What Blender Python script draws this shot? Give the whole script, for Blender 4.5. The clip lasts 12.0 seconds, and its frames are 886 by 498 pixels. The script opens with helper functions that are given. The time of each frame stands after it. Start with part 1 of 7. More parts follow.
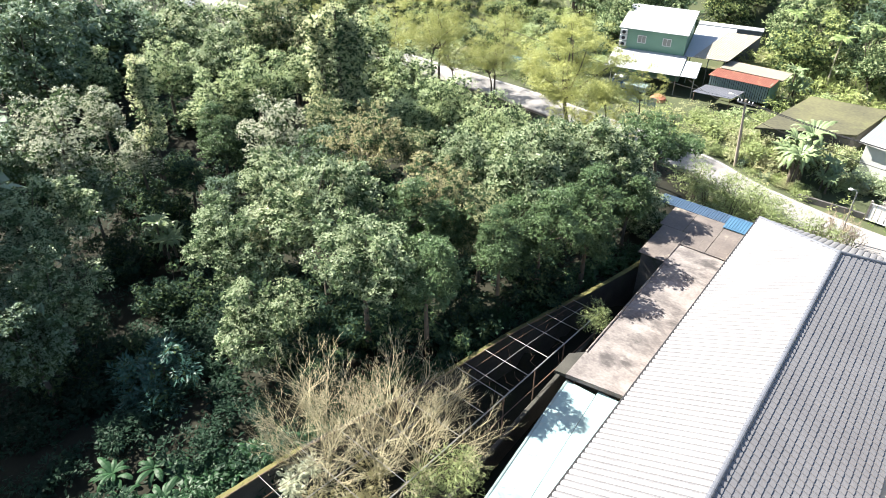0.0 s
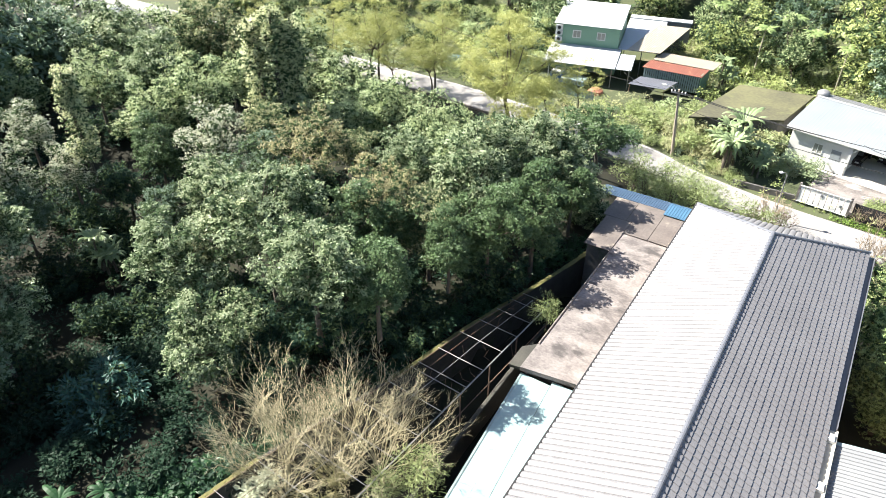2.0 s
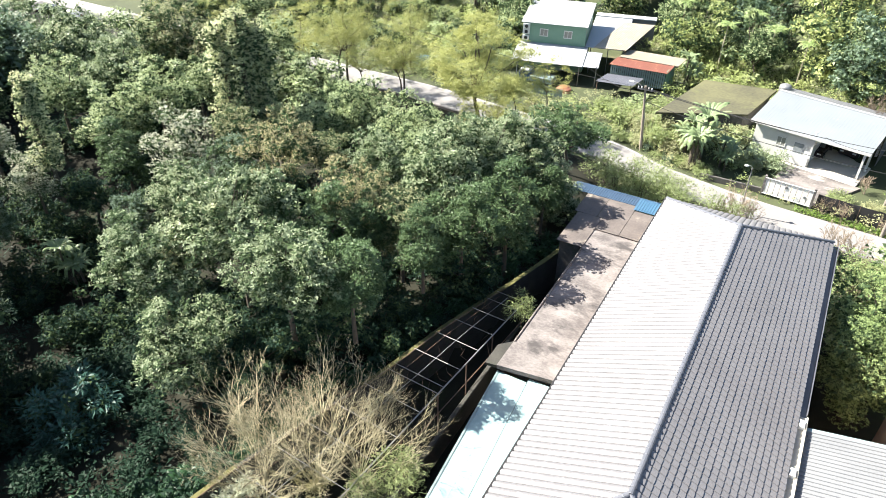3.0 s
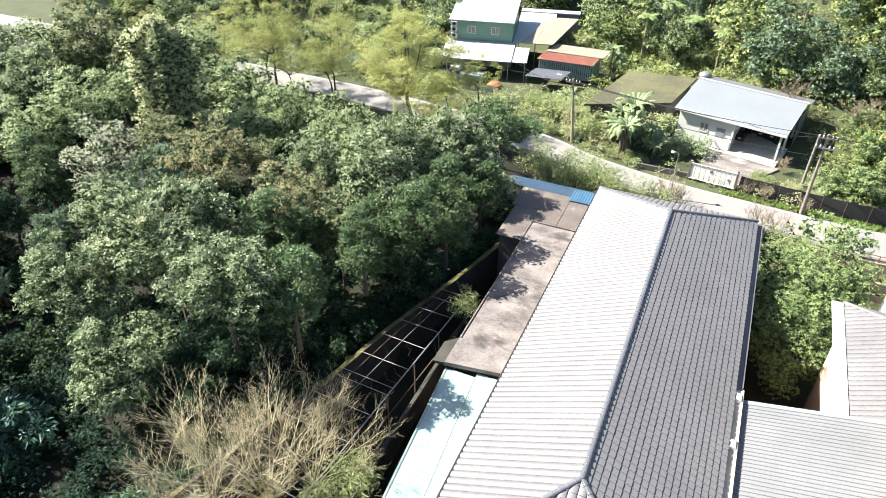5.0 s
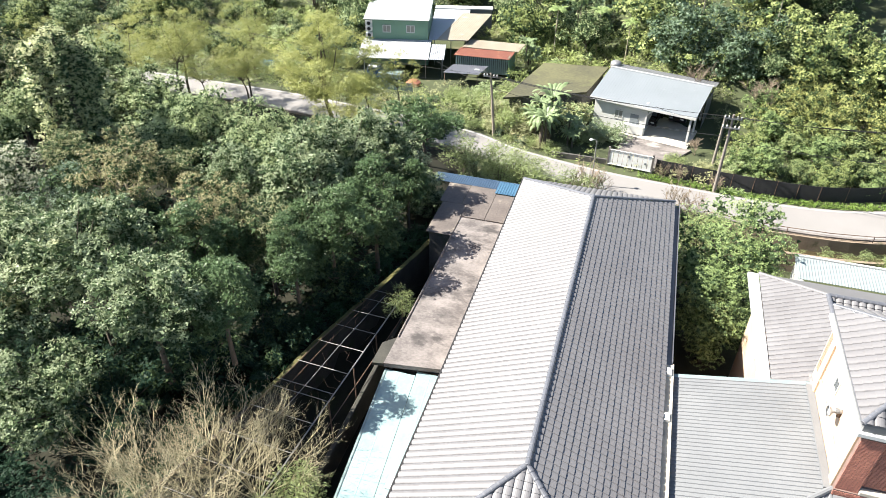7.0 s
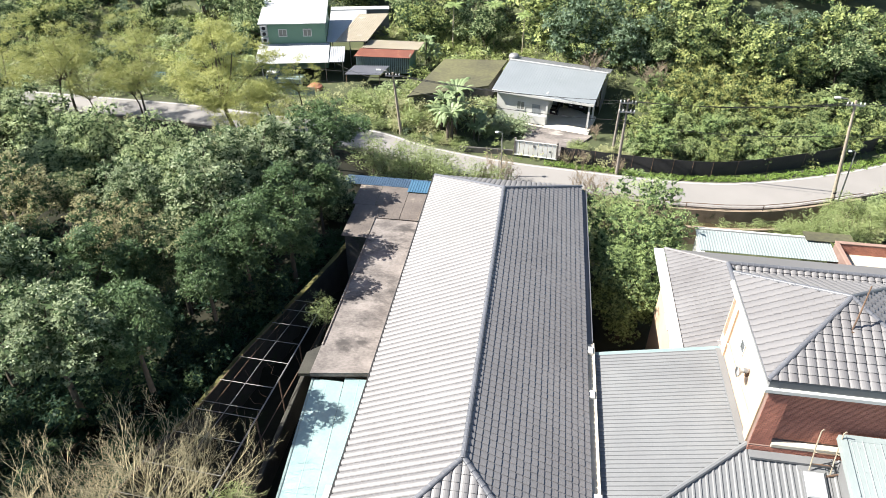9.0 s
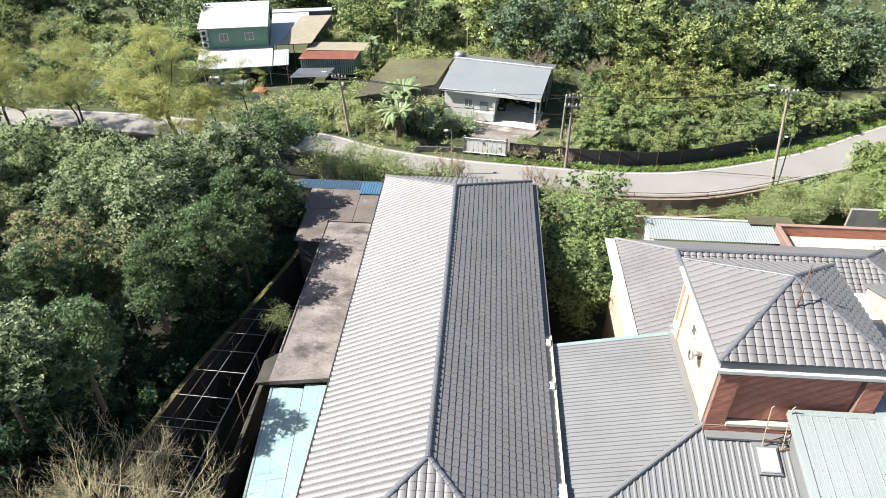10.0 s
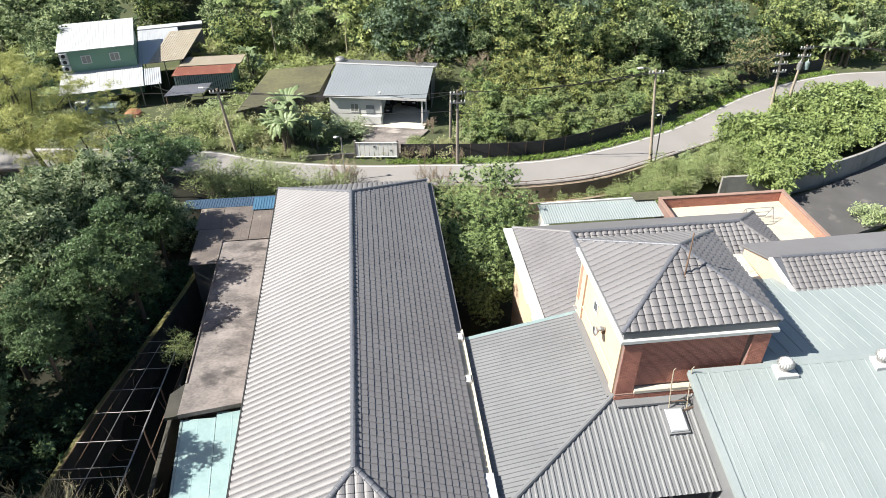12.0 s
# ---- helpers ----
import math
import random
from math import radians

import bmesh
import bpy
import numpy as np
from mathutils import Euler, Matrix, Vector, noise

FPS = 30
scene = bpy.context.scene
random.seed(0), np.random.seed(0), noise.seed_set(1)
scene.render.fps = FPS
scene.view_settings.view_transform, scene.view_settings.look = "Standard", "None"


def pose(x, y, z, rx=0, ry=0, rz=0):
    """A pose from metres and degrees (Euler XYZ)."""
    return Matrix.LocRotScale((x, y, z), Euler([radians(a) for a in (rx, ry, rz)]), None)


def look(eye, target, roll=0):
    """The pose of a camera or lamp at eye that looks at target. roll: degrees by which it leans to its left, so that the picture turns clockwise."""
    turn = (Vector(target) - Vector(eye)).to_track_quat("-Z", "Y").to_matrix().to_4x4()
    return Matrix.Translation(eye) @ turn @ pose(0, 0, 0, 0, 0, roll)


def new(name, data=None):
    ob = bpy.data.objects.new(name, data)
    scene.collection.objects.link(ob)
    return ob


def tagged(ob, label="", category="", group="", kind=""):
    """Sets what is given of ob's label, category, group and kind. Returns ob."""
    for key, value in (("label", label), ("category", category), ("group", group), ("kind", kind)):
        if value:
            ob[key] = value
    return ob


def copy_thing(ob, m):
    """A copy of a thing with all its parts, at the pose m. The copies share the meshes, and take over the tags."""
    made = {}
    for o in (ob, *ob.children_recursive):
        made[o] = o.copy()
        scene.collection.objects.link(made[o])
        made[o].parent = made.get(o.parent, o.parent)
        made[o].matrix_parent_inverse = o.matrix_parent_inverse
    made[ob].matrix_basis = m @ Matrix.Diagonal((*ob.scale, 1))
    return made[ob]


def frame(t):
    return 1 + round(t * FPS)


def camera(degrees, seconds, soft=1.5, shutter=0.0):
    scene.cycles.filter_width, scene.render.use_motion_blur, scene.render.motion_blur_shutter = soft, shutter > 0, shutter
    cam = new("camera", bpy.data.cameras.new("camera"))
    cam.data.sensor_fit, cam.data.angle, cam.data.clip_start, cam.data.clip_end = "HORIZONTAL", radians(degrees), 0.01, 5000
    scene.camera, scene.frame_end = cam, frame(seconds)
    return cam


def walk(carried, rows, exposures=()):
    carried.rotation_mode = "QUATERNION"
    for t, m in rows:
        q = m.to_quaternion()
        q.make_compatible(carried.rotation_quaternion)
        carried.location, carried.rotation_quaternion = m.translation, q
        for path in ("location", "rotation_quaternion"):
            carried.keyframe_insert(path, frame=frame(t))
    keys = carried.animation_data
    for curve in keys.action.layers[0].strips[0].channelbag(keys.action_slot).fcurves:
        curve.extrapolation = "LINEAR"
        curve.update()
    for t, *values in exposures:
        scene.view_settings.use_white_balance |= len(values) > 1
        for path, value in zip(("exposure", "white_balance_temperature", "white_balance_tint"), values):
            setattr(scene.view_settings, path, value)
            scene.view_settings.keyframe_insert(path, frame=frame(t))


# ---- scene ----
cam = camera(66.535, 12.0, soft=0.8)
PATH = [
    (0.0, pose(0, 0, 33, 54.38, 0.05, 38.28)),
    (0.5, pose(0, 0, 33, 54.34, -0.01, 37.06)),
    (1.0, pose(0, 0, 33, 54.32, -0.06, 35.80)),
    (1.5, pose(0, 0, 33, 54.34, -0.06, 34.45)),
    (2.0, pose(0, 0, 33, 54.33, -0.08, 33.06)),
    (2.5, pose(0, 0, 33, 54.35, -0.07, 31.67)),
    (3.0, pose(0, 0, 33, 54.35, -0.14, 30.35)),
    (5.0, pose(0, 0, 33, 54.30, -0.31, 24.32)),
    (5.5, pose(0, 0, 33, 54.27, -0.31, 22.64)),
    (6.0, pose(0, 0, 33, 54.23, -0.33, 20.91)),
    (6.5, pose(0, 0, 33, 54.22, -0.31, 19.05)),
    (7.0, pose(0, 0, 33, 54.22, -0.34, 17.15)),
    (9.0, pose(0, 0, 33, 54.21, -0.33, 8.52)),
    (9.5, pose(0, 0, 33, 54.20, -0.29, 6.19)),
    (10.0, pose(0, 0, 33, 54.19, -0.36, 3.82)),
    (10.5, pose(0, 0, 33, 54.25, -0.31, 1.21)),
    (11.0, pose(0, 0, 33, 54.31, -0.22, -1.41)),
    (11.5, pose(0, 0, 33, 54.37, -0.12, -4.00)),
    (12.0, pose(0, 0, 33, 54.40, 0.03, -6.62)),
]
walk(cam, PATH, [(0, 2.24), (3, 2.15), (6, 1.98), (9, 1.73), (12, 1.42)])

# ---- light ----
SUN_EL, SUN_AZ = radians(44), radians(-97)          # azimuth clockwise from +y
to_sun = Vector((math.sin(SUN_AZ) * math.cos(SUN_EL), math.cos(SUN_AZ) * math.cos(SUN_EL), math.sin(SUN_EL)))
world = bpy.data.worlds.new("world")
scene.world = world
world.use_nodes = True
sky = world.node_tree.nodes.new("ShaderNodeTexSky")
sky.sky_type, sky.sun_disc, sky.sun_elevation, sky.sun_rotation = "NISHITA", False, SUN_EL, SUN_AZ
world.node_tree.nodes["Background"].inputs[1].default_value = 0.06
world.node_tree.links.new(sky.outputs[0], world.node_tree.nodes["Background"].inputs[0])
sun = new("sun", bpy.data.lights.new("sun", "SUN"))
sun.data.energy, sun.data.angle, sun.data.color = 5.0, radians(0.5), (1.0, 0.95, 0.86)
sun.matrix_world = look(to_sun * 100, (0, 0, 0))


# ---- materials ----
def material(name, color, color2=None, rough=0.7, metal=0.0, scale=1.5, spread=0.35, fine=18.0, bump=0.3, spots=None, leaf=False,
             per_object=0.0, stretch=(1, 1, 1), spec=0.5):
    """Two scales of noise between color and color2; spots: (color, noise scale, threshold) for stains; leaf: translucent, varied leaf by leaf."""
    m = bpy.data.materials.new(name)
    m.use_nodes = True
    nt = m.node_tree
    n, link = nt.nodes, nt.links.new
    b = n["Principled BSDF"]
    color2 = color2 or tuple(c * 0.6 for c in color)
    geo = n.new("ShaderNodeNewGeometry")
    mapping = n.new("ShaderNodeMapping")
    mapping.inputs["Scale"].default_value = stretch
    link(geo.outputs["Position"], mapping.inputs[0])
    big = n.new("ShaderNodeTexNoise")
    big.inputs["Scale"].default_value, big.inputs["Detail"].default_value = scale, 6
    small = n.new("ShaderNodeTexNoise")
    small.inputs["Scale"].default_value, small.inputs["Detail"].default_value = fine, 3
    link(mapping.outputs[0], big.inputs[0])
    link(mapping.outputs[0], small.inputs[0])
    add = n.new("ShaderNodeMath")
    add.operation = "MULTIPLY_ADD"
    link(small.outputs[0], add.inputs[0])
    add.inputs[1].default_value = 0.45
    link(big.outputs[0], add.inputs[2])
    fac = add.outputs[0]
    ramp = n.new("ShaderNodeMapRange")
    ramp.inputs[1].default_value, ramp.inputs[2].default_value = 0.72 - spread, 0.72 + spread
    if leaf:
        one = n.new("ShaderNodeMath")
        one.operation = "MULTIPLY_ADD"
        link(geo.outputs["Random Per Island"], one.inputs[0])
        one.inputs[1].default_value = 0.4
        link(fac, one.inputs[2])
        fac = one.outputs[0]
        ramp.inputs[1].default_value, ramp.inputs[2].default_value = 0.45, 1.4
    if per_object:
        info = n.new("ShaderNodeObjectInfo")
        two = n.new("ShaderNodeMath")
        two.operation = "MULTIPLY_ADD"
        link(info.outputs["Random"], two.inputs[0])
        two.inputs[1].default_value = per_object
        link(fac, two.inputs[2])
        fac = two.outputs[0]
        ramp.inputs[2].default_value += per_object
    link(fac, ramp.inputs[0])
    mix = n.new("ShaderNodeMix")
    mix.data_type = "RGBA"
    mix.inputs[6].default_value, mix.inputs[7].default_value = (*color2, 1), (*color, 1)
    link(ramp.outputs[0], mix.inputs[0])
    col = mix.outputs[2]
    if spots:
        stain = n.new("ShaderNodeTexNoise")
        stain.inputs["Scale"].default_value, stain.inputs["Detail"].default_value, stain.inputs["Roughness"].default_value = spots[1], 8, 0.65
        link(mapping.outputs[0], stain.inputs[0])
        edge = n.new("ShaderNodeMapRange")
        edge.inputs[1].default_value, edge.inputs[2].default_value = spots[2], spots[2] + 0.12
        link(stain.outputs[0], edge.inputs[0])
        over = n.new("ShaderNodeMix")
        over.data_type = "RGBA"
        over.inputs[7].default_value = (*spots[0], 1)
        link(edge.outputs[0], over.inputs[0])
        link(col, over.inputs[6])
        col = over.outputs[2]
    link(col, b.inputs["Base Color"])
    b.inputs["Roughness"].default_value, b.inputs["Metallic"].default_value = rough, metal
    b.inputs["Specular IOR Level"].default_value = min(spec, 0.3) if leaf else spec
    if bump and not leaf:
        bp = n.new("ShaderNodeBump")
        bp.inputs["Strength"].default_value, bp.inputs["Distance"].default_value = bump, 0.02
        link(small.outputs[0], bp.inputs["Height"])
        link(bp.outputs[0], b.inputs["Normal"])
    if leaf:
        tr = n.new("ShaderNodeBsdfTranslucent")
        glow = n.new("ShaderNodeHueSaturation")             # light that comes through a leaf is yellower and stronger
        glow.inputs["Saturation"].default_value, glow.inputs["Value"].default_value = 0.95, 1.3
        link(col, glow.inputs["Color"])
        link(glow.outputs[0], tr.inputs[0])
        sh = n.new("ShaderNodeMixShader")
        sh.inputs[0].default_value = 0.28
        link(b.outputs[0], sh.inputs[1])
        link(tr.outputs[0], sh.inputs[2])
        link(sh.outputs[0], n["Material Output"].inputs[0])
    return m


TILE = material("roof_tile", (0.168, 0.165, 0.17), (0.115, 0.11, 0.113), rough=0.52, scale=0.35, fine=9, bump=0.15, per_object=0.25, spec=0.4)
CAP = material("ridge_cap", (0.119, 0.123, 0.139), (0.0697, 0.0738, 0.0861), rough=0.4, scale=0.8, bump=0.1)
CONCRETE = material("weathered_concrete", (0.197, 0.175, 0.162), (0.0779, 0.0689, 0.0656), rough=0.9, scale=0.5, fine=5, spread=0.18, bump=0.5,
                    spots=((0.283, 0.258, 0.238), 0.8, 0.56), stretch=(0.7, 1.4, 1))
SLAB = material("mouldy_concrete_slab", (0.21, 0.188, 0.178), (0.085, 0.075, 0.072), rough=0.9, scale=0.7, fine=6, spread=0.2, bump=0.5,
                spots=((0.05, 0.045, 0.044), 0.5, 0.53), stretch=(0.8, 1.15, 1))
DARK_CONCRETE = material("damp_concrete", (0.139, 0.131, 0.123), (0.041, 0.041, 0.0369), rough=0.92, scale=0.7, fine=7, bump=0.5, spots=((0.041, 0.0574, 0.0246), 0.8, 0.55))
# boundary wall's shade is in this colour; the canopy is simply dark grey
DARKENED_WALL = material("shade_and_dark_concrete", (0.0574, 0.0541, 0.0451), (0.018, 0.018, 0.0148), rough=0.9, scale=0.8, fine=8, bump=0.5, spots=((0.0246, 0.0369, 0.0148), 0.9, 0.55))
MOSS = material("moss", (0.14, 0.125, 0.04), (0.06, 0.062, 0.022), rough=0.95, scale=1.2, fine=14, bump=0.8)
TEAL = material("pale_teal_sheet", (0.238, 0.269, 0.271), (0.172, 0.205, 0.207), rough=0.55, scale=0.35, fine=7, bump=0.08, spots=((0.312, 0.328, 0.32), 0.9, 0.64), stretch=(1.6, 0.55, 0.55))
RETAINING = material("brown_damp_concrete", (0.271, 0.213, 0.156), (0.139, 0.102, 0.0697), rough=0.9, scale=0.6, fine=8, bump=0.5, spots=((0.082, 0.0779, 0.041), 0.9, 0.6))
GREY_BLOCK = material("grey_stained_concrete", (0.279, 0.271, 0.254), (0.156, 0.152, 0.139), rough=0.9, scale=0.6, fine=8, bump=0.5, spots=((0.0984, 0.0984, 0.082), 0.8, 0.58), stretch=(1, 1, 0.3))
DULL_WALL = material("dull_grey_render", (0.328, 0.32, 0.295), (0.23, 0.221, 0.201), rough=0.85, scale=0.8, fine=9, bump=0.3, spots=((0.18, 0.172, 0.148), 1.1, 0.6))
DIRTY_LEDGE = material("dirty_cream_ledge", (0.476, 0.443, 0.377), (0.328, 0.295, 0.238), rough=0.85, scale=0.9, fine=8, bump=0.3, spots=((0.205, 0.18, 0.139), 1.4, 0.6))
COPING = material("brick_coping", (0.27, 0.175, 0.14), (0.17, 0.11, 0.09), rough=0.9, scale=1.4, fine=12, bump=0.4, spots=((0.279, 0.238, 0.197), 1.3, 0.6))
SHELTER = material("pale_fibreglass", (0.25, 0.345, 0.35), (0.15, 0.235, 0.245), rough=0.5, scale=0.5, fine=6, bump=0.05, spots=((0.246, 0.295, 0.279), 0.9, 0.58))
TEAL_DARK = material("teal_trim", (0.19, 0.245, 0.245), (0.13, 0.18, 0.185), rough=0.5, bump=0.1)
GREY_SHEET = material("grey_sheet", (0.164, 0.169, 0.174), (0.123, 0.127, 0.133), rough=0.45, scale=0.4, fine=8, bump=0.08, spots=((0.246, 0.242, 0.234), 1.3, 0.66))
BLUE_SHEET = material("blue_sheet", (0.041, 0.0738, 0.123), (0.0246, 0.0451, 0.0738), rough=0.5, scale=1.5, bump=0.15, spots=((0.148, 0.18, 0.213), 1.2, 0.6))
BRIGHT_BLUE = material("bright_blue_sheet", (0.05, 0.12, 0.19), (0.035, 0.085, 0.14), rough=0.45, scale=1.2, bump=0.1)
SHED_SHEET = material("stained_fibre_sheet", (0.15, 0.127, 0.112), (0.06, 0.05, 0.047), rough=0.85, scale=0.5, fine=6, bump=0.4, spots=((0.262, 0.23, 0.18), 0.7, 0.58))
CREAM = material("cream_render", (0.508, 0.377, 0.275), (0.418, 0.307, 0.217), rough=0.85, scale=0.8, bump=0.2, spots=((0.394, 0.312, 0.221), 1.1, 0.68))
WHITE = material("white_paint", (0.525, 0.525, 0.508), (0.426, 0.426, 0.41), rough=0.6, scale=0.9, bump=0.15, spots=((0.41, 0.402, 0.377), 1.7, 0.68))
GATE_WHITE = material("white_gate_paint", (0.672, 0.672, 0.656), (0.574, 0.574, 0.558), rough=0.5, scale=0.9, bump=0.1)
BRICK = material("red_brick", (0.52, 0.225, 0.155), (0.28, 0.11, 0.082), rough=0.85, scale=2.0, fine=12, bump=0.4, per_object=0.6)
MORTAR = material("mortar", (0.2, 0.13, 0.11), (0.13, 0.085, 0.07), rough=0.95, fine=25)
ASPHALT = material("asphalt", (0.221, 0.209, 0.201), (0.172, 0.164, 0.156), rough=0.9, scale=0.25, fine=22, bump=0.3, spots=((0.148, 0.139, 0.134), 0.35, 0.62))
# puts the drive's shade into its colour; on the lot it is plain grey
SHADE_ASPHALT = material("shade_and_lot_asphalt", (0.082, 0.0795, 0.0779), (0.041, 0.041, 0.041), rough=0.9, scale=0.3, fine=14, bump=0.4, spots=((0.115, 0.107, 0.0984), 0.6, 0.58))
LINE_PAINT = material("line_paint", (0.508, 0.5, 0.467), (0.328, 0.32, 0.303), rough=0.8, scale=2.2, spots=((0.205, 0.197, 0.189), 3.0, 0.62))
# earth with green spots, near black because the forest floor's shade is coloured in
SOIL = material("shade_dark_soil", (0.0213, 0.0205, 0.0131), (0.00984, 0.0107, 0.00656), rough=0.95, scale=0.3, fine=4, bump=0.8, spots=((0.0205, 0.0287, 0.0115), 0.25, 0.55), spec=0.2)
TURF = material("garden_turf", (0.0615, 0.0738, 0.0287), (0.0287, 0.0369, 0.0148), rough=0.95, scale=0.3, fine=5, bump=0.9, spots=((0.115, 0.0984, 0.0574), 0.3, 0.6))
GRASS = material("grass_blades", (0.2, 0.29, 0.06), (0.1, 0.17, 0.035), rough=0.6, leaf=True)
METAL = material("galvanised_steel", (0.344, 0.344, 0.344), (0.23, 0.221, 0.213), rough=0.5, metal=0.6, scale=3, bump=0.1)
RUST = material("rusty_steel", (0.164, 0.0984, 0.0615), (0.0656, 0.0492, 0.041), rough=0.85, scale=3, fine=30, bump=0.4)
BLACK_MESH = material("black_netting", (0.023, 0.023, 0.0246), (0.0131, 0.0131, 0.0148), rough=0.8, scale=2, fine=40, bump=0.5)
POLE = material("pole_concrete", (0.328, 0.279, 0.221), (0.213, 0.18, 0.143), rough=0.9, scale=1.5, fine=14)
WOOD_POLE = material("tarred_wood", (0.25, 0.22, 0.19), (0.15, 0.13, 0.11), rough=0.9, scale=4, fine=30)
DARK = material("shade_and_black_paint", (0.0164, 0.0164, 0.018), (0.00984, 0.00984, 0.0115), rough=0.8)
GREEN_WALL = material("green_metal_wall", (0.156, 0.275, 0.201), (0.115, 0.217, 0.156), rough=0.55, scale=0.6, bump=0.1)
WHITE_SHEET = material("white_sheet", (0.394, 0.402, 0.402), (0.328, 0.336, 0.34), rough=0.45, scale=0.4, bump=0.08, spots=((0.451, 0.443, 0.41), 0.9, 0.66))
LIGHT_BLUE = material("pale_blue_sheet", (0.187, 0.205, 0.218), (0.15, 0.167, 0.178), rough=0.45, scale=0.4, bump=0.08, spots=((0.295, 0.307, 0.299), 0.9, 0.64))
PALE_SHEET = material("faded_pale_sheet", (0.33, 0.345, 0.365), (0.27, 0.285, 0.3), rough=0.5, scale=0.4, bump=0.08, spots=((0.36, 0.35, 0.33), 0.9, 0.62))
OLIVE = material("mossy_flat_roof", (0.105, 0.102, 0.048), (0.035, 0.033, 0.024), rough=0.9, scale=0.16, fine=3, spread=0.2, bump=0.3, spots=((0.11, 0.115, 0.045), 0.5, 0.58))
RED_SHEET = material("rusty_red_sheet", (0.205, 0.0722, 0.0451), (0.148, 0.0492, 0.0328), rough=0.7, scale=0.9, bump=0.2, spots=((0.344, 0.197, 0.107), 1.2, 0.6))
TAN_SHEET = material("tan_sheet", (0.303, 0.267, 0.205), (0.246, 0.213, 0.16), rough=0.7, scale=0.7, bump=0.2, spots=((0.41, 0.377, 0.328), 1.0, 0.6))
GLASS = material("window_glass", (0.082, 0.0943, 0.102), (0.041, 0.0492, 0.0533), rough=0.08, bump=0.0)
PANE = material("curtained_glass", (0.271, 0.271, 0.246), (0.18, 0.18, 0.164), rough=0.12, bump=0.0)
BARK = material("bark", (0.115, 0.0943, 0.0697), (0.0492, 0.041, 0.0328), rough=0.95, scale=3, fine=20, bump=0.8)
PALE_BARK = material("pale_bark", (0.38, 0.335, 0.255), (0.23, 0.2, 0.15), rough=0.9, scale=2, fine=20, bump=0.5)
FADED_ORANGE = material("faded_orange_tarpaulin", (0.48, 0.2, 0.12), (0.34, 0.13, 0.08), rough=0.6, scale=1.5, bump=0.3)
TAN_BARK = material("tan_bark", (0.46, 0.415, 0.265), (0.29, 0.255, 0.16), rough=0.9, scale=2, fine=20, bump=0.5)
TWIG = material("brown_twigs", (0.27, 0.215, 0.155), (0.16, 0.125, 0.09), rough=0.9, scale=2, fine=20, bump=0.3)
LEAF_DARK = material("dark_leaves", (0.2, 0.268, 0.17), (0.058, 0.104, 0.07), rough=0.48, scale=0.35, fine=2.5, leaf=True, per_object=0.8)
LEAF_MID = material("green_leaves", (0.35, 0.40, 0.228), (0.172, 0.225, 0.126), rough=0.48, scale=0.35, fine=2.5, leaf=True, per_object=0.8, spots=((0.34, 0.31, 0.16), 0.16, 0.62))
LEAF_OLIVE = material("olive_leaves", (0.36, 0.36, 0.19), (0.19, 0.21, 0.105), rough=0.48, scale=0.5, fine=2.5, leaf=True, per_object=0.3, spots=((0.33, 0.28, 0.15), 0.3, 0.60))
LEAF_SLOPE = material("slope_leaves", (0.38, 0.425, 0.165), (0.19, 0.24, 0.08), rough=0.48, scale=0.35, fine=2.5, leaf=True, per_object=0.6, spots=((0.36, 0.33, 0.15), 0.16, 0.62))
# own glossy green of the lane tree; on K trees it stands for shade
LEAF_GLOSSY_SHADE = material("glossy_and_shade_leaves", (0.12, 0.185, 0.075), (0.05, 0.09, 0.04), rough=0.4, scale=0.35, fine=2.5, leaf=True)
# near-black leaves: the shade inside the wood is put into their colour
LEAF_SHADE = material("shade_dark_leaves", (0.028, 0.056, 0.034), (0.01, 0.024, 0.016), rough=0.48, scale=0.5, fine=3, leaf=True, per_object=0.3, spec=0.06)
LEAF_FERN = material("fern_leaves", (0.034, 0.095, 0.036), (0.014, 0.038, 0.017), rough=0.48, scale=0.6, fine=3, leaf=True, per_object=0.3)
LEAF_FRESH = material("fresh_green_leaves", (0.42, 0.48, 0.245), (0.205, 0.27, 0.13), rough=0.48, scale=0.5, fine=3, leaf=True)
LEAF_YARD = material("small_yard_leaves", (0.28, 0.36, 0.145), (0.19, 0.265, 0.1), rough=0.48, scale=0.6, fine=3, leaf=True, spots=((0.33, 0.30, 0.16), 0.35, 0.62))
LEAF_BROAD = material("broad_pale_leaves", (0.29, 0.345, 0.13), (0.1, 0.155, 0.05), rough=0.45, scale=0.5, fine=2.5, leaf=True, per_object=0.45)
LEAF_LIGHT = material("yellow_green_leaves", (0.50, 0.505, 0.185), (0.25, 0.285, 0.095), rough=0.48, scale=0.4, fine=2.5, leaf=True, per_object=0.3)
LEAF_DRY = material("dry_leaves", (0.42, 0.385, 0.205), (0.235, 0.22, 0.11), rough=0.48, scale=0.5, fine=2.5, leaf=True, per_object=0.3)
LEAF_PALE = material("pale_vine_leaves", (0.56, 0.56, 0.43), (0.29, 0.33, 0.22), rough=0.48, scale=0.5, fine=2.5, leaf=True, per_object=0.3)
LEAF_VINE = material("vine_leaves", (0.60, 0.61, 0.36), (0.32, 0.36, 0.18), rough=0.48, scale=0.5, fine=2.5, leaf=True, per_object=0.3)
LEAF_WEED = material("weed_leaves", (0.31, 0.36, 0.15), (0.14, 0.185, 0.075), rough=0.48, scale=0.5, fine=2.5, leaf=True, per_object=0.3)
LEAF_FEATHER = material("feathery_leaves", (0.375, 0.39, 0.13), (0.185, 0.205, 0.065), rough=0.5, scale=0.4, fine=2.5, leaf=True, per_object=0.3)
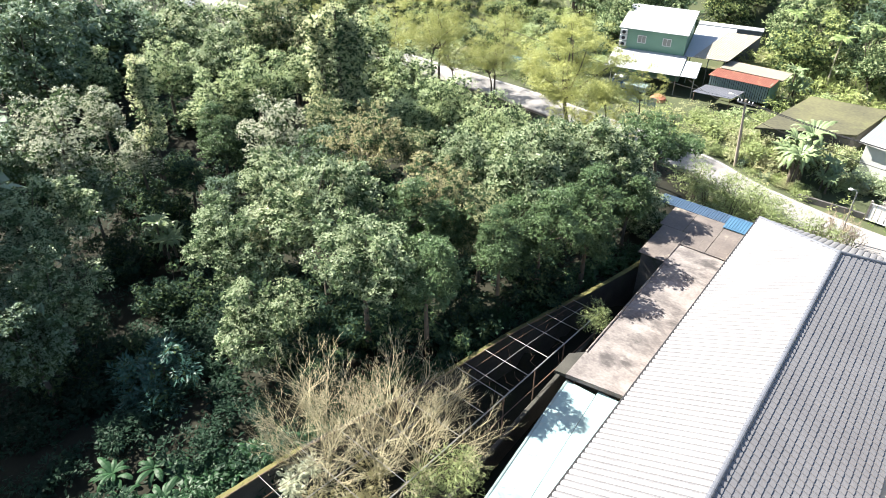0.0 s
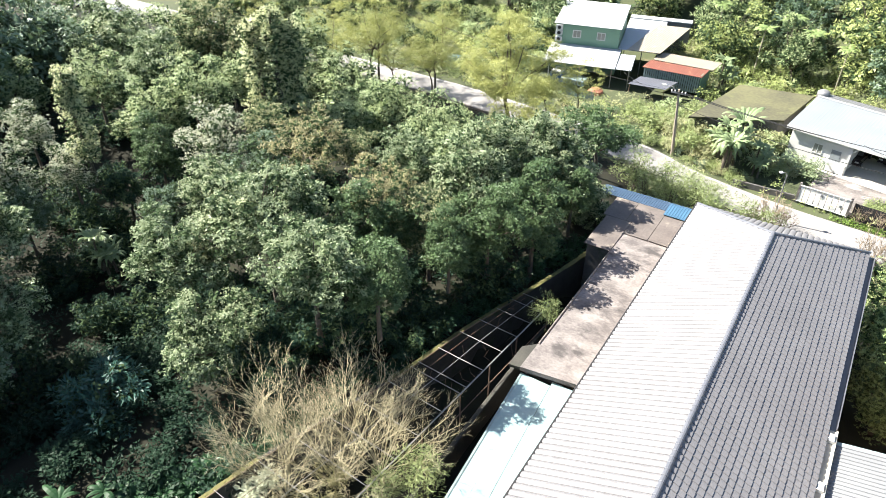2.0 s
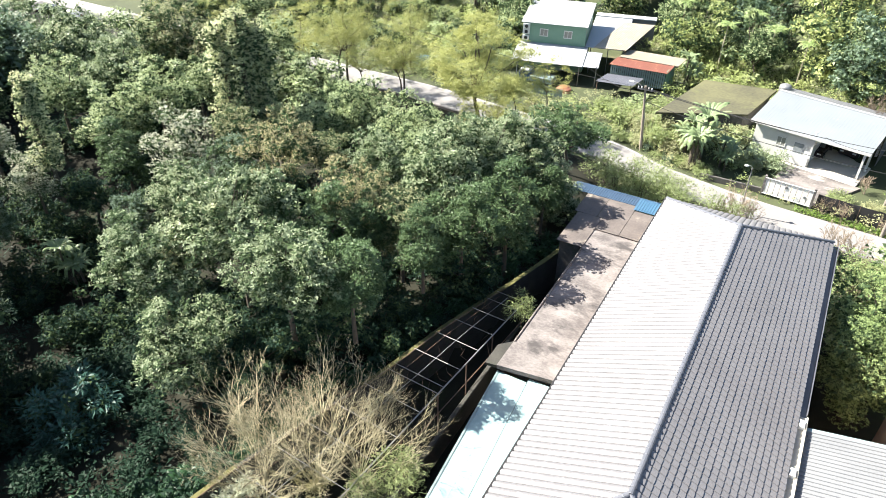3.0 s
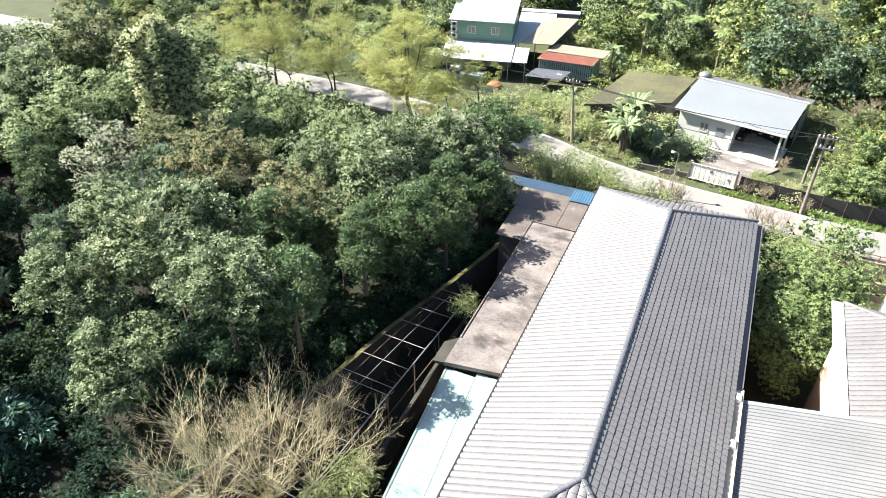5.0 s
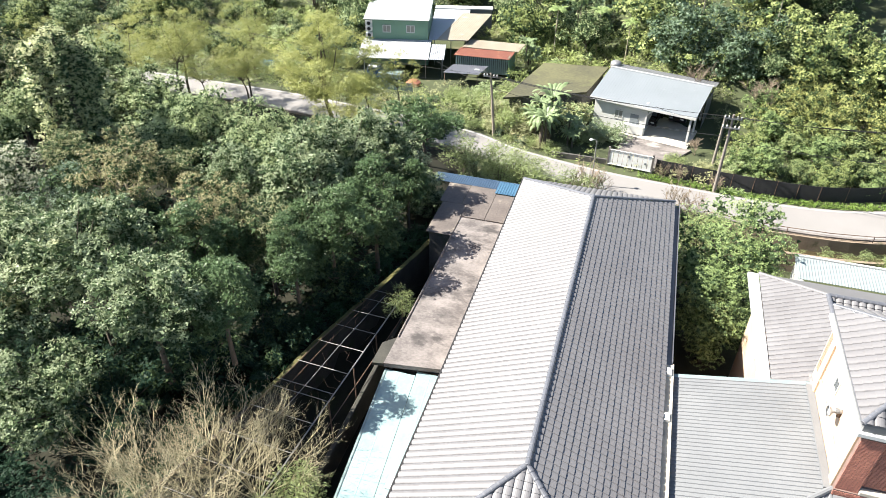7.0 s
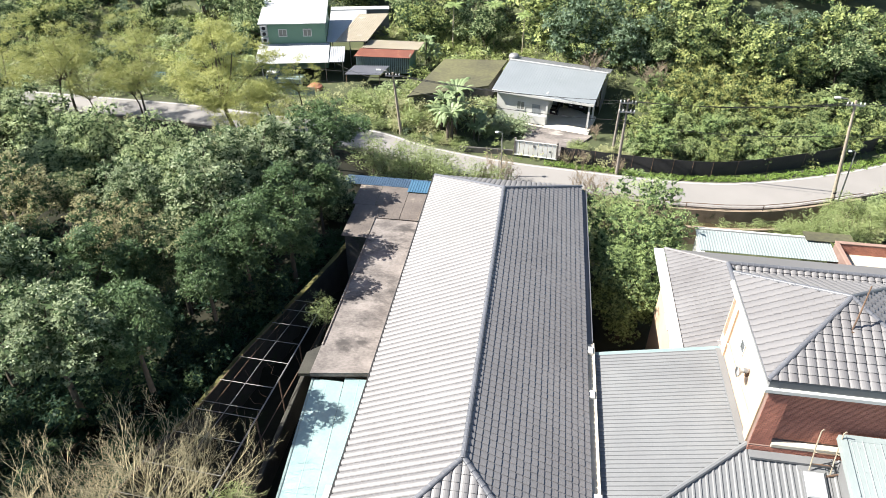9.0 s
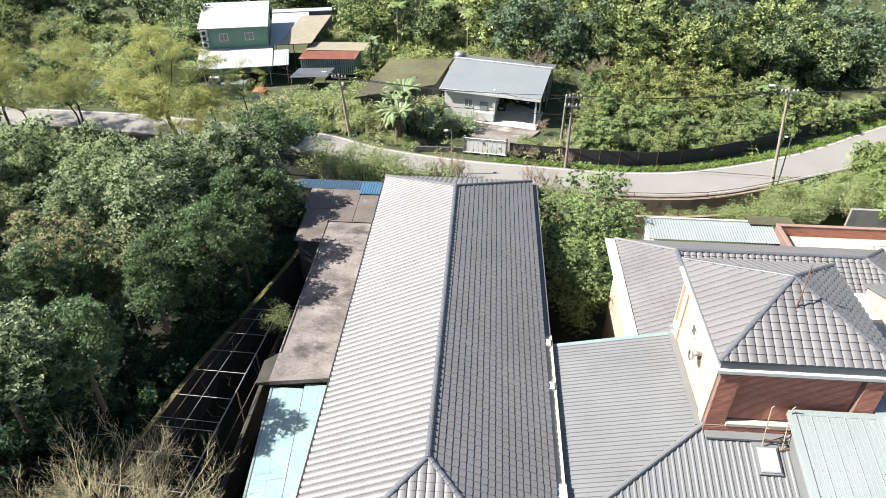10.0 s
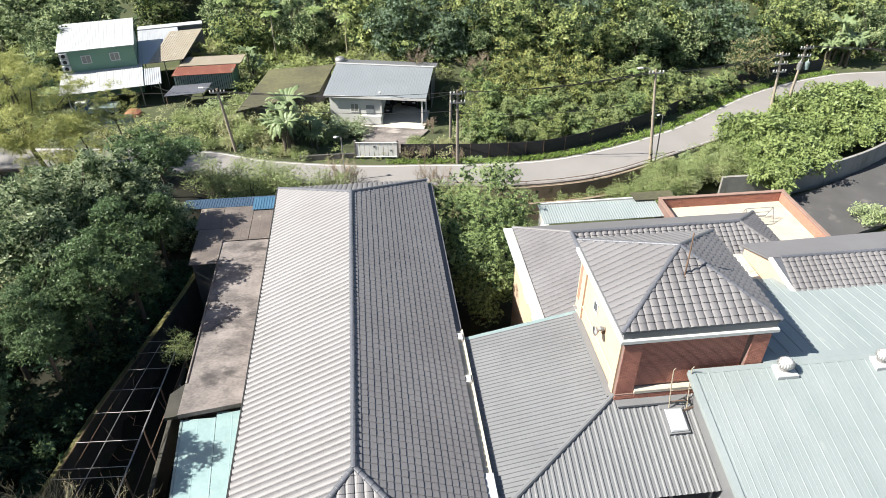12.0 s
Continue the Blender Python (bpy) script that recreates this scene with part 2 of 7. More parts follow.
LEAF_BLUE = material("blue_green_leaves", (0.06, 0.145, 0.11), (0.022, 0.056, 0.044), rough=0.45, scale=0.5, fine=2.5, leaf=True, per_object=0.3)
LEAF_BANANA = material("banana_leaves", (0.25, 0.31, 0.16), (0.12, 0.175, 0.08), rough=0.45, scale=1.0, fine=6, leaf=True)
# darker than the outer leaves: the shade within a crown is coloured in
CORE = material("inner_shade_leaves", (0.09, 0.13, 0.06), (0.035, 0.06, 0.03), rough=0.8, scale=1.2, fine=9, leaf=True, spec=0.06)
NETTING = material("teal_netting", (0.0246, 0.0697, 0.0656), (0.0164, 0.041, 0.041), rough=0.8, fine=30, bump=0.4)
PALE_FLOOR = material("pale_terrace_tile", (0.508, 0.471, 0.41), (0.426, 0.389, 0.328), rough=0.8, scale=0.8, bump=0.2)
TERRACE_FLOOR = material("worn_terrace_tile", (0.44, 0.41, 0.33), (0.35, 0.32, 0.25), rough=0.8, scale=0.8, bump=0.2)
CAR_PAINT = material("dark_car_paint", (0.0246, 0.0164, 0.0164), (0.0164, 0.0123, 0.0123), rough=0.25, bump=0.0)
RUBBER = material("rubber", (0.0164, 0.0164, 0.0164), (0.0123, 0.0123, 0.0123), rough=0.8)
PLASTIC_BLUE = material("blue_plastic", (0.0328, 0.0902, 0.197), (0.0246, 0.0656, 0.148), rough=0.5)
PLASTIC_RED = material("red_plastic", (0.295, 0.0697, 0.0492), (0.23, 0.0574, 0.041), rough=0.6)
WATER = material("still_water", (0.0574, 0.0451, 0.0246), (0.0328, 0.0271, 0.0164), rough=0.15, scale=0.4, bump=0.05)


# ---- mesh tools ----
class Build:
    """Gathers vertices and faces of one mesh."""

    def __init__(self):
        self.v, self.f = [], []

    def add(self, verts, faces):
        k = len(self.v)
        self.v += [tuple(p) for p in verts]
        self.f += [tuple(i + k for i in f) for f in faces]
        return self

    def box(self, x0, x1, y0, y1, z0, z1, m=None, soft=0.0):
        """A box with its upper edges chamfered by soft."""
        s = min(soft, (x1 - x0) / 3, (y1 - y0) / 3, (z1 - z0) / 2)
        if s > 0:
            p = [(x0, y0, z0), (x1, y0, z0), (x1, y1, z0), (x0, y1, z0), (x0, y0, z1 - s), (x1, y0, z1 - s), (x1, y1, z1 - s), (x0, y1, z1 - s),
                 (x0 + s, y0 + s, z1), (x1 - s, y0 + s, z1), (x1 - s, y1 - s, z1), (x0 + s, y1 - s, z1)]
            f = [(3, 2, 1, 0), (8, 9, 10, 11)] + [(i, (i + 1) % 4, (i + 1) % 4 + 4, i + 4) for i in range(4)] + [(i + 4, (i + 1) % 4 + 4, (i + 1) % 4 + 8, i + 8) for i in range(4)]
        else:
            p = [(x0, y0, z0), (x1, y0, z0), (x1, y1, z0), (x0, y1, z0), (x0, y0, z1), (x1, y0, z1), (x1, y1, z1), (x0, y1, z1)]
            f = [(3, 2, 1, 0), (4, 5, 6, 7), (0, 1, 5, 4), (1, 2, 6, 5), (2, 3, 7, 6), (3, 0, 4, 7)]
        if m is not None:
            p = [m @ Vector(q) for q in p]
        return self.add(p, f)

    def slab(self, top, thick, down=(0, 0, -1)):
        """A flat polygon (anticlockwise from above) with thickness."""
        n, d = len(top), Vector(down) * thick
        low = [Vector(p) + d for p in top]
        return self.add(list(top) + low, [tuple(range(n)), tuple(range(2 * n - 1, n - 1, -1))] + [(i, i + n, (i + 1) % n + n, (i + 1) % n) for i in range(n)])

    def tube(self, points, radii, sides=6):
        """A tapered tube through points."""
        if not hasattr(radii, "__len__"):
            radii = [radii] * len(points)
        pts = [Vector(p) for p in points]
        verts, faces, k = [], [], sides
        for i, p in enumerate(pts):
            d = (pts[min(i + 1, len(pts) - 1)] - pts[max(i - 1, 0)]).normalized()
            a = d.orthogonal().normalized() if i == 0 else (a - d * a.dot(d)).normalized()
            b = d.cross(a)
            for j in range(k):
                w = 2 * math.pi * j / k
                verts.append(p + (a * math.cos(w) + b * math.sin(w)) * radii[i])
        for i in range(len(pts) - 1):
            for j in range(k):
                faces.append((i * k + j, i * k + (j + 1) % k, (i + 1) * k + (j + 1) % k, (i + 1) * k + j))
        faces += [tuple(range(k - 1, -1, -1)), tuple(range((len(pts) - 1) * k, len(pts) * k))]
        return self.add(verts, faces)

    def ball(self, c, r, squash=1.0, seg=10, rings=6):
        verts, faces = [], []
        for i in range(rings + 1):
            a = math.pi * i / rings
            for j in range(seg):
                w = 2 * math.pi * j / seg
                verts.append((c[0] + r * math.sin(a) * math.cos(w), c[1] + r * math.sin(a) * math.sin(w), c[2] + r * squash * math.cos(a)))
        for i in range(rings):
            for j in range(seg):
                faces.append((i * seg + j, (i + 1) * seg + j, (i + 1) * seg + (j + 1) % seg, i * seg + (j + 1) % seg))
        return self.add(verts, faces)

    def mesh(self, name, mat, smooth=False):
        me = bpy.data.meshes.new(name)
        me.from_pydata(self.v, [], self.f)
        me.materials.append(mat)
        if smooth:
            me.shade_smooth()
        me.update()
        return me


BASE = {}
EYE_SCALE = [Matrix.Identity(4)]          # scaling about the camera's eye, so a group of buildings keeps its view


def thing(name, base, label, category, group="", kind=""):
    """An empty at the base of a thing; its parts are given in world coordinates."""
    ob = tagged(new(name), label, category, group, kind)
    base = EYE_SCALE[0] @ Vector(base)
    ob.location = base
    ob.empty_display_size = 0.3
    BASE[ob.name] = Vector(base)
    return ob


def part(name, b, mat, parent=None, label="", kind="", smooth=False):
    """One mesh object under a thing or part."""
    me = b if isinstance(b, bpy.types.Mesh) else b.mesh(name, mat, smooth)
    ob = new(name, me)
    if not isinstance(b, bpy.types.Mesh):
        me.transform(EYE_SCALE[0])
    if parent is not None:
        root = parent if parent.parent is None else parent.parent
        if root.parent is not None:
            root = root.parent
        if root.name in BASE:
            me.transform(Matrix.Translation(-BASE[root.name]))
        ob.parent = parent
    return tagged(ob, label, kind=kind)


def piece(name, me, parent, m):
    """A piece that shares its mesh; m is its pose in the world."""
    ob = new(name, me)
    root = parent if parent.parent is None else parent.parent
    ob.parent = parent
    ob.matrix_basis = Matrix.Translation(-BASE.get(root.name, Vector())) @ EYE_SCALE[0] @ m
    return ob


def sheet(b, o, u, v, pitch=0.25, high=0.03, thick=0.02, flat=0.6, minor=0):
    """A ribbed sheet from corner o along u (across the ribs) and v (along them); minor: low ribs between the ribs."""
    o, u, v = Vector(o), Vector(u), Vector(v)
    n = u.cross(v).normalized()
    if n.z < 0:
        n = -n
    count = max(1, round(u.length / pitch))
    prof = []
    for i in range(count):
        low = [(flat * ((j + 1) / (minor + 1) + e), h) for j in range(minor) for e, h in ((-0.03, 0), (-0.012, high * 0.16), (0.012, high * 0.16), (0.03, 0))]
        prof += [((i + a) / count, h) for a, h in ((0, 0), *low, (flat, 0), (flat + (1 - flat) * 0.3, high), (flat + (1 - flat) * 0.7, high))]
    prof.append((1, 0))
    k = len(prof)
    verts = [o + u * a + n * h + v * e for e in (0, 1) for a, h in prof] + [o + u * a + n * (h - thick) + v * e for e in (0, 1) for a, h in prof]
    faces = []
    for i in range(k - 1):
        faces += [(i, i + 1, k + i + 1, k + i), (2 * k + i, 3 * k + i, 3 * k + i + 1, 2 * k + i + 1), (i, 2 * k + i, 2 * k + i + 1, i + 1), (k + i, k + i + 1, 3 * k + i + 1, 3 * k + i)]
    faces += [(0, k, 3 * k, 2 * k), (k - 1, 3 * k - 1, 4 * k - 1, 2 * k - 1)]
    return b.add(verts, faces)


# ---- ground ----
def smooth(a, b, x):
    t = min(1.0, max(0.0, (x - a) / (b - a)))
    return t * t * (3 - 2 * t)


def spline(points, steps=8):
    """A Catmull-Rom line through points."""
    p = [Vector(q) for q in points]
    p = [p[0] * 2 - p[1]] + p + [p[-1] * 2 - p[-2]]
    out = []
    for i in range(1, len(p) - 2):
        for s in range(steps):
            t = s / steps
            out.append(0.5 * (2 * p[i] + (p[i + 1] - p[i - 1]) * t + (2 * p[i - 1] - 5 * p[i] + 4 * p[i + 1] - p[i + 2]) * t * t
                              + (3 * p[i] - p[i - 1] - 3 * p[i + 1] + p[i + 2]) * t ** 3))
    return out + [p[-2]]


ROAD_FAR = spline([(-130, 71.5, 0), (-80, 70.6, 0), (-51.5, 70, 0), (-38.3, 69.4, 0), (-18.6, 66.6, 0), (-11.2, 63.6, 0), (-2.3, 61.5, 0), (5.6, 60.7, 0),
                   (13.7, 60.1, 0), (21.7, 61.1, 0), (33.4, 65.8, 0), (47.1, 74.3, 0), (58.6, 78.6, 0), (67.7, 79.3, 0), (95, 78, 0), (140, 74, 0)])
ROAD_NEAR = spline([(-130, 66.8, 0), (-80, 66, 0), (-51.5, 65.4, 0), (-38.3, 64.7, 0), (-18.0, 61.8, 0), (-8.6, 58.7, 0), (2.0, 56.9, 0), (8, 56.0, 0),
                    (13.9, 55.5, 0), (22, 56.3, 0), (31.8, 60.2, 0), (39.9, 64, 0), (48.6, 69, 0), (57.5, 73.1, 0), (65, 73.6, 0), (95, 72.4, 0), (140, 68, 0)])
WALL_LINE = spline([(-23.6, -4, 0), (-22.4, 4, 0), (-21.4, 9, 0), (-20.4, 14, 0), (-19.1, 18.5, 0), (-17.75, 23.2, 0), (-16.8, 27.7, 0), (-15.9, 31, 0),
                    (-15.0, 34.2, 0), (-14.1, 37.5, 0), (-13.3, 41, 0), (-12.6, 45, 0)])


def along(line, x, axis=0):
    """The other coordinate of a line at x."""
    other = 1 - axis
    for a, b in zip(line, line[1:]):
        if (a[axis] - x) * (b[axis] - x) <= 0 and a[axis] != b[axis]:
            return a[other] + (b[other] - a[other]) * (x - a[axis]) / (b[axis] - a[axis])
    return line[0][other] if abs(x - line[0][axis]) < abs(x - line[-1][axis]) else line[-1][other]


def ground_z(x, y):
    far, near = along(ROAD_FAR, x), along(ROAD_NEAR, x)
    rough = noise.noise(Vector((x * 0.09, y * 0.09, 0.3)))
    channel = 6 < x < 34.5
    if y > near + (1.0 if channel else -0.4):
        d = y - far
        start = 9 + 24 * smooth(8, -8, x)
        hill = 0.30 * max(0, d - start) * smooth(0, 12, d - start)
        hill = 70 * (1 - math.exp(-hill / 70))
        return -0.1 + hill + smooth(1.5, 4, d) * (0.35 + 0.25 * rough)
    d = near - y + (1.8 if channel else 0)
    wall_x = along(WALL_LINE, y, 1) if y < 45 else -12.6 - (y - 45) * 0.25
    woods = smooth(wall_x - 0.1, wall_x - 0.5, x)
    yard = -0.1 - smooth(0.5, 0.8, d) * (1.5 * smooth(5, 7, x) + 0.4)
    inside = 1.7 + 0.7 * rough - 3.4 * smooth(wall_x - 5, wall_x - 22, x) * smooth(2, 16, 62 - y) + 3.0 * smooth(-50, -75, x) * smooth(58, 44, y)
    inside = inside * smooth(0.5, 10, d) - 0.1 * (1 - smooth(0.5, 10, d))
    return yard * (1 - woods) + inside * woods


def ground():
    def steps(lo, hi, step, far):
        s, g = [], step
        q = lo
        while q > -far:
            g *= 1.35
            q -= g
            s.append(max(q, -far))
        s = s[::-1] + list(np.arange(lo, hi, step))
        q, g = hi, step
        while q < far:
            s.append(q)
            q += g
            g *= 1.35
        return s + [far]
    xs, ys = steps(-96, 80, 1.1, 2500), steps(-8, 130, 1.1, 2500)
    b = Build()
    b.v = [(x, y, ground_z(x, y)) for y in ys for x in xs]
    w = len(xs)
    b.f = [(j * w + i, j * w + i + 1, (j + 1) * w + i + 1, (j + 1) * w + i) for j in range(len(ys) - 1) for i in range(w - 1)]
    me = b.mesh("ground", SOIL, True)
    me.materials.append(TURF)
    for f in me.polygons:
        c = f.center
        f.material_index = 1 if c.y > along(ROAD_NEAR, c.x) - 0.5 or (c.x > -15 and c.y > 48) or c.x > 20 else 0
    tagged(part("ground", me, None), "earth with moss and grass, coloured dark for shade under trees", "ground", kind="structure")


ground()


def ribbon(a, b, z, thick):
    """A strip between two lines of the same number of points."""
    s, n = Build(), len(a)
    for line, h in ((a, z), (b, z), (b, z - thick), (a, z - thick)):
        s.v += [(p[0], p[1], h) for p in line]
    for i in range(n - 1):
        s.f += [(k * n + i, k * n + i + 1, ((k + 1) % 4) * n + i + 1, ((k + 1) % 4) * n + i) for k in range(4)]
    s.f += [(0, n, 2 * n, 3 * n), (n - 1, 4 * n - 1, 3 * n - 1, 2 * n - 1)]
    return s


def resample(line, n):
    d = [0]
    for p, q in zip(line, line[1:]):
        d.append(d[-1] + (q - p).length)
    return [Vector([float(np.interp(d[-1] * i / (n - 1), d, [p[k] for p in line])) for k in range(3)]) for i in range(n)]


RF, RN = resample(ROAD_FAR, 160), resample(ROAD_NEAR, 160)
road = tagged(part("road", ribbon(RF, RN, 0.0, 0.3), ASPHALT), "worn grey asphalt lane curving past the houses", "road", kind="structure")


def inset(a, b, d0, d1):
    return [p + (q - p).normalized() * d0 for p, q in zip(a, b)], [p + (q - p).normalized() * d1 for p, q in zip(a, b)]


part("edge_line", ribbon(*inset(RF, RN, 0.22, 0.36), 0.006, 0.008), LINE_PAINT, road, "faded white edge line", )
part("edge_line", ribbon(*inset(RN, RF, 0.12, 0.26), 0.006, 0.008), LINE_PAINT, road, "faded white edge line")
kerb = [k for k in range(160) if -60 < RN[k][0] < 75]
tagged(part("kerb", ribbon(*[[q[k] for k in kerb] for q in inset(RN, RF, -0.28, 0.0)], 0.16, 0.6), CONCRETE), "low weathered concrete kerb along the lane", "kerb", kind="structure")
grass_k = [k for k in range(160) if 2 < RF[k][0] < 62]


# ---- garden fence of black netting ----
def fence():
    line = [p for p in spline([(2.9, 62.5, 0), (8.1, 61.9, 0), (13.9, 61.5, 0), (20.1, 62.2, 0), (31.1, 67.0, 0), (43.6, 75.2, 0), (50.3, 78.2, 0), (60, 80.6, 0)], 3)]
    f = thing("fence", line[0], "black netting fence on thin posts along the lane", "fence")
    for a, b in zip(line, line[1:]):
        d = (b - a).normalized()
        side = Vector((-d.y, d.x, 0)) * 0.015
        h = 1.55
        bl = Build()
        n = 4
        top = [(a + (b - a) * i / n) + Vector((0, 0, h - 0.03 * math.sin(math.pi * i / n))) for i in range(n + 1)]
        low = [(a + (b - a) * i / n) + Vector((0, 0, -0.05)) for i in range(n + 1)]
        bl.v = [p + side for p in low] + [p + side for p in top] + [p - side for p in low] + [p - side for p in top]
        k = n + 1
        for i in range(n):
            bl.f += [(i, i + 1, k + i + 1, k + i), (2 * k + i, 3 * k + i, 3 * k + i + 1, 2 * k + i + 1), (k + i, k + i + 1, 3 * k + i + 1, 3 * k + i)]
        part("netting", bl, BLACK_MESH, f)
        part("post", Build().tube([a + Vector((0, 0, -0.2)), a + Vector((0, 0, h + 0.02))], 0.03), RUST, f)


fence()

# ---- channel below the lane ----
ch = [k for k in range(160) if 6.2 < RN[k][0] < 31]
cr, cl = inset(RN, RF, -0.3, -0.62)
retaining_wall = tagged(part("retaining_wall", ribbon([cr[k] for k in ch], [cl[k] for k in ch], 0.02, 2.2), RETAINING), "damp brown retaining wall below the lane", "wall", kind="structure")
water = tagged(part("water", ribbon([cl[k] for k in ch], inset([cl[k] for k in ch], [RF[k] for k in ch], -2.6, 0)[0], -1.35, 0.2), WATER), "shallow brown water in the channel", "water", kind="structure")
lower = inset(RN, RF, -3.3, -3.0)
tagged(part("channel_wall", ribbon([lower[0][k] for k in ch], [lower[1][k] for k in ch], -0.2, 2.0), RETAINING), "low brown channel wall", "wall", kind="structure")
rail = thing("guard_rail", (14, 55.4, 0), "rusty pipe guard rail above the channel", "railing")
gl = [inset(RN, RF, -0.45, 0)[0][k] for k in ch][::2]
part("top_rail", Build().tube([p + Vector((0, 0, 0.62)) for p in gl], 0.035, 5), RUST, rail)
for p in gl[::2]:
    part("post", Build().tube([p + Vector((0, 0, 0.0)), p + Vector((0, 0, 0.62))], 0.035, 5), RUST, rail)


# ---- tiled roofs ----
def tile_mesh(col, row, mat, roll=0.05, step=0.036, shape=0.6, slit=0.022):
    b, seg = Build(), 8
    cut = (0, 0.05, 0.14, 0.3, 0.5, 0.7, 0.86, 0.95, 1.0)
    prof = [(slit + (1 - 2 * slit) * a, roll * abs(math.sin(math.pi * a)) ** shape if 0 < a < 1 else -0.012) for a in cut]
    for y, lift in ((0.0, step), (row * 1.06, 0.0)):
        b.v += [(a * col, y, h + lift) for a, h in prof]
    b.v += [(a * col, 0.0, h - 0.012) for a, h in prof]
    k = seg + 1
    for i in range(seg):
        b.f += [(i, i + 1, k + i + 1, k + i), (2 * k + i, 2 * k + i + 1, i + 1, i)]
    return b.mesh("tile", mat)


def tiled_face(parent, o, u, v, width, height, lo, hi, col=0.37, row=0.345, pick=None, mat=None, roll=0.05, step=0.036, shape=0.6, slit=0.022):
    """Lays tiles on a roof face: o its eave corner, u along the eave, v up the slope; lo(s), hi(s) bound the face at the height s of its slope."""
    mat = mat or TILE
    o, u, v = Vector(o), Vector(u).normalized(), Vector(v).normalized()
    n = u.cross(v)
    m = Matrix((u, v, n)).transposed().to_4x4()
    rows, cols = max(1, round(height / row)), max(1, round(width / col))
    row, col = height / rows, width / cols
    me = tile_mesh(col, row, mat, roll, step, shape, slit)
    corners = [Vector(q.co) for q in me.vertices]
    faces = [tuple(f.vertices) for f in me.polygons]
    rest, rng, used = Build(), random.Random(5), 0
    for r in range(rows):
        for c in range(cols):
            x0, x1, y0 = c * col, (c + 1) * col, r * row
            y1 = min(y0 + row * 1.06, height)
            if x1 <= lo(y0) + 0.02 or x0 >= hi(y0) - 0.02:
                continue
            at = o + u * x0 + v * y0
            tilt = rng.uniform(-0.004, 0.004)
            if pick and pick(at) and used < 290 and x0 >= lo(y1) and x1 <= hi(y1):
                piece("tile", me, parent, Matrix.Translation(at + n * tilt) @ m)
                used += 1
            else:
                rest.add([o + u * min(max(x0 + q.x, lo(y0 + q.y)), hi(y0 + q.y)) + v * (y0 + q.y) + n * (q.z + tilt) for q in corners], faces)
    if rest.v:
        part("roof_tiles", rest, mat, parent, kind="stuff")


def cap_mesh(width, step, mat):
    b, seg = Build(), 6
    for y, s in ((0, 1.0), (0.09 * step, 1.08), (step * 0.3, 1.0), (step * 1.05, 0.9)):
        b.v += [(math.cos(math.pi * i / seg) * width / 2 * s, y, math.sin(math.pi * i / seg) * width * 0.42 * s) for i in range(seg + 1)]
    k = seg + 1
    b.f = [(j * k + i, j * k + i + 1, (j + 1) * k + i + 1, (j + 1) * k + i) for j in range(3) for i in range(seg)] + [tuple(range(k))]
    return b.mesh("ridge_cap", mat)


def caps(parent, a, c, width=0.27, step=0.36, mat=None):
    a, c = Vector(a), Vector(c)
    d = c - a
    count = max(1, round(d.length / step))
    me = cap_mesh(width, d.length / count, mat or CAP)
    y = d.normalized()
    x = y.cross(Vector((0, 0, 1))).normalized()
    m = Matrix((x, y, x.cross(y))).transposed().to_4x4()
    for i in range(count):
        piece("ridge_cap", me, parent, Matrix.Translation(a + d * (i / count)) @ m)


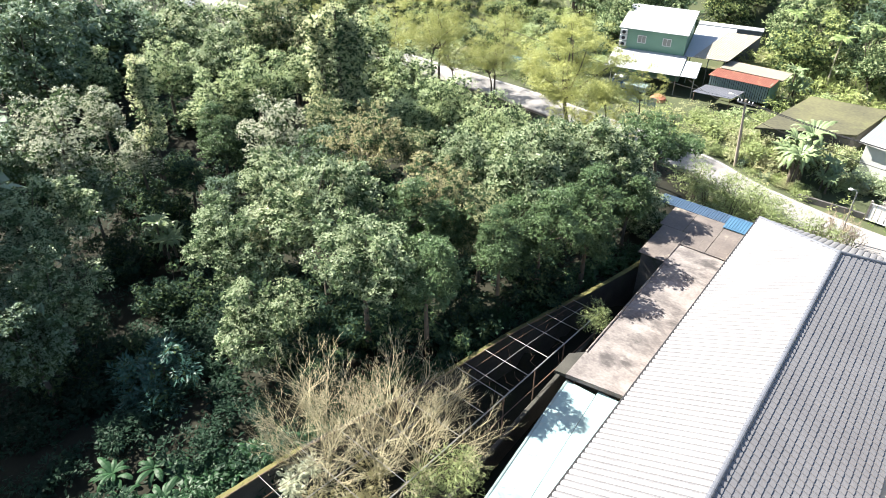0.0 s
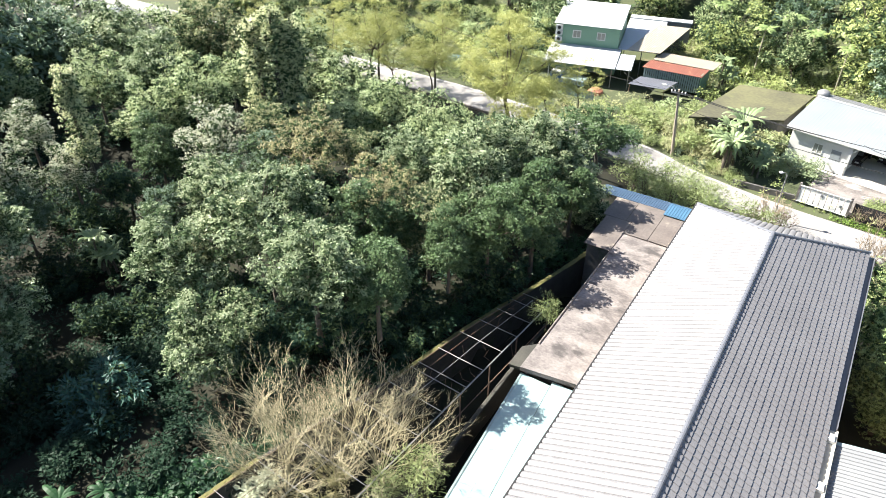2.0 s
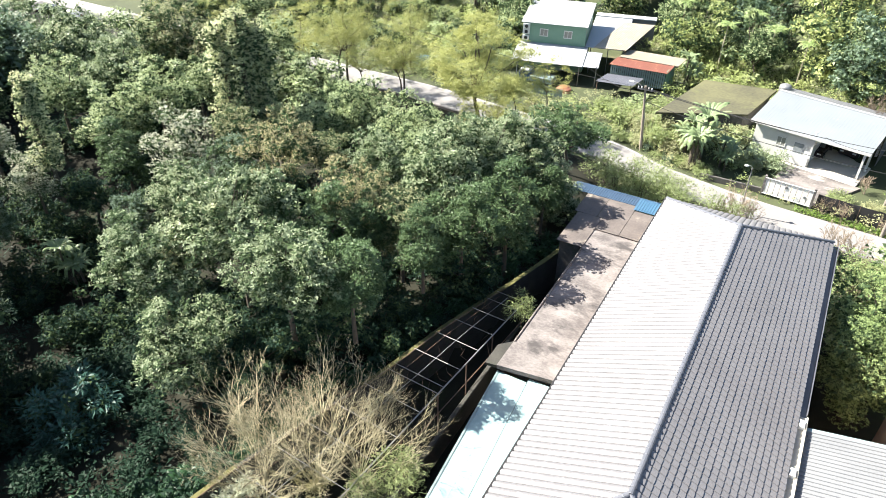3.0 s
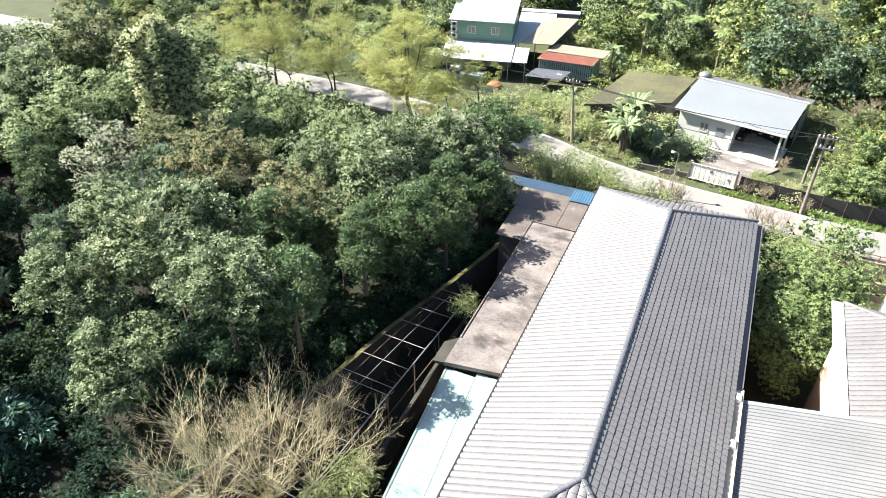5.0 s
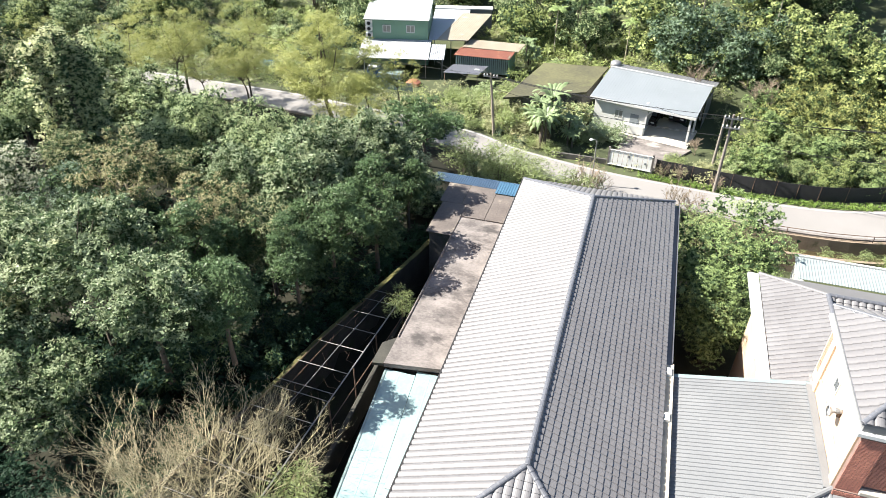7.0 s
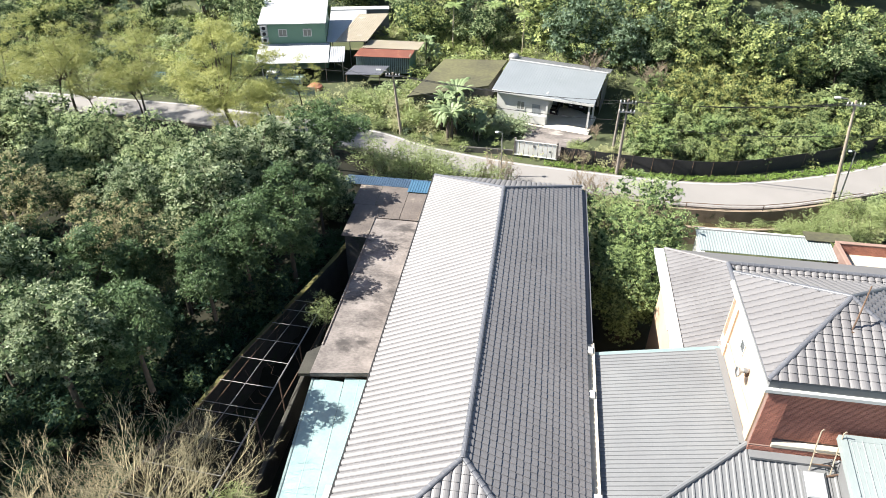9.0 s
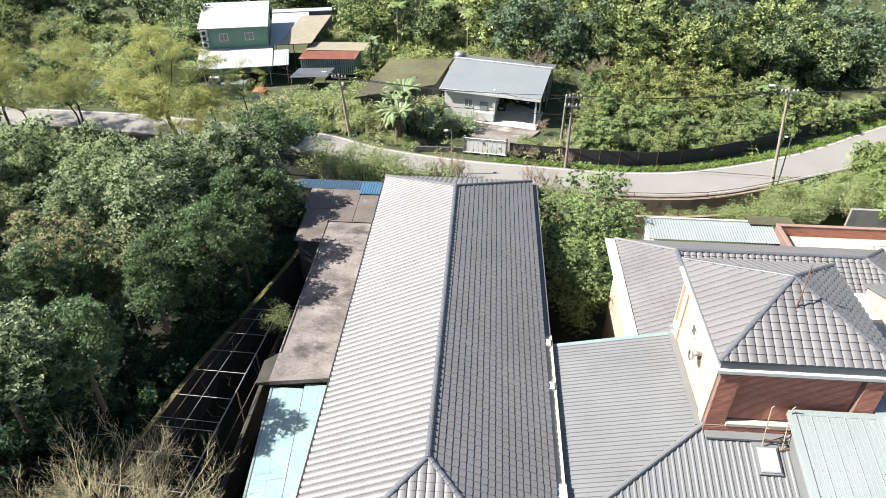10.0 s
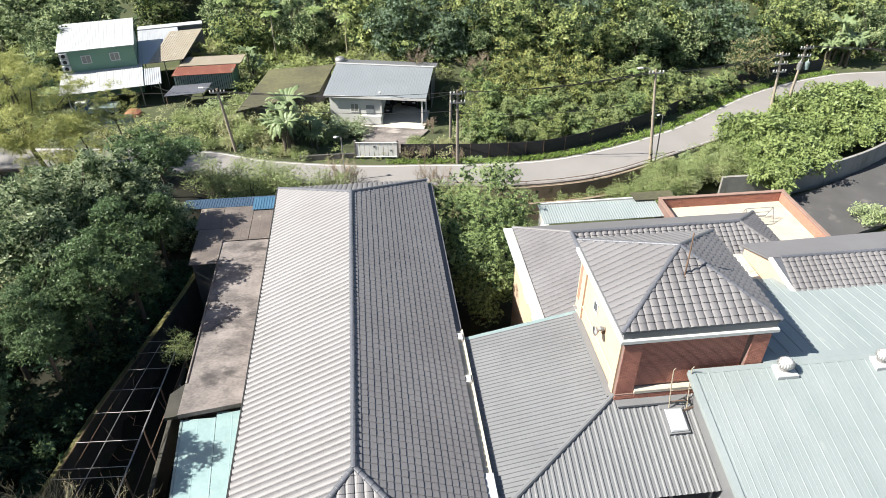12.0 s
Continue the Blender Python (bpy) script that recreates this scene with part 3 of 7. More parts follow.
def hall():
    """The long tiled hall."""
    x0, x1, y0, y1, ze, zr = -7.25, 3.95, 12.0, 45.3, 7.0, 9.65
    xm, run = (x0 + x1) / 2, (x1 - x0) / 2
    rise = zr - ze
    up = math.hypot(run, rise)
    h = thing("hall", (xm, (y0 + y1) / 2, -0.6), "long two-storey hall under a grey tiled hipped roof", "building")
    for nm, bx in (("wall", (x0 + 0.5, x0 + 0.75, y0 + 0.5, y1 - 0.5)), ("wall", (x1 - 0.75, x1 - 0.5, y0 + 0.5, y1 - 0.5)),
                   ("wall", (x0 + 0.754, x1 - 0.754, y0 + 0.5, y0 + 0.75)), ("wall", (x0 + 0.754, x1 - 0.754, y1 - 0.75, y1 - 0.5))):
        part(nm, Build().box(*bx, -0.6, ze - 0.12), CREAM, h)
    roof = part("roof", Build().add([(x0, y0, ze), (x1, y0, ze), (x1, y1, ze), (x0, y1, ze), (xm, y0 + run, zr), (xm, y1 - run, zr),
                                     (x0, y0, ze - 0.14), (x1, y0, ze - 0.14), (x1, y1, ze - 0.14), (x0, y1, ze - 0.14)],
                                    [(0, 1, 4), (1, 2, 5, 4), (2, 3, 5), (3, 0, 4, 5), (0, 6, 7, 1), (1, 7, 8, 2), (2, 8, 9, 3), (3, 9, 6, 0), (9, 8, 7, 6)]), CAP, h, "grey tiled hipped roof")
    tiled_face(roof, (x0, y1, ze), (0, -1, 0), (run, 0, rise), y1 - y0, up, lambda s: s / up * run, lambda s: y1 - y0 - s / up * run, pick=lambda p: p.y < 21.5, roll=0.09, step=0.012, shape=0.75)
    tiled_face(roof, (x1, y0, ze), (0, 1, 0), (-run, 0, rise), y1 - y0, up, lambda s: s / up * run, lambda s: y1 - y0 - s / up * run, roll=0.045, shape=0.4, step=0.032, slit=0.012)
    tiled_face(roof, (x0, y0, ze), (1, 0, 0), (0, run, rise), x1 - x0, up, lambda s: s / up * run, lambda s: x1 - x0 - s / up * run)
    tiled_face(roof, (x1, y1, ze), (-1, 0, 0), (0, -run, rise), x1 - x0, up, lambda s: s / up * run, lambda s: x1 - x0 - s / up * run)
    caps(roof, (xm, y0 + run - 0.1, zr + 0.03), (xm, y1 - run + 0.1, zr + 0.03))
    for cx in (x0, x1):
        caps(roof, (cx, y0, ze + 0.03), (xm, y0 + run, zr + 0.03), 0.25)
        caps(roof, (cx, y1, ze + 0.03), (xm, y1 - run, zr + 0.03), 0.25)
    g = Build()
    for a, b, c, d in ((x1 + 0.02, x1 + 0.05, 6.62, 6.95), (x1 + 0.35, x1 + 0.38, 6.62, 6.95), (x1 + 0.05, x1 + 0.35, 6.62, 6.66)):
        g.box(a, b, 28.4, y1 + 0.1, c, d)
    part("gutter", g, CAP, h, "dark steel box gutter")
    # the shadow line under the left eave is put in as a black strip
    part("gutter", Build().box(x0 - 0.16, x0 - 0.02, y0 - 0.1, y1 + 0.1, ze - 0.2, ze - 0.02, soft=0.02), DARK, h, "eaves gutter coloured black for its shadow")
    ledge = Build()
    ledge.box(x1 + 0.03, x1 + 0.46, 12, 28.3, 6.5, 6.78).box(x1 + 0.38, x1 + 0.46, 12, 28.3, 6.78, 6.9, soft=0.02)
    part("ledge", ledge, DIRTY_LEDGE, h, "stained cream concrete gutter ledge")
    for y in (24.2, 27.4):
        part("downpipe_box", Build().box(x1 + 0.06, x1 + 0.36, y, y + 0.5, 6.784, 7.0, soft=0.03), WHITE, h, "white rainwater box")
    part("patch", Build().box(x1 + 0.05, x1 + 0.5, 12.6, 18.6, 6.91, 6.96, soft=0.02), WHITE_SHEET, h, "white sheet cover on the ledge")


hall()


def lean_to():
    """Flat concrete roof, stained shed roof and pale teal sheet roof beside the hall."""
    a = thing("annex", (-9.4, 33, -0.6), "low annex with a weathered flat concrete roof beside the hall", "building")
    roof = Build().slab([(-11.45, 25.9, 4.5), (-6.8, 26.6, 4.5), (-6.8, 45.0, 4.5), (-11.45, 45.0, 4.5)], 0.3)
    part("roof", roof, SLAB, a, "stained concrete slab roof")
    part("canopy", Build().slab([(-12.15, 25.75, 4.49), (-11.454, 25.86, 4.49), (-11.454, 28.2, 4.49), (-12.15, 27.5, 4.49)], 0.2), DARKENED_WALL, a, "cracked dark concrete canopy")
    part("upstand", Build().box(-11.45, -11.33, 28.2, 39.5, 4.504, 4.58, soft=0.03), CONCRETE, a)
    part("wall", Build().box(-11.3, -11.05, 26.3, 44.8, -0.6, 4.2), DARK_CONCRETE, a)
    part("wall", Build().box(-11.046, -6.9, 26.7, 26.95, -0.6, 4.2), DARK_CONCRETE, a)
    s = thing("shed", (-11, 44, -0.6), "old shed with stained fibre sheets and a blue metal edge", "shed")
    for i, (xa, xb, ya, yb) in enumerate(((-13.4, -11.42, 39.6, 44.0), (-13.7, -11.9, 44.06, 47.1), (-11.86, -9.6, 44.06, 47.1), (-11.38, -9.6, 42.3, 44.0), (-9.56, -7.5, 42.3, 46.2))):
        b = sheet(Build(), (xa, ya, 4.545 + 0.014 * i), (xb - xa, 0, 0), (0, yb - ya, 0.03), 0.6, 0.006, 0.03, 0.9)
        part("roof_sheet", b, SHED_SHEET, s)
    part("roof_sheet", sheet(Build(), (-15.2, 47.0, 4.62), (7.8, 0, 0), (0, 1.5, -0.05), 0.2, 0.025, 0.03, 0.5), BLUE_SHEET, s, "faded blue metal sheet")
    part("roof_sheet", sheet(Build(), (-9.7, 46.25, 4.70), (2.3, 0, 0), (0, 1.9, 0.0), 0.2, 0.025, 0.03, 0.5), BRIGHT_BLUE, s, "bright blue metal sheet")
    part("wall", Build().box(-13.2, -11.42, 39.9, 40.1, -0.6, 4.5), DARK_CONCRETE, s)
    part("wall", Build().box(-13.3, -13.1, 40.104, 47, -0.6, 4.5), DARK_CONCRETE, s)
    t = thing("sheet_roof_shelter", (-9, 18, -0.6), "low shelter with a pale teal sheet roof beside the hall", "shelter")
    lean = -1.42 / 17
    for i, (xa, wd) in enumerate(((-9.93, 1.83), (-8.08, 2.65))):
        for ya, yb in ((9.0, 17.6), (17.55, 26.0 + 0.35 * i)):
            b = sheet(Build(), (xa + (ya - 9) * lean, ya, 3.95 + 0.004 * i), (wd, 0, 0), ((yb - ya) * lean, yb - ya, 0.004), 0.9, 0.006, 0.02, 0.92)
            part("roof_sheet", b, SHELTER, t, "pale teal fibreglass sheet")
    part("flashing", Build().slab([(-10.0, 9, 3.99), (-9.88, 9, 3.99), (-11.3, 26, 3.99), (-11.42, 26, 3.99)], 0.13), TEAL_DARK, t)
    part("patch", Build().box(-8.55, -7.75, 18.4, 19.2, 3.99, 4.005), WHITE_SHEET, t, "small grey patch")
    for y in (11, 15, 19, 23, 25.7):
        px = -9.9 + (y - 9) * lean
        part("post", Build().box(px, px + 0.1, y, y + 0.1, -0.6, 3.85), RUST, t)
        part("beam", Build().box(px + 0.1, -6.9, y, y + 0.08, 3.75, 3.9), RUST, t)


lean_to()


def boundary():
    """Mossy wall at the wood's edge, trellis and inner wall."""
    line = WALL_LINE
    left = [p + Vector((-0.14, 0, 0)) for p in line]
    right = [p + Vector((0.14, 0, 0)) for p in line]
    wall = tagged(part("boundary_wall", ribbon(left, right, 3.0, 3.7), DARKENED_WALL), "concrete boundary wall at the wood edge, coloured dark for shade", "wall", kind="structure")
    rng = random.Random(2)
    fine = resample(line, 150)
    for run in ([p for p in fine if p.y < 13.9], [p for p in fine if p.y > 21.5]):
        cap = ribbon([p + Vector((-0.16 - rng.uniform(0, 0.04), 0, 0)) for p in run], [p + Vector((0.12 + rng.uniform(0, 0.05), 0, 0)) for p in run], 3.035, 0.06)
        for p in run:
            for k in range(2):
                cap.ball((p.x + rng.uniform(-0.14, 0.1), p.y + rng.uniform(-0.15, 0.15), 3.03), rng.uniform(0.05, 0.12), 0.3, 5, 3)
        part("moss_cap", cap, MOSS, wall, "yellow-green moss along the top", kind="stuff")
    t = thing("trellis", (-14, 24, 0), "rusty steel trellis frame over a dark yard", "trellis")

    def edge(y):
        return -14.35 + (y - 15.5) * (1.45 / 17.5)
    z = 3.5
    part("side_beam", Build().tube([(edge(8), 8, z), (edge(33), 33, z)], 0.042, 6), METAL, t, "pale galvanised pipe")
    part("side_beam", Build().tube([(edge(8) + 0.25, 8, z - 1.2), (edge(33) + 0.25, 33, z - 1.2)], 0.03, 6), RUST, t)
    part("side_beam", Build().tube([(along(WALL_LINE, y, 1) + 0.2, y, z - 0.35) for y in range(8, 35)], 0.035, 6), RUST, t)
    part("middle_rail", Build().tube([((along(WALL_LINE, y, 1) + edge(y)) / 2, y, z - 0.15) for y in range(8, 34)], 0.02, 5), METAL, t)
    part("middle_rail", Build().tube([((along(WALL_LINE, y, 1) * 0.75 + edge(y) * 0.25), y, z - 0.25) for y in range(8, 34)], 0.016, 5), RUST, t)
    for y in (10.5, 13, 15.2, 17.3, 19.2, 21.3, 23.0, 23.6, 25.3, 27.3, 29.0, 30.6, 32.0, 33.0):
        w = along(WALL_LINE, y + 0.4, 1)
        part("cross_bar", Build().tube([(edge(y), y, z + 0.03), (w + 0.1, y + 0.5, z - 0.35)], 0.021, 6), METAL, t)
    for y in (9, 12.5, 16.4, 19.5, 23.0, 26.0, 29, 32.9):
        part("post", Build().tube([(edge(y), y, -0.6), (edge(y), y, z)], 0.05, 6), RUST, t)
    rng = random.Random(8)
    for i in range(26):
        y = rng.uniform(21, 33)
        x = rng.uniform(edge(y) - 2.6, edge(y))
        part("dead_vine", Build().tube([(x, y, z), (x + rng.uniform(-0.3, 0.3), y + rng.uniform(-0.4, 0.4), z - 0.5), (x + rng.uniform(-0.6, 0.6), y + rng.uniform(-0.6, 0.6), z - rng.uniform(0.6, 1.6))], 0.012, 3), RUST, t)
    tagged(part("yard_wall", Build().box(-13.25, -12.95, 12, 33.5, -0.6, 1.3, Matrix.Shear("XY", 4, (0, 0)), soft=0.05), DARKENED_WALL), "stained dark yard wall", "wall", kind="structure")


boundary()


EYE_SCALE[0] = Matrix.Translation((0, 0, 1.55)) @ Matrix.Scale(0.953, 4)      # the brick buildings, shrunk towards the eye at (0, 0, 33)
# ---- brick tower, wing and low roofs ----
def brick_wall(parent, o, u, length, height, out, rows_from=0.0, limit=280):
    """Courses of brick on a wall: o its lower corner, u along it, out its outward side. The nearest bricks are pieces, the others one mesh."""
    o, u, out = Vector(o), Vector(u).normalized(), Vector(out).normalized()
    bw, bh, joint = 0.24, 0.078, 0.02
    shape = Build().box(0, bw - joint, 0, bh - joint, 0, 0.014)
    me = shape.mesh("brick", BRICK)
    m = Matrix((u, Vector((0, 0, 1)), out)).transposed().to_4x4()
    rest, rng, used = Build(), random.Random(4), 0
    for r in range(int(height / bh)):
        x = -bw / 2 if r % 2 else 0.0
        while x < length - 0.03:
            a, c = max(x, 0), min(x + bw, length)
            depth = rng.uniform(-0.003, 0.003)
            at = o + u * a + Vector((0, 0, r * bh)) + out * depth
            if c - a > bw - 0.001 and used < limit and r > 14:
                piece("brick", me, parent, Matrix.Translation(at) @ m)
                used += 1
            elif c - a > 0.03:
                rest.add([at + u * (q[0] * (c - a - joint) / (bw - joint)) + Vector((0, 0, q[1])) + out * q[2] for q in shape.v], shape.f)
            x += bw
    part("bricks", rest, BRICK, parent, kind="stuff")


def tower():
    x0, x1, y0, y1, zf, zc, ze, za = 11.43, 18.75, 22.65, 29.85, 3.0, 10.55, 11.25, 13.25
    t = thing("brick_tower", ((x0 + x1) / 2, (y0 + y1) / 2, -2.25), "square brick and cream tower with a grey tiled pyramid roof", "building")
    front = part("wall", Build().box(x0, x1, y0, y0 + 0.25, -2.25, zc), MORTAR, t, "red brick wall with pilasters")
    part("wall", Build().box(x0, x0 + 0.25, y0 + 0.254, y1, -2.25, zc), CREAM, t, "cream rendered wall")
    part("wall", Build().box(x1 - 0.25, x1, y0 + 0.254, y1, -2.25, zc), CREAM, t, "cream rendered wall")
    part("wall", Build().box(x0 + 0.254, x1 - 0.254, y1 - 0.25, y1, -2.25, zc), CREAM, t, "cream rendered wall")
    brick_wall(front, (x0 + 0.95, y0 - 0.004, 7.35), (1, 0, 0), x1 - x0 - 1.9, 3.1, (0, -1, 0))
    for a in (x0 - 0.06, x1 - 0.88):
        pil = part("pilaster", Build().box(a, a + 0.94, y0 - 0.22, y0 - 0.004, 6.2, zc - 0.05), MORTAR, t, "brick corner pilaster")
        brick_wall(pil, (a, y0 - 0.224, 6.75), (1, 0, 0), 0.94, 3.7, (0, -1, 0), limit=60)
    plinth = part("plinth", Build().box(x0 - 0.10, x1 + 0.06, y0 - 0.30, y0 - 0.226, 6.2, 7.05), MORTAR, t, "brick plinth")
    brick_wall(plinth, (x0 - 0.10, y0 - 0.304, 6.45), (1, 0, 0), x1 - x0, 0.6, (0, -1, 0), limit=0)
    part("ledge", Build().box(x0 + 0.9, x1 - 0.9, y0 - 0.34, y0 - 0.02, 7.06, 7.28, soft=0.04), DIRTY_LEDGE, t, "pale stone ledge")
    for y in (y0 + 0.1, y1 - 1.3):
        pil = part("pilaster", Build().box(x0 - 0.10, x0 - 0.004, y, y + 0.55, 6.75, zc), CREAM, t, "cream pilaster")
    inner = part("panel", Build().box(x0 - 0.06, x0 - 0.004, y1 - 0.72, y1 - 0.3, 7.6, zc - 0.1), MORTAR, t, "brick panel")
    brick_wall(inner, (x0 - 0.064, y1 - 0.3, 7.6), (0, -1, 0), 0.42, zc - 7.8, (-1, 0, 0), limit=0)
    part("ledge", Build().box(x0 - 0.14, x0 - 0.002, y0, y1, 6.55, 6.75, soft=0.03), CREAM, t)
    part("ledge", Build().box(x0 - 0.10, x0 - 0.0, y0 + 0.66, y1 - 1.4, 7.7, 7.82, soft=0.02), CREAM, t)
    w = part("window", Build().box(x0 - 0.012, x0 + 0.0, y0 + 3.8, y0 + 4.3, 8.9, 9.5), GLASS, t, "small dark window")
    for a, b2, c, d in ((3.73, 3.8, 8.83, 9.57), (4.3, 4.37, 8.83, 9.57), (3.8, 4.3, 9.5, 9.57), (3.8, 4.3, 8.83, 8.9)):
        part("frame", Build().box(x0 - 0.05, x0 - 0.0, y0 + a, y0 + b2, c, d), WHITE, w)
    o = 0.32
    part("cornice", Build().box(x0 - o, x1 + o, y0 - o, y1 + o, zc + 0.004, zc + 0.24, soft=0.05), WHITE, t, "stained white cornice")
    part("fascia", Build().box(x0 - o + 0.12, x1 + o - 0.12, y0 - o + 0.12, y1 + o - 0.12, zc + 0.244, ze - 0.1), GREY_SHEET, t, "grey metal fascia")
    ex0, ex1, ey0, ey1 = x0 - o, x1 + o, y0 - o + 0.1, y1 + o
    ax, ay = (ex0 + ex1) / 2, (ey0 + ey1) / 2
    roof = part("roof", Build().add([(ex0, ey0, ze), (ex1, ey0, ze), (ex1, ey1, ze), (ex0, ey1, ze), (ax, ay, za), (ex0, ey0, ze - 0.1), (ex1, ey0, ze - 0.1), (ex1, ey1, ze - 0.1), (ex0, ey1, ze - 0.1)],
                                    [(0, 1, 4), (1, 2, 4), (2, 3, 4), (3, 0, 4), (0, 5, 6, 1), (1, 6, 7, 2), (2, 7, 8, 3), (3, 8, 5, 0), (8, 7, 6, 5)]), CAP, t, "grey tiled pyramid roof")
    for o3, u, v, wd, run in (((ex0, ey0), (1, 0), (0, 1), ex1 - ex0, ay - ey0), ((ex1, ey0), (0, 1), (-1, 0), ey1 - ey0, ex1 - ax),
                              ((ex1, ey1), (-1, 0), (0, -1), ex1 - ex0, ey1 - ay), ((ex0, ey1), (0, -1), (1, 0), ey1 - ey0, ax - ex0)):
        up = math.hypot(run, za - ze)
        tiled_face(roof, (*o3, ze), (*u, 0), (v[0] * run, v[1] * run, za - ze), wd, up, lambda s, w=wd, q=up: s / q * w / 2, lambda s, w=wd, q=up: w - s / q * w / 2,
                   col=0.43, row=0.385, roll=0.065 if u == (1, 0) else 0.075, step=0.045, slit=0.022, pick=(lambda p: True) if u == (1, 0) else None)
    for cx, cy in ((ex0, ey0), (ex1, ey0), (ex1, ey1), (ex0, ey1)):
        caps(roof, (cx, cy, ze + 0.03), (ax, ay, za + 0.04), 0.23, 0.38)


tower()


def loudspeaker():
    s = thing("loudspeaker", (11.4, 25.1, 9.0), "grey horn loudspeaker fixed to the cream wall", "loudspeaker")
    b = Build()
    b.tube([(11.42, 25.1, 9.1), (11.2, 25.1, 9.1), (11.05, 25.08, 9.08), (10.88, 25.05, 9.05), (10.84, 25.05, 9.05)], [0.1, 0.09, 0.11, 0.25, 0.27], 14)
    part("horn", b, WHITE_SHEET, s, smooth=True)
    part("driver", Build().tube([(11.3, 25.1, 9.1), (11.15, 25.1, 9.1)], 0.13, 10), GREY_SHEET, s)
    part("bracket", Build().box(11.28, 11.43, 25.05, 25.15, 8.75, 9.1), RUST, s)


loudspeaker()


def antenna():
    a = thing("antenna", (14.9, 24.9, 12.5), "bent steel antenna mast on the tower roof", "antenna")
    part("mast", Build().tube([(14.9, 24.85, 12.35), (14.98, 25.0, 13.4), (15.1, 25.3, 14.7)], [0.045, 0.04, 0.03], 6), RUST, a)
    part("foot", Build().box(14.75, 15.05, 24.7, 25.0, 12.3, 12.5), RUST, a)


antenna()


def ladder():
    l = thing("ladder", (14.4, 22.2, 6.5), "rusty steel ladder rails against the brick tower wall", "ladder")
    for x in (14.0, 14.95):
        part("rail", Build().tube([(x, 21.6, 6.45), (x + 0.02, 22.0, 7.9), (x + 0.04, 22.16, 8.7), (x + 0.08, 22.1, 8.9)], 0.03, 6), TAN_SHEET, l)
        part("stay", Build().tube([(x, 21.9, 7.6), (x - 0.15, 21.5, 8.0)], 0.03, 5), TAN_SHEET, l)
        part("foot", Build().tube([(x - 0.3, 21.45, 6.45), (x + 0.4, 21.65, 6.5)], 0.05, 5), RUST, l)
    for z in (6.9, 7.5):
        part("rung", Build().tube([(14.0, 21.75 + (z - 6.9) * 0.25, z), (14.97, 21.75 + (z - 6.9) * 0.25, z)], 0.03, 5), RUST, l)


ladder()


def low_house():
    """Ribbed grey hipped roof between hall and tower."""
    h = thing("low_house", (9, 23, -2.25), "low house under grey ribbed sheet roofs between hall and tower", "building")
    ze, zt = 5.2, 6.72
    xl, xr, yb, yt, yf = 4.65, 11.40, 29.1, 22.6, 17.6
    corner = Vector((xl, yf, ze))
    # left slope: strips run up the slope, each ends at the hip
    n = 46
    for i in range(n):
        b = Build()
        ya = yf + (yb - yf) * i / n
        yc = yf + (yb - yf) * (i + 1) / n
        t = min(1.0, ((ya + yc) / 2 - yf) / (yt - yf))
        sheet(b, (xl, ya, ze), (0, yc - ya, 0), ((xr - xl) * t, 0, (zt - ze) * t), yc - ya, 0.05, 0.02, 0.72)
        part("roof_panel", b, GREY_SHEET, h)
    n, xe = 34, 15.6
    for i in range(n):
        b = Build()
        xa, xc = xl + (xe - xl) * i / n, xl + (xe - xl) * (i + 1) / n
        t = min(1.0, ((xa + xc) / 2 - xl) / (xr - xl))
        sheet(b, (xa, yf, ze), (xc - xa, 0, 0), (0, (yt - yf) * t, (zt - ze) * t), xc - xa, 0.055, 0.02, 0.48)
        part("roof_panel", b, GREY_SHEET, h)
    part("hip_flashing", Build().tube([corner + Vector((0, 0, 0.06)), (xr, yt, zt + 0.07)], 0.13, 8), GREY_SHEET, h)
    part("flashing", Build().box(xr - 0.35, xr + 0.0, yt, yb, zt - 0.06, zt + 0.05), GREY_SHEET, h)
    part("flashing", Build().box(xr, 15.1, yt - 0.75, yt - 0.31, zt - 0.1, zt + 0.03), GREY_SHEET, h)
    fl = [(xl - 0.02, yb - 0.02, ze + 0.05), (xr + 0.02, yb - 0.02, zt + 0.05), (xr + 0.02, yb + 0.22, zt + 0.05), (xl - 0.02, yb + 0.22, ze + 0.05)]
    part("flashing", Build().slab(fl, 0.25), TEAL_DARK, h, "pale teal edge flashing")
    part("wall", Build().box(xl + 0.3, xl + 0.5, yf + 0.6, yb - 0.1, -2.25, ze - 0.1), WHITE, h)
    part("wall", Build().box(xl + 0.504, xr, yb - 0.3, yb - 0.1, -2.25, ze + 0.1), CREAM, h)
    for x in (8.4, 11.2, 13.0, 15.0):
        part("post", Build().tube([(x, yf + 0.3, -2.25), (x, yf + 0.3, ze + 0.05)], 0.07, 8), METAL, h)
    part("fascia_beam", Build().box(xl, 15.4, yf + 0.2, yf + 0.35, ze - 0.2, ze - 0.03), WHITE, h)
    part("floor_slab", Build().box(xl + 0.5, 19, 10, yf + 3.5, -2.25, -0.1), CONCRETE, h)
    sk = thing("skylight_cover", (14.3, 20.5, 6.1), "square white roof hatch on the ribbed roof", "hatch")
    slope = (zt - ze) / (yt - yf)
    m = Matrix.Translation((14.15, 21.0, ze + (21.0 - yf) * slope)) @ Euler((math.atan(slope), 0, 0)).to_matrix().to_4x4()
    part("lid", Build().box(-0.45, 0.45, -0.6, 0.6, 0.20, 0.30, m, soft=0.05), PALE_SHEET, sk)
    part("frame", Build().box(-0.52, 0.52, -0.68, 0.68, -0.02, 0.196, m), GREY_SHEET, sk)
    part("flashing", Build().box(-0.62, 0.62, 0.684, 1.2, 0.05, 0.09, m), GREY_SHEET, sk)


low_house()


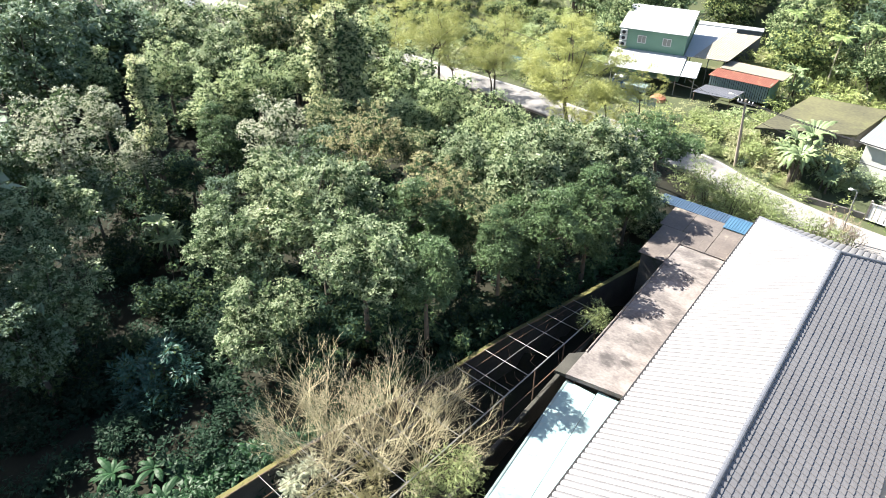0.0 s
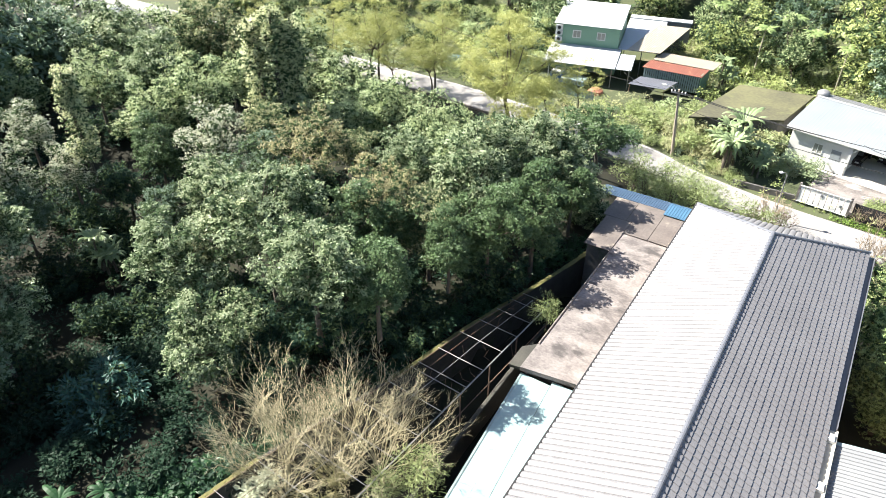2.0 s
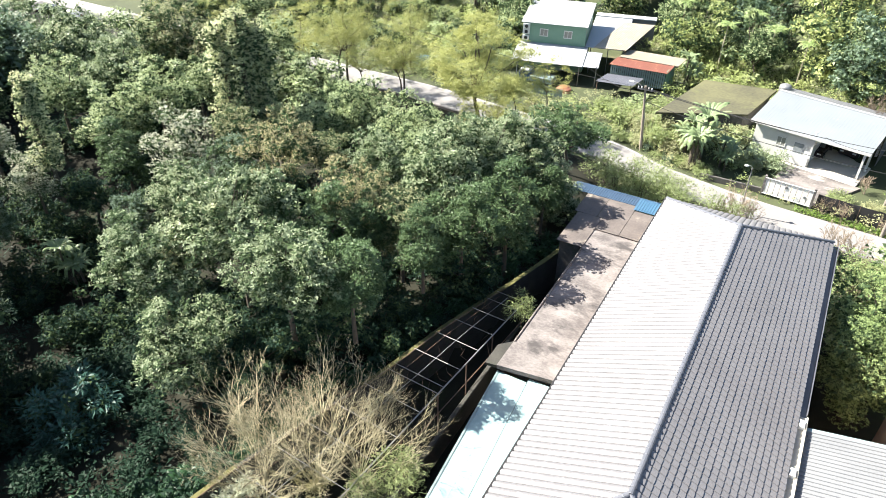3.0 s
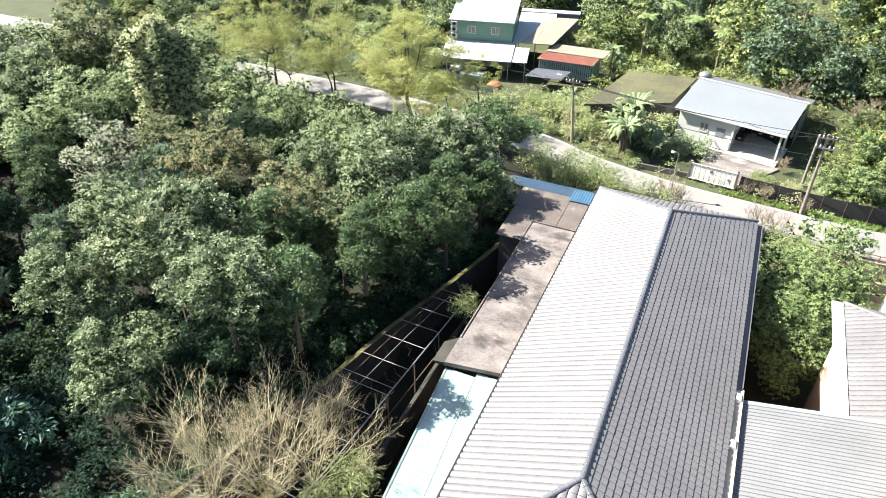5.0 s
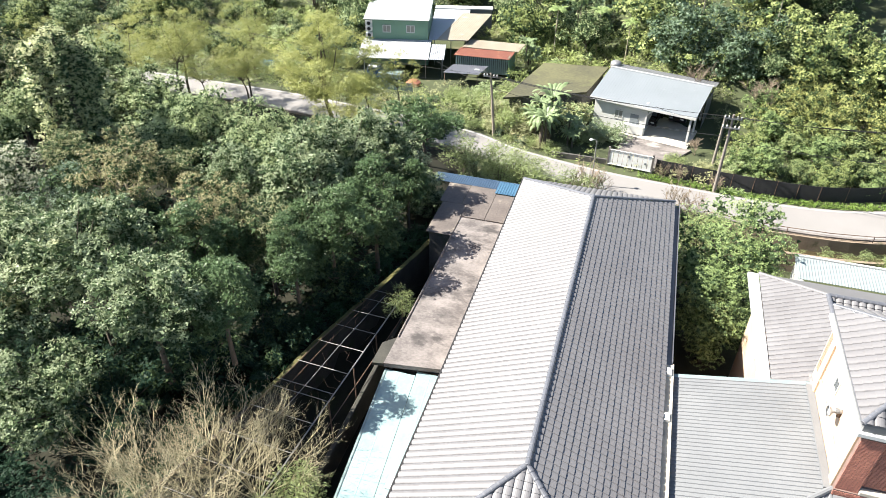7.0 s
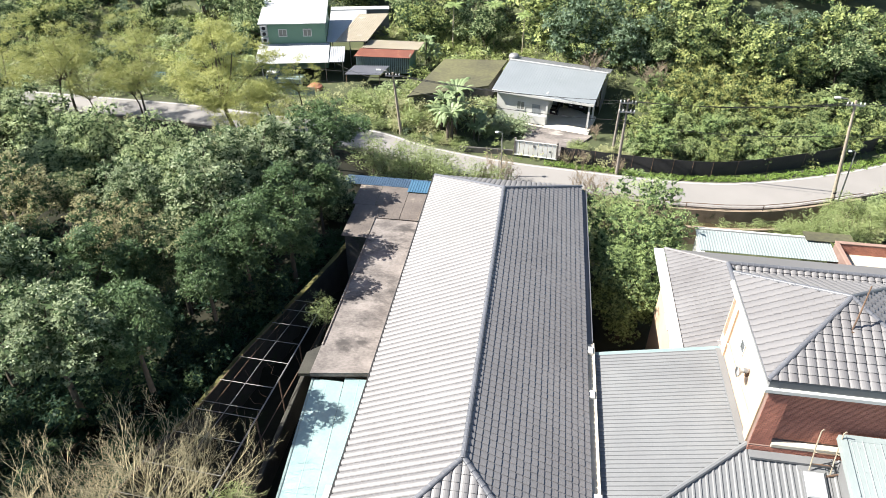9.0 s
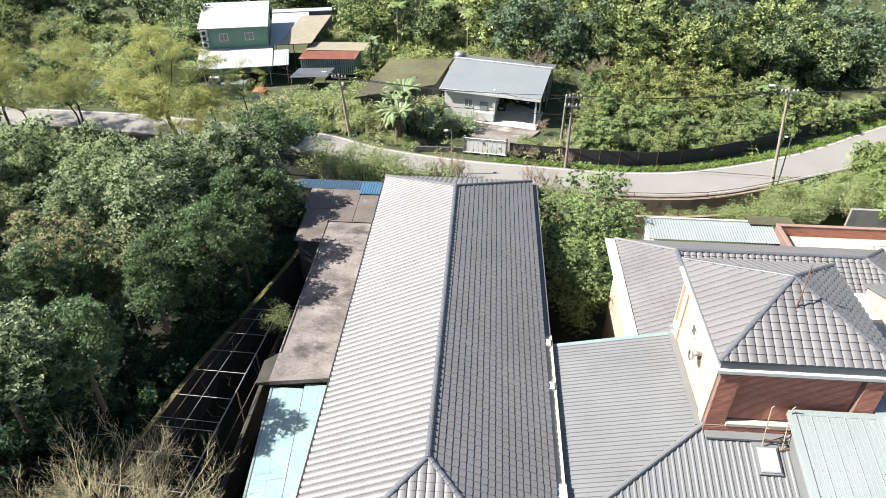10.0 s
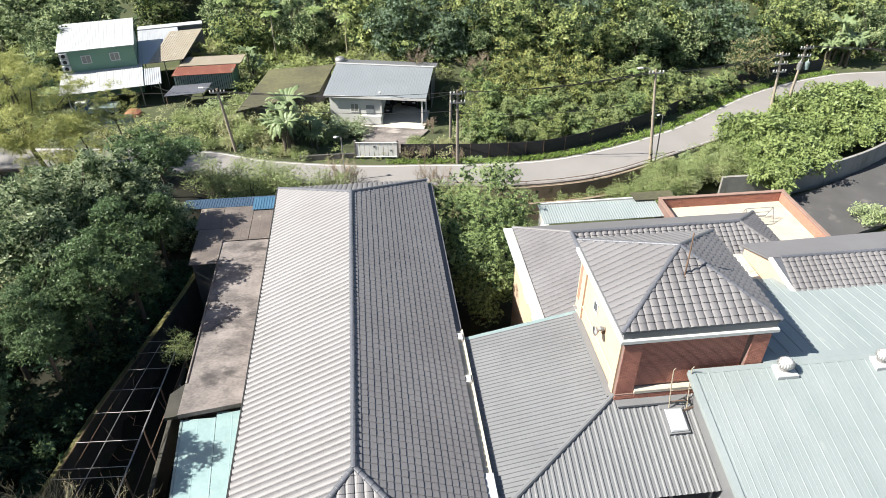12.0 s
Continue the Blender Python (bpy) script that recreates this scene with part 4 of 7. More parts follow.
def factory():
    """Pale teal sheet roofs with turbine vents beside the tower."""
    f = thing("workshop", (24, 23, -2.25), "workshop under wide pale teal sheet roofs", "building")
    part("roof_sheet", sheet(Build(), (15.15, 10.0, 5.25), (22, 0, 0), (0, 12.33, 3.15), 0.76, 0.035, 0.03, 0.94, 2), TEAL, f, "pale teal sheet roof")
    part("roof_sheet", sheet(Build(), (19.15, 22.6, 8.40), (18, 0, 0), (0, 7.6, -1.05), 0.76, 0.035, 0.03, 0.94, 2), TEAL, f, "pale teal sheet roof")
    part("ridge_flashing", Build().slab([(15.1, 22.1, 8.36), (37, 22.1, 8.36), (37, 22.34, 8.47), (15.1, 22.34, 8.47)], 0.04).slab([(18.9, 22.34, 8.47), (37, 22.34, 8.47), (37, 22.9, 8.40), (18.9, 22.9, 8.40)], 0.04), TEAL, f)
    part("edge_flashing", Build().slab([(14.88, 9.9, 5.28), (15.2, 9.9, 5.28), (15.2, 22.3, 8.46), (14.88, 22.3, 8.46)], 0.3), TEAL, f)
    part("wall", Build().add([(15.3, 10.4, -2.25), (15.3, 21.9, -2.25), (15.3, 21.9, 8.1), (15.3, 10.4, 5.2), (15.45, 10.4, -2.25), (15.45, 21.9, -2.25), (15.45, 21.9, 8.1), (15.45, 10.4, 5.2)],
                             [(0, 1, 2, 3), (7, 6, 5, 4), (3, 2, 6, 7), (0, 3, 7, 4), (1, 5, 6, 2)]), GREY_SHEET, f, "grey metal side wall")
    screws, rng = Build(), random.Random(6)
    for j in range(11):
        for i in range(58):
            x, q = 15.3 + i * 0.38, 0.04 + j * 0.092
            if rng.random() < 0.8:
                y, z = 10 + 12.33 * q + rng.uniform(-0.02, 0.02), 5.25 + 3.15 * q
                screws.box(x - 0.014, x + 0.014, y - 0.014, y + 0.014, z + 0.005, z + 0.025)
    part("screws", screws, METAL, f, "steel roof screws in rows", kind="stuff")
    # the wall is closed; a near-black sheet imitates the shade of an opening
    part("door", Build().box(15.24, 15.29, 15.2, 16.6, 2.4, 5.0), DARK, f, "near-black panel standing for a dark door opening")
    part("gutter_wall", Build().box(15.0, 15.12, 12, 17.4, 4.6, 5.0), DULL_WALL, f)
    me_b, kept_scale = Build(), EYE_SCALE[0]
    EYE_SCALE[0] = Matrix.Identity(4)
    v = thing("turbine_vent", (0, 0, 0), "round white turbine vent on the sheet roof", "roof vent", "turbine vents on the roof ridge")
    me_b.box(-0.55, 0.55, -0.5, 0.5, -0.1, 0.14, soft=0.06)
    part("base", me_b, WHITE_SHEET, v)
    part("collar", Build().tube([(0, 0, 0.1), (0, 0, 0.34)], 0.27, 16), METAL, v)
    dome = Build()
    dome.tube([(0, 0, 0.34), (0, 0, 0.42), (0, 0, 0.6), (0, 0, 0.74), (0, 0, 0.8)], [0.3, 0.37, 0.36, 0.24, 0.08], 16)
    part("core", dome, WHITE, v, smooth=True)
    for i in range(20):
        w = 2 * math.pi * i / 20
        c, s = math.cos(w), math.sin(w)
        p = [(0.30 * c, 0.30 * s, 0.35), (0.40 * c, 0.40 * s, 0.44), (0.40 * c, 0.40 * s, 0.58), (0.28 * c, 0.28 * s, 0.74)]
        part("blade", Build().tube(p, [0.012, 0.016, 0.016, 0.01], 4), METAL, v)
    EYE_SCALE[0] = kept_scale
    v.matrix_basis = EYE_SCALE[0] @ pose(19.75, 21.9, 8.28)
    copy_thing(v, EYE_SCALE[0] @ pose(25.0, 21.9, 8.28))


factory()


def wing():
    """Tiled wing behind the tower."""
    w = thing("tiled_wing", (16, 34, -2.25), "cream wing behind the tower under a grey tiled roof", "building")
    x0, xm, x1, yf, ym, yn, ze, zr = 9.27, 12.4, 26.7, 38.0, 34.95, 32.0, 7.0, 8.42
    part("wall", Build().box(9.5, 9.75, 28.21, 37.5, -2.25, 6.75), CREAM, w, "cream rendered wall")
    part("wall", Build().box(9.754, 26, 37.25, 37.5, -2.25, 6.75), CREAM, w, "cream rendered wall")
    part("wall", Build().box(25.75, 26, 32.5, 37.246, -2.25, 6.75), CREAM, w)
    roof = part("roof", Build().add([(x0, 28.2, ze), (x0, yf, ze), (x1, yf, ze), (xm, ym, zr), (23.8, ym, zr), (xm, 28.2, zr), (x1, yn, ze), (xm, yn, ze)],
                                    [(0, 5, 3, 1), (1, 3, 4, 2), (2, 4, 6), (3, 7, 6, 4)]), CAP, w, "grey tiled roof")
    run = xm - x0
    up = math.hypot(run, zr - ze)
    tiled_face(roof, (x0, yf, ze), (0, -1, 0), (run, 0, zr - ze), yf - 28.2, up, lambda s: s / up * run, lambda s: yf - 28.2, col=0.36, row=0.34, roll=0.07, step=0.045, slit=0.025, pick=lambda p: p.y < 36)
    run2 = ym - yn
    up2 = math.hypot(run2, zr - ze)
    tiled_face(roof, (xm, yn, ze), (1, 0, 0), (0, run2, zr - ze), x1 - xm, up2, lambda s: 0, lambda s: x1 - xm - s / up2 * (x1 - 23.8), col=0.4, row=0.36, roll=0.08, step=0.05)
    tiled_face(roof, (x1, yn, ze), (0, 1, 0), (-(x1 - 23.8), 0, zr - ze), yf - yn, math.hypot(x1 - 23.8, zr - ze), lambda s: s * 0.93, lambda s: yf - yn - s * 0.93, col=0.4, row=0.36, roll=0.08, step=0.05)
    part("far_slope", Build().slab([(x0, yf, ze + 0.02), (xm, ym, zr + 0.02), (23.8, ym, zr + 0.02), (x1, yf, ze + 0.02)], 0.08), TILE, w, "smooth grey far slope")
    caps(roof, (xm, ym, zr + 0.04), (23.8, ym, zr + 0.04), 0.28)
    caps(roof, (x0, yf, ze + 0.04), (xm, ym, zr + 0.04), 0.26, mat=TILE)
    caps(roof, (xm, ym, zr + 0.04), (xm, 29.2, zr + 0.04), 0.28)
    caps(roof, (x1, yf, ze + 0.04), (23.8, ym, zr + 0.04), 0.26)
    caps(roof, (x1, yn, ze + 0.04), (23.8, ym, zr + 0.04), 0.26, mat=TILE)
    part("gutter_slab", Build().box(8.62, 9.26, 28.2, 38.1, 6.78, 6.97, soft=0.03), WHITE_SHEET, w, "white concrete gutter slab")
    for y, z in ((30.2, 4.6), (32.8, 4.6)):
        win = part("window", Build().box(9.47, 9.498, y, y + 1.3, z, z + 1.3), GLASS, w, "dark window under a sloping hood")
        part("sill", Build().box(9.3, 9.496, y - 0.1, y + 1.4, z - 0.12, z - 0.01), WHITE, win)
        part("hood", Build().slab([(8.9, y - 0.15, z + 1.4), (9.49, y - 0.15, z + 1.65), (9.49, y + 1.45, z + 1.65), (8.9, y + 1.45, z + 1.4)], 0.06), CREAM, win)


# the wing is drawn less far towards the same eye point, to fit the view
EYE_SCALE[0] = Matrix.Translation((0, 0, 0.231)) @ Matrix.Scale(0.993, 4)
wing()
EYE_SCALE[0] = Matrix.Translation((0, 0, 1.55)) @ Matrix.Scale(0.953, 4)


def terrace():
    """Sheet roof and brick parapet behind the wing."""
    s = thing("sheet_roof_shed", (18, 43, -2.25), "shed under a pale blue-white ribbed roof", "shed")
    part("roof_sheet", sheet(Build(), (12.75, 42.2, 4.3), (9.6, 0, 0), (0, 2.4, 0.2), 0.2, 0.03, 0.03, 0.5), TEAL, s)
    part("edge", Build().box(12.75, 23.2, 44.62, 44.8, 4.4, 4.62), WHITE, s)
    part("wall", Build().box(12.9, 13.1, 40, 44.5, -2.25, 4.25), WHITE, s)
    part("end_sheet", Build().slab([(20.6, 44.2, 4.66), (24, 44.2, 4.66), (24, 45.4, 4.66), (20.6, 45.4, 4.66)], 0.05), OLIVE, s)
    t = thing("brick_terrace", (27, 41, -2.25), "flat terrace with a pale tiled floor inside a red brick parapet", "building")
    part("floor_slab", Build().box(22.55, 32.6, 37.2, 43.6, -2.25, 4.1), TERRACE_FLOOR, t, "pale tiled terrace floor")
    for nm, bx in (("parapet", (22.4, 32.9, 43.61, 43.85)), ("parapet", (32.61, 32.85, 36.0, 43.606)), ("parapet", (22.3, 22.54, 40.8, 43.606))):
        p = part(nm, Build().box(*bx, 2.5, 4.95), MORTAR, t, "red brick parapet")
        part("coping", Build().box(bx[0] - 0.04, bx[1] + 0.04, bx[2] - 0.04, bx[3] + 0.04, 4.954, 5.03, soft=0.02), COPING, p)
    brick_wall(t, (22.55, 43.604, 4.11), (1, 0, 0), 10.0, 0.83, (0, -1, 0), limit=0)
    brick_wall(t, (32.604, 43.6, 4.11), (0, -1, 0), 7.0, 0.83, (-1, 0, 0), limit=0)
    r = thing("clothes_rack", (29.5, 41, 4.1), "white pipe clothes rack on the terrace", "rack")
    for x in (28.2, 30.4):
        part("leg", Build().tube([(x, 40.4, 4.1), (x, 41.0, 5.3), (x, 41.6, 4.1)], 0.03, 5), METAL, r)
    for y, z in ((40.7, 4.7), (41.0, 5.3), (41.3, 4.7), (40.4, 4.15), (41.6, 4.15)):
        part("bar", Build().tube([(28.2, y, z), (30.4, y, z)], 0.025, 5), METAL, r)
    g = thing("gabled_block", (30, 31, -2.25), "cream gabled block under a grey tiled roof", "building")
    ends = ((24.42, 28.7, 7.42), (23.78, 30.75, 8.36), (23.5, 33.1, 7.6))
    gw = Build()
    for dx in (0.0, 0.22):
        gw.v += [(x + dx, y, z) for x, y, z in ends] + [(x + dx, y, -2.25) for x, y, z in ends]
    gw.f = [(0, 1, 4, 3), (1, 2, 5, 4), (9, 10, 7, 6), (10, 11, 8, 7), (0, 6, 7, 1), (1, 7, 8, 2), (0, 3, 9, 6), (2, 8, 11, 5)]
    part("wall", gw, CREAM, g, "cream gable wall")
    part("far_slope", Build().slab([(23.6, 30.75, 8.5), (40, 30.9, 8.5), (40, 33.9, 7.7), (23.3, 33.4, 7.7)], 0.12), TILE, g, "smooth grey far slope")
    near = part("roof", Build().slab([(24.4, 28.4, 7.42), (40, 28.4, 7.42), (40, 30.75, 8.47), (23.8, 30.75, 8.47)], 0.1), CAP, g, "grey tiled near slope")
    tiled_face(near, (24.4, 28.4, 7.42), (1, 0, 0), (0, 2.35, 1.05), 15.6, 2.574, lambda s: -0.23 * s, lambda s: 15.6, col=0.4, row=0.36, roll=0.08, step=0.05)
    caps(near, (24.4, 30.75, 8.5), (40, 30.75, 8.5), 0.26)
    part("barge_board", Build().slab([(24.3, 28.3, 7.46), (24.5, 28.3, 7.46), (23.85, 30.75, 8.55), (23.62, 30.75, 8.55)], 0.18), WHITE, g)
    part("eave_slab", Build().box(22.9, 23.45, 29.6, 33.2, 6.9, 7.1, soft=0.03), DIRTY_LEDGE, g, "white gutter slab")


terrace()


EYE_SCALE[0] = Matrix.Identity(4)


# ---- plants ----
def leaves(rng, centres, radii, count, size, up=0.5, slim=0.5, shell=0.7, per=12, squash=1.0, top=0.3):
    """Leaf blades in tufts over the outsides of clumps, which squash flattens: vertices (n, 3, 3)."""
    centres, radii = np.array(centres, float), np.array(radii, float)
    tufts = max(1, count // per)
    k = rng.choice(len(radii), tufts, p=radii ** 2 / (radii ** 2).sum())
    d = rng.normal(size=(tufts, 3))
    d[:, 2] += top
    d /= np.linalg.norm(d, axis=1)[:, None]
    r = shell + (1.06 - shell) * rng.random(tufts) ** 0.8
    inner = rng.random(tufts) < 0.25
    r[inner] *= rng.uniform(0.6, 0.95, inner.sum())
    pos = centres[k] + d * (radii[k] * r)[:, None] * np.array([1, 1, squash])
    big = size * rng.uniform(0.7, 1.3, tufts)
    pos, d, big = np.repeat(pos, per, 0), np.repeat(d, per, 0), np.repeat(big, per)
    n = len(pos)
    t = d * 0.35 + rng.normal(size=(n, 3)) * np.array([0.8, 0.8, 0.45]) - np.array([0, 0, 0.15])
    t /= np.linalg.norm(t, axis=1)[:, None]
    nrm = d * (1 - up) + np.array([0, 0, up]) + rng.normal(size=(n, 3)) * 0.2
    s = np.cross(nrm, t)
    s /= np.linalg.norm(s, axis=1)[:, None] + 1e-9
    nrm = np.cross(t, s)
    ln = (big * rng.uniform(0.65, 1.25, n))[:, None]
    base = pos + t * ln * rng.uniform(0.1, 0.9, n)[:, None]
    wide = s * ln * slim
    return np.stack([base, base + t * ln * 0.5 + wide * 0.75 + nrm * ln * 0.06, base + t * ln - wide * 0.35], 1)


def leaf_mesh(name, quads, mat):
    me = bpy.data.meshes.new(name)
    n, k = quads.shape[:2]
    me.vertices.add(k * n)
    me.vertices.foreach_set("co", quads.reshape(-1).astype(np.float32))
    me.loops.add(k * n)
    me.loops.foreach_set("vertex_index", np.arange(k * n, dtype=np.int32))
    me.polygons.add(n)
    me.polygons.foreach_set("loop_start", np.arange(0, k * n, k, dtype=np.int32))
    me.update(calc_edges=True)
    me.materials.append(mat)
    return me


def limbs(rng, b, base, targets, radius, root=0.4):
    """A trunk that forks towards targets."""
    base = Vector(base)
    top = sum((Vector(t) for t in targets), Vector()) / len(targets)
    fork = base + (top - base) * 0.45 + Vector((rng.uniform(-0.3, 0.3), rng.uniform(-0.3, 0.3), 0))
    mid = base + (fork - base) * 0.5 + Vector((rng.uniform(-0.2, 0.2), rng.uniform(-0.2, 0.2), 0))
    b.tube([base - Vector((0, 0, root)), base + Vector((0, 0, 0.3)), mid, fork], [radius * 1.5, radius, radius * 0.85, radius * 0.7], 8)
    for t in targets:
        t = Vector(t)
        m = fork + (t - fork) * 0.5 + Vector((rng.uniform(-0.4, 0.4), rng.uniform(-0.4, 0.4), rng.uniform(-0.1, 0.4)))
        b.tube([fork, m, t], [radius * 0.45, radius * 0.3, radius * 0.08], 5)
    return b


def tree(seed, r, high, clumps, count, size, mat, label, bark=None, trunk=0.2, shape=1.0, slim=0.6, up=0.28, spread=0.23, low=0.0, shell=0.8, per=11, root=4.0, dense=0.6, squash=0.6, top=0.5, name="tree"):
    """A tree of crown radius r whose crown centre is high above its base: flattened leafy boughs round a lumpy crown; low: how far it hangs to the ground."""
    rng = np.random.default_rng(seed)
    cs, rs = [], []
    stretch = rng.uniform(0.8, 1.2, 2)
    lump = rng.normal(size=(5, 3))
    lump /= np.linalg.norm(lump, axis=1)[:, None]
    for i in range(clumps):
        d = rng.normal(size=3)
        d /= np.linalg.norm(d)
        if d[2] < -0.25:
            d[2] *= 0.4
        q = (0.70 + 0.40 * max(0.0, float((lump @ d).max())) ** 2) * rng.uniform(0.5, 1.0) ** 0.5
        cs.append(np.array([d[0] * r * q * stretch[0], d[1] * r * q * stretch[1], high + d[2] * r * q * shape - low * r * rng.random() ** 2]))
        rs.append(r * spread * rng.uniform(0.5, 1.35))
    for i in range(clumps // 4 if low else 0):
        w, q = rng.uniform(0, 2 * np.pi), r * rng.uniform(0.3, 0.75)
        cs.append(np.array([math.cos(w) * q * stretch[0], math.sin(w) * q * stretch[1], high - r * rng.uniform(0.35, 0.95)]))
        rs.append(r * spread * rng.uniform(0.6, 1.2))
    cs.append(np.array([0, 0, high]))
    rs.append(r * 0.5)
    t = thing(name, (0, 0, 0), label, "tree")
    pick = sorted(range(clumps), key=lambda i: cs[i][2])[:: max(1, clumps // 12)]
    part("trunk", limbs(rng, Build(), (0, 0, 0), [cs[i] for i in pick], trunk, root), bark or BARK, t)
    part("crown", leaf_mesh("crown", leaves(rng, cs, rs, count, size, up, slim, shell, per, squash, top), mat), None, t)
    # large dark leaves within the clumps block light and imitate inner shade
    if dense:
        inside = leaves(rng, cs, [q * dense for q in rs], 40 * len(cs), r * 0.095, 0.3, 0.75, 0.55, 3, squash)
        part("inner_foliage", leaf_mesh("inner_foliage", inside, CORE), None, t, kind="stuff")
    return t


def draped_trunk(seed, h, wide, count, size, mat, label):
    """A dead trunk hung with climbers, narrow at its top and ragged below."""
    rng = np.random.default_rng(seed)
    cs, rs = [], []
    for i in range(46):
        q = rng.random()
        w, d = rng.uniform(0, 2 * np.pi), wide * (0.25 + 0.75 * (1 - q)) * rng.uniform(0.1, 0.8)
        cs.append(np.array([math.cos(w) * d, math.sin(w) * d, h * (0.12 + 0.88 * q)]))
        rs.append(wide * rng.uniform(0.22, 0.42))
    t = thing("tree", (0, 0, 0), label, "tree")
    b = Build().tube([(0, 0, -4), (0.1, 0, h * 0.5), (0, 0.1, h * 0.97)], [0.3, 0.22, 0.1], 8)
    for c in cs[::9]:
        b.tube([(0, 0, c[2] * 0.8), tuple(c)], [0.08, 0.02], 5)
    part("trunk", b, BARK, t)
    part("crown", leaf_mesh("crown", leaves(rng, cs, rs, count, size, 0.4, 0.6, 0.75, 11, 1.4, 0.3), mat), None, t)
    # dark filling that imitates the shade behind the climbers
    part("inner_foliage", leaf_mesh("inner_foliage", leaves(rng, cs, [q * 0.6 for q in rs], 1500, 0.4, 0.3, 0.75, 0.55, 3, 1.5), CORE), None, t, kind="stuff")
    return t


def bush(seed, r, count, size, mat, label, squash=0.75, clumps=14, slim=0.5, up=0.5, name="bush"):
    rng = np.random.default_rng(seed)
    cs = [np.array([*(rng.uniform(-0.7, 0.7, 2) * r), rng.uniform(0.2, 0.75) * r * squash]) for i in range(clumps)]
    rs = [r * rng.uniform(0.2, 0.45) for i in range(clumps)]
    t = thing(name, (0, 0, 0), label, "bush")
    stems = Build()
    for c in cs[:6]:
        stems.tube([(c[0] * 0.2, c[1] * 0.2, -0.2), (c[0] * 0.6, c[1] * 0.6, c[2] * 0.5), tuple(c)], [0.05, 0.035, 0.015], 5)
    part("stalk", stems, BARK, t)
    part("foliage", leaf_mesh("foliage", leaves(rng, cs, rs, count, size, up, slim, 0.7, 9, 0.85, 0.4), mat), None, t)
    return t


def plant(proto, x, y, z=None, scale=1.0, turn=0.0, label="", group="", first={}):
    """Sets the first of a kind, or a copy of it, at its place."""
    z = ground_z(x, y) if z is None else z
    m = pose(x, y, z, 0, 0, turn)
    if proto.name not in first:
        first[proto.name] = True
        proto.matrix_basis = m @ Matrix.Scale(scale, 4)
        ob = proto
    else:
        ob = copy_thing(proto, m)
        ob.scale = (scale, scale, scale)
    return tagged(ob, label, group=group)


BROAD = [tree(11, 4.2, 5.2, 62, 14000, 0.215, LEAF_DARK, "broad dark green evergreen tree in the wood", low=0.4),
         tree(12, 4.2, 5.2, 66, 14000, 0.21, LEAF_MID, "broad green evergreen tree in the wood", low=0.4),
         tree(13, 4.2, 5.4, 58, 14000, 0.22, LEAF_DARK, "tall dark evergreen tree in the wood", shape=1.15, low=0.5),
         tree(14, 4.2, 5.0, 64, 14000, 0.21, LEAF_MID, "green tree with a domed crown in the wood", shape=0.85, low=0.4)]
FAR_BROAD = [tree(51, 4.2, 5.2, 50, 9000, 0.30, LEAF_DARK, "dark evergreen tree deep in the wood", low=0.4),
             tree(52, 4.2, 5.2, 52, 9000, 0.28, LEAF_MID, "green evergreen tree deep in the wood", low=0.4)]
# added light blocker, stands only where the camera does not look
SHADE_TREE = tree(54, 4.2, 5.2, 22, 6000, 0.6, LEAF_DARK, "unseen tall evergreen tree added to shade the gully", low=0.4, spread=0.34, squash=1.0)
UNDER_TREE = tree(55, 4.2, 5.2, 40, 4500, 0.36, LEAF_SHADE, "low tree in the wood, leaves coloured dark for shade", low=0.5)
VINE = tree(20, 4.2, 5.2, 44, 15000, 0.19, LEAF_FRESH, "tree draped with fresh green climbers", low=0.7, spread=0.27, squash=0.9)
DRYISH = tree(15, 4.2, 5.2, 60, 19000, 0.17, LEAF_DRY, "tree with browning, thinning leaves", low=0.4, slim=0.45, shell=0.55, bark=PALE_BARK, dense=0.3)
PALE = tree(16, 4.0, 5.0, 46, 22000, 0.14, LEAF_PALE, "tree smothered in pale climbing vines", low=0.9, spread=0.26, squash=1.1)
COLUMN = draped_trunk(17, 11.2, 2.6, 14000, 0.16, LEAF_VINE, "tall dead trunk wrapped in hanging vines")
FEATHER = tree(18, 4.5, 4.6, 60, 24000, 0.16, LEAF_FEATHER, "airy yellow-green feathery tree by the lane", slim=0.22, spread=0.19, shell=0.3, up=0.3, trunk=0.12, per=18, dense=0.0, shape=1.1, squash=0.5)
BIG_FEATHER = tree(24, 4.5, 4.6, 66, 56000, 0.15, LEAF_FEATHER, "tall airy yellow-green feathery tree by the lane", slim=0.22, spread=0.2, shell=0.3, up=0.3, trunk=0.19, per=18, dense=0.0, shape=1.35, squash=0.42)
OLIVE_TREE = tree(22, 4.2, 5.2, 60, 17000, 0.17, LEAF_OLIVE, "olive-green tree with browning leaves in the wood", low=0.4, slim=0.5, shell=0.7)
AIRY = tree(23, 3.2, 4.6, 20, 10000, 0.2, LEAF_GLOSSY_SHADE, "dark-leaved tree with open crooked limbs by the lane", spread=0.25, dense=0.75, trunk=0.2, shape=0.8)
BLUEISH = tree(19, 3.2, 3.0, 24, 3600, 0.44, LEAF_BLUE, "low blue-green broadleaf tree", low=0.4, slim=0.32, spread=0.26, squash=0.5)
# dark leaves imitate the unlit side of the wood above the wall
FLANK_SHADE = tree(56, 4.2, 5.2, 60, 13000, 0.21, LEAF_GLOSSY_SHADE, "tree over the boundary wall, leaves coloured dark for flank shade", low=0.5)
WOOD = "trees of the wood"


REF = {"C": (2.6, 5.6), "P": (4.0, 5.0), "F": (4.5, 4.6), "G": (4.5, 4.6), "B": (3.2, 3.0), "A": (3.2, 4.6)}
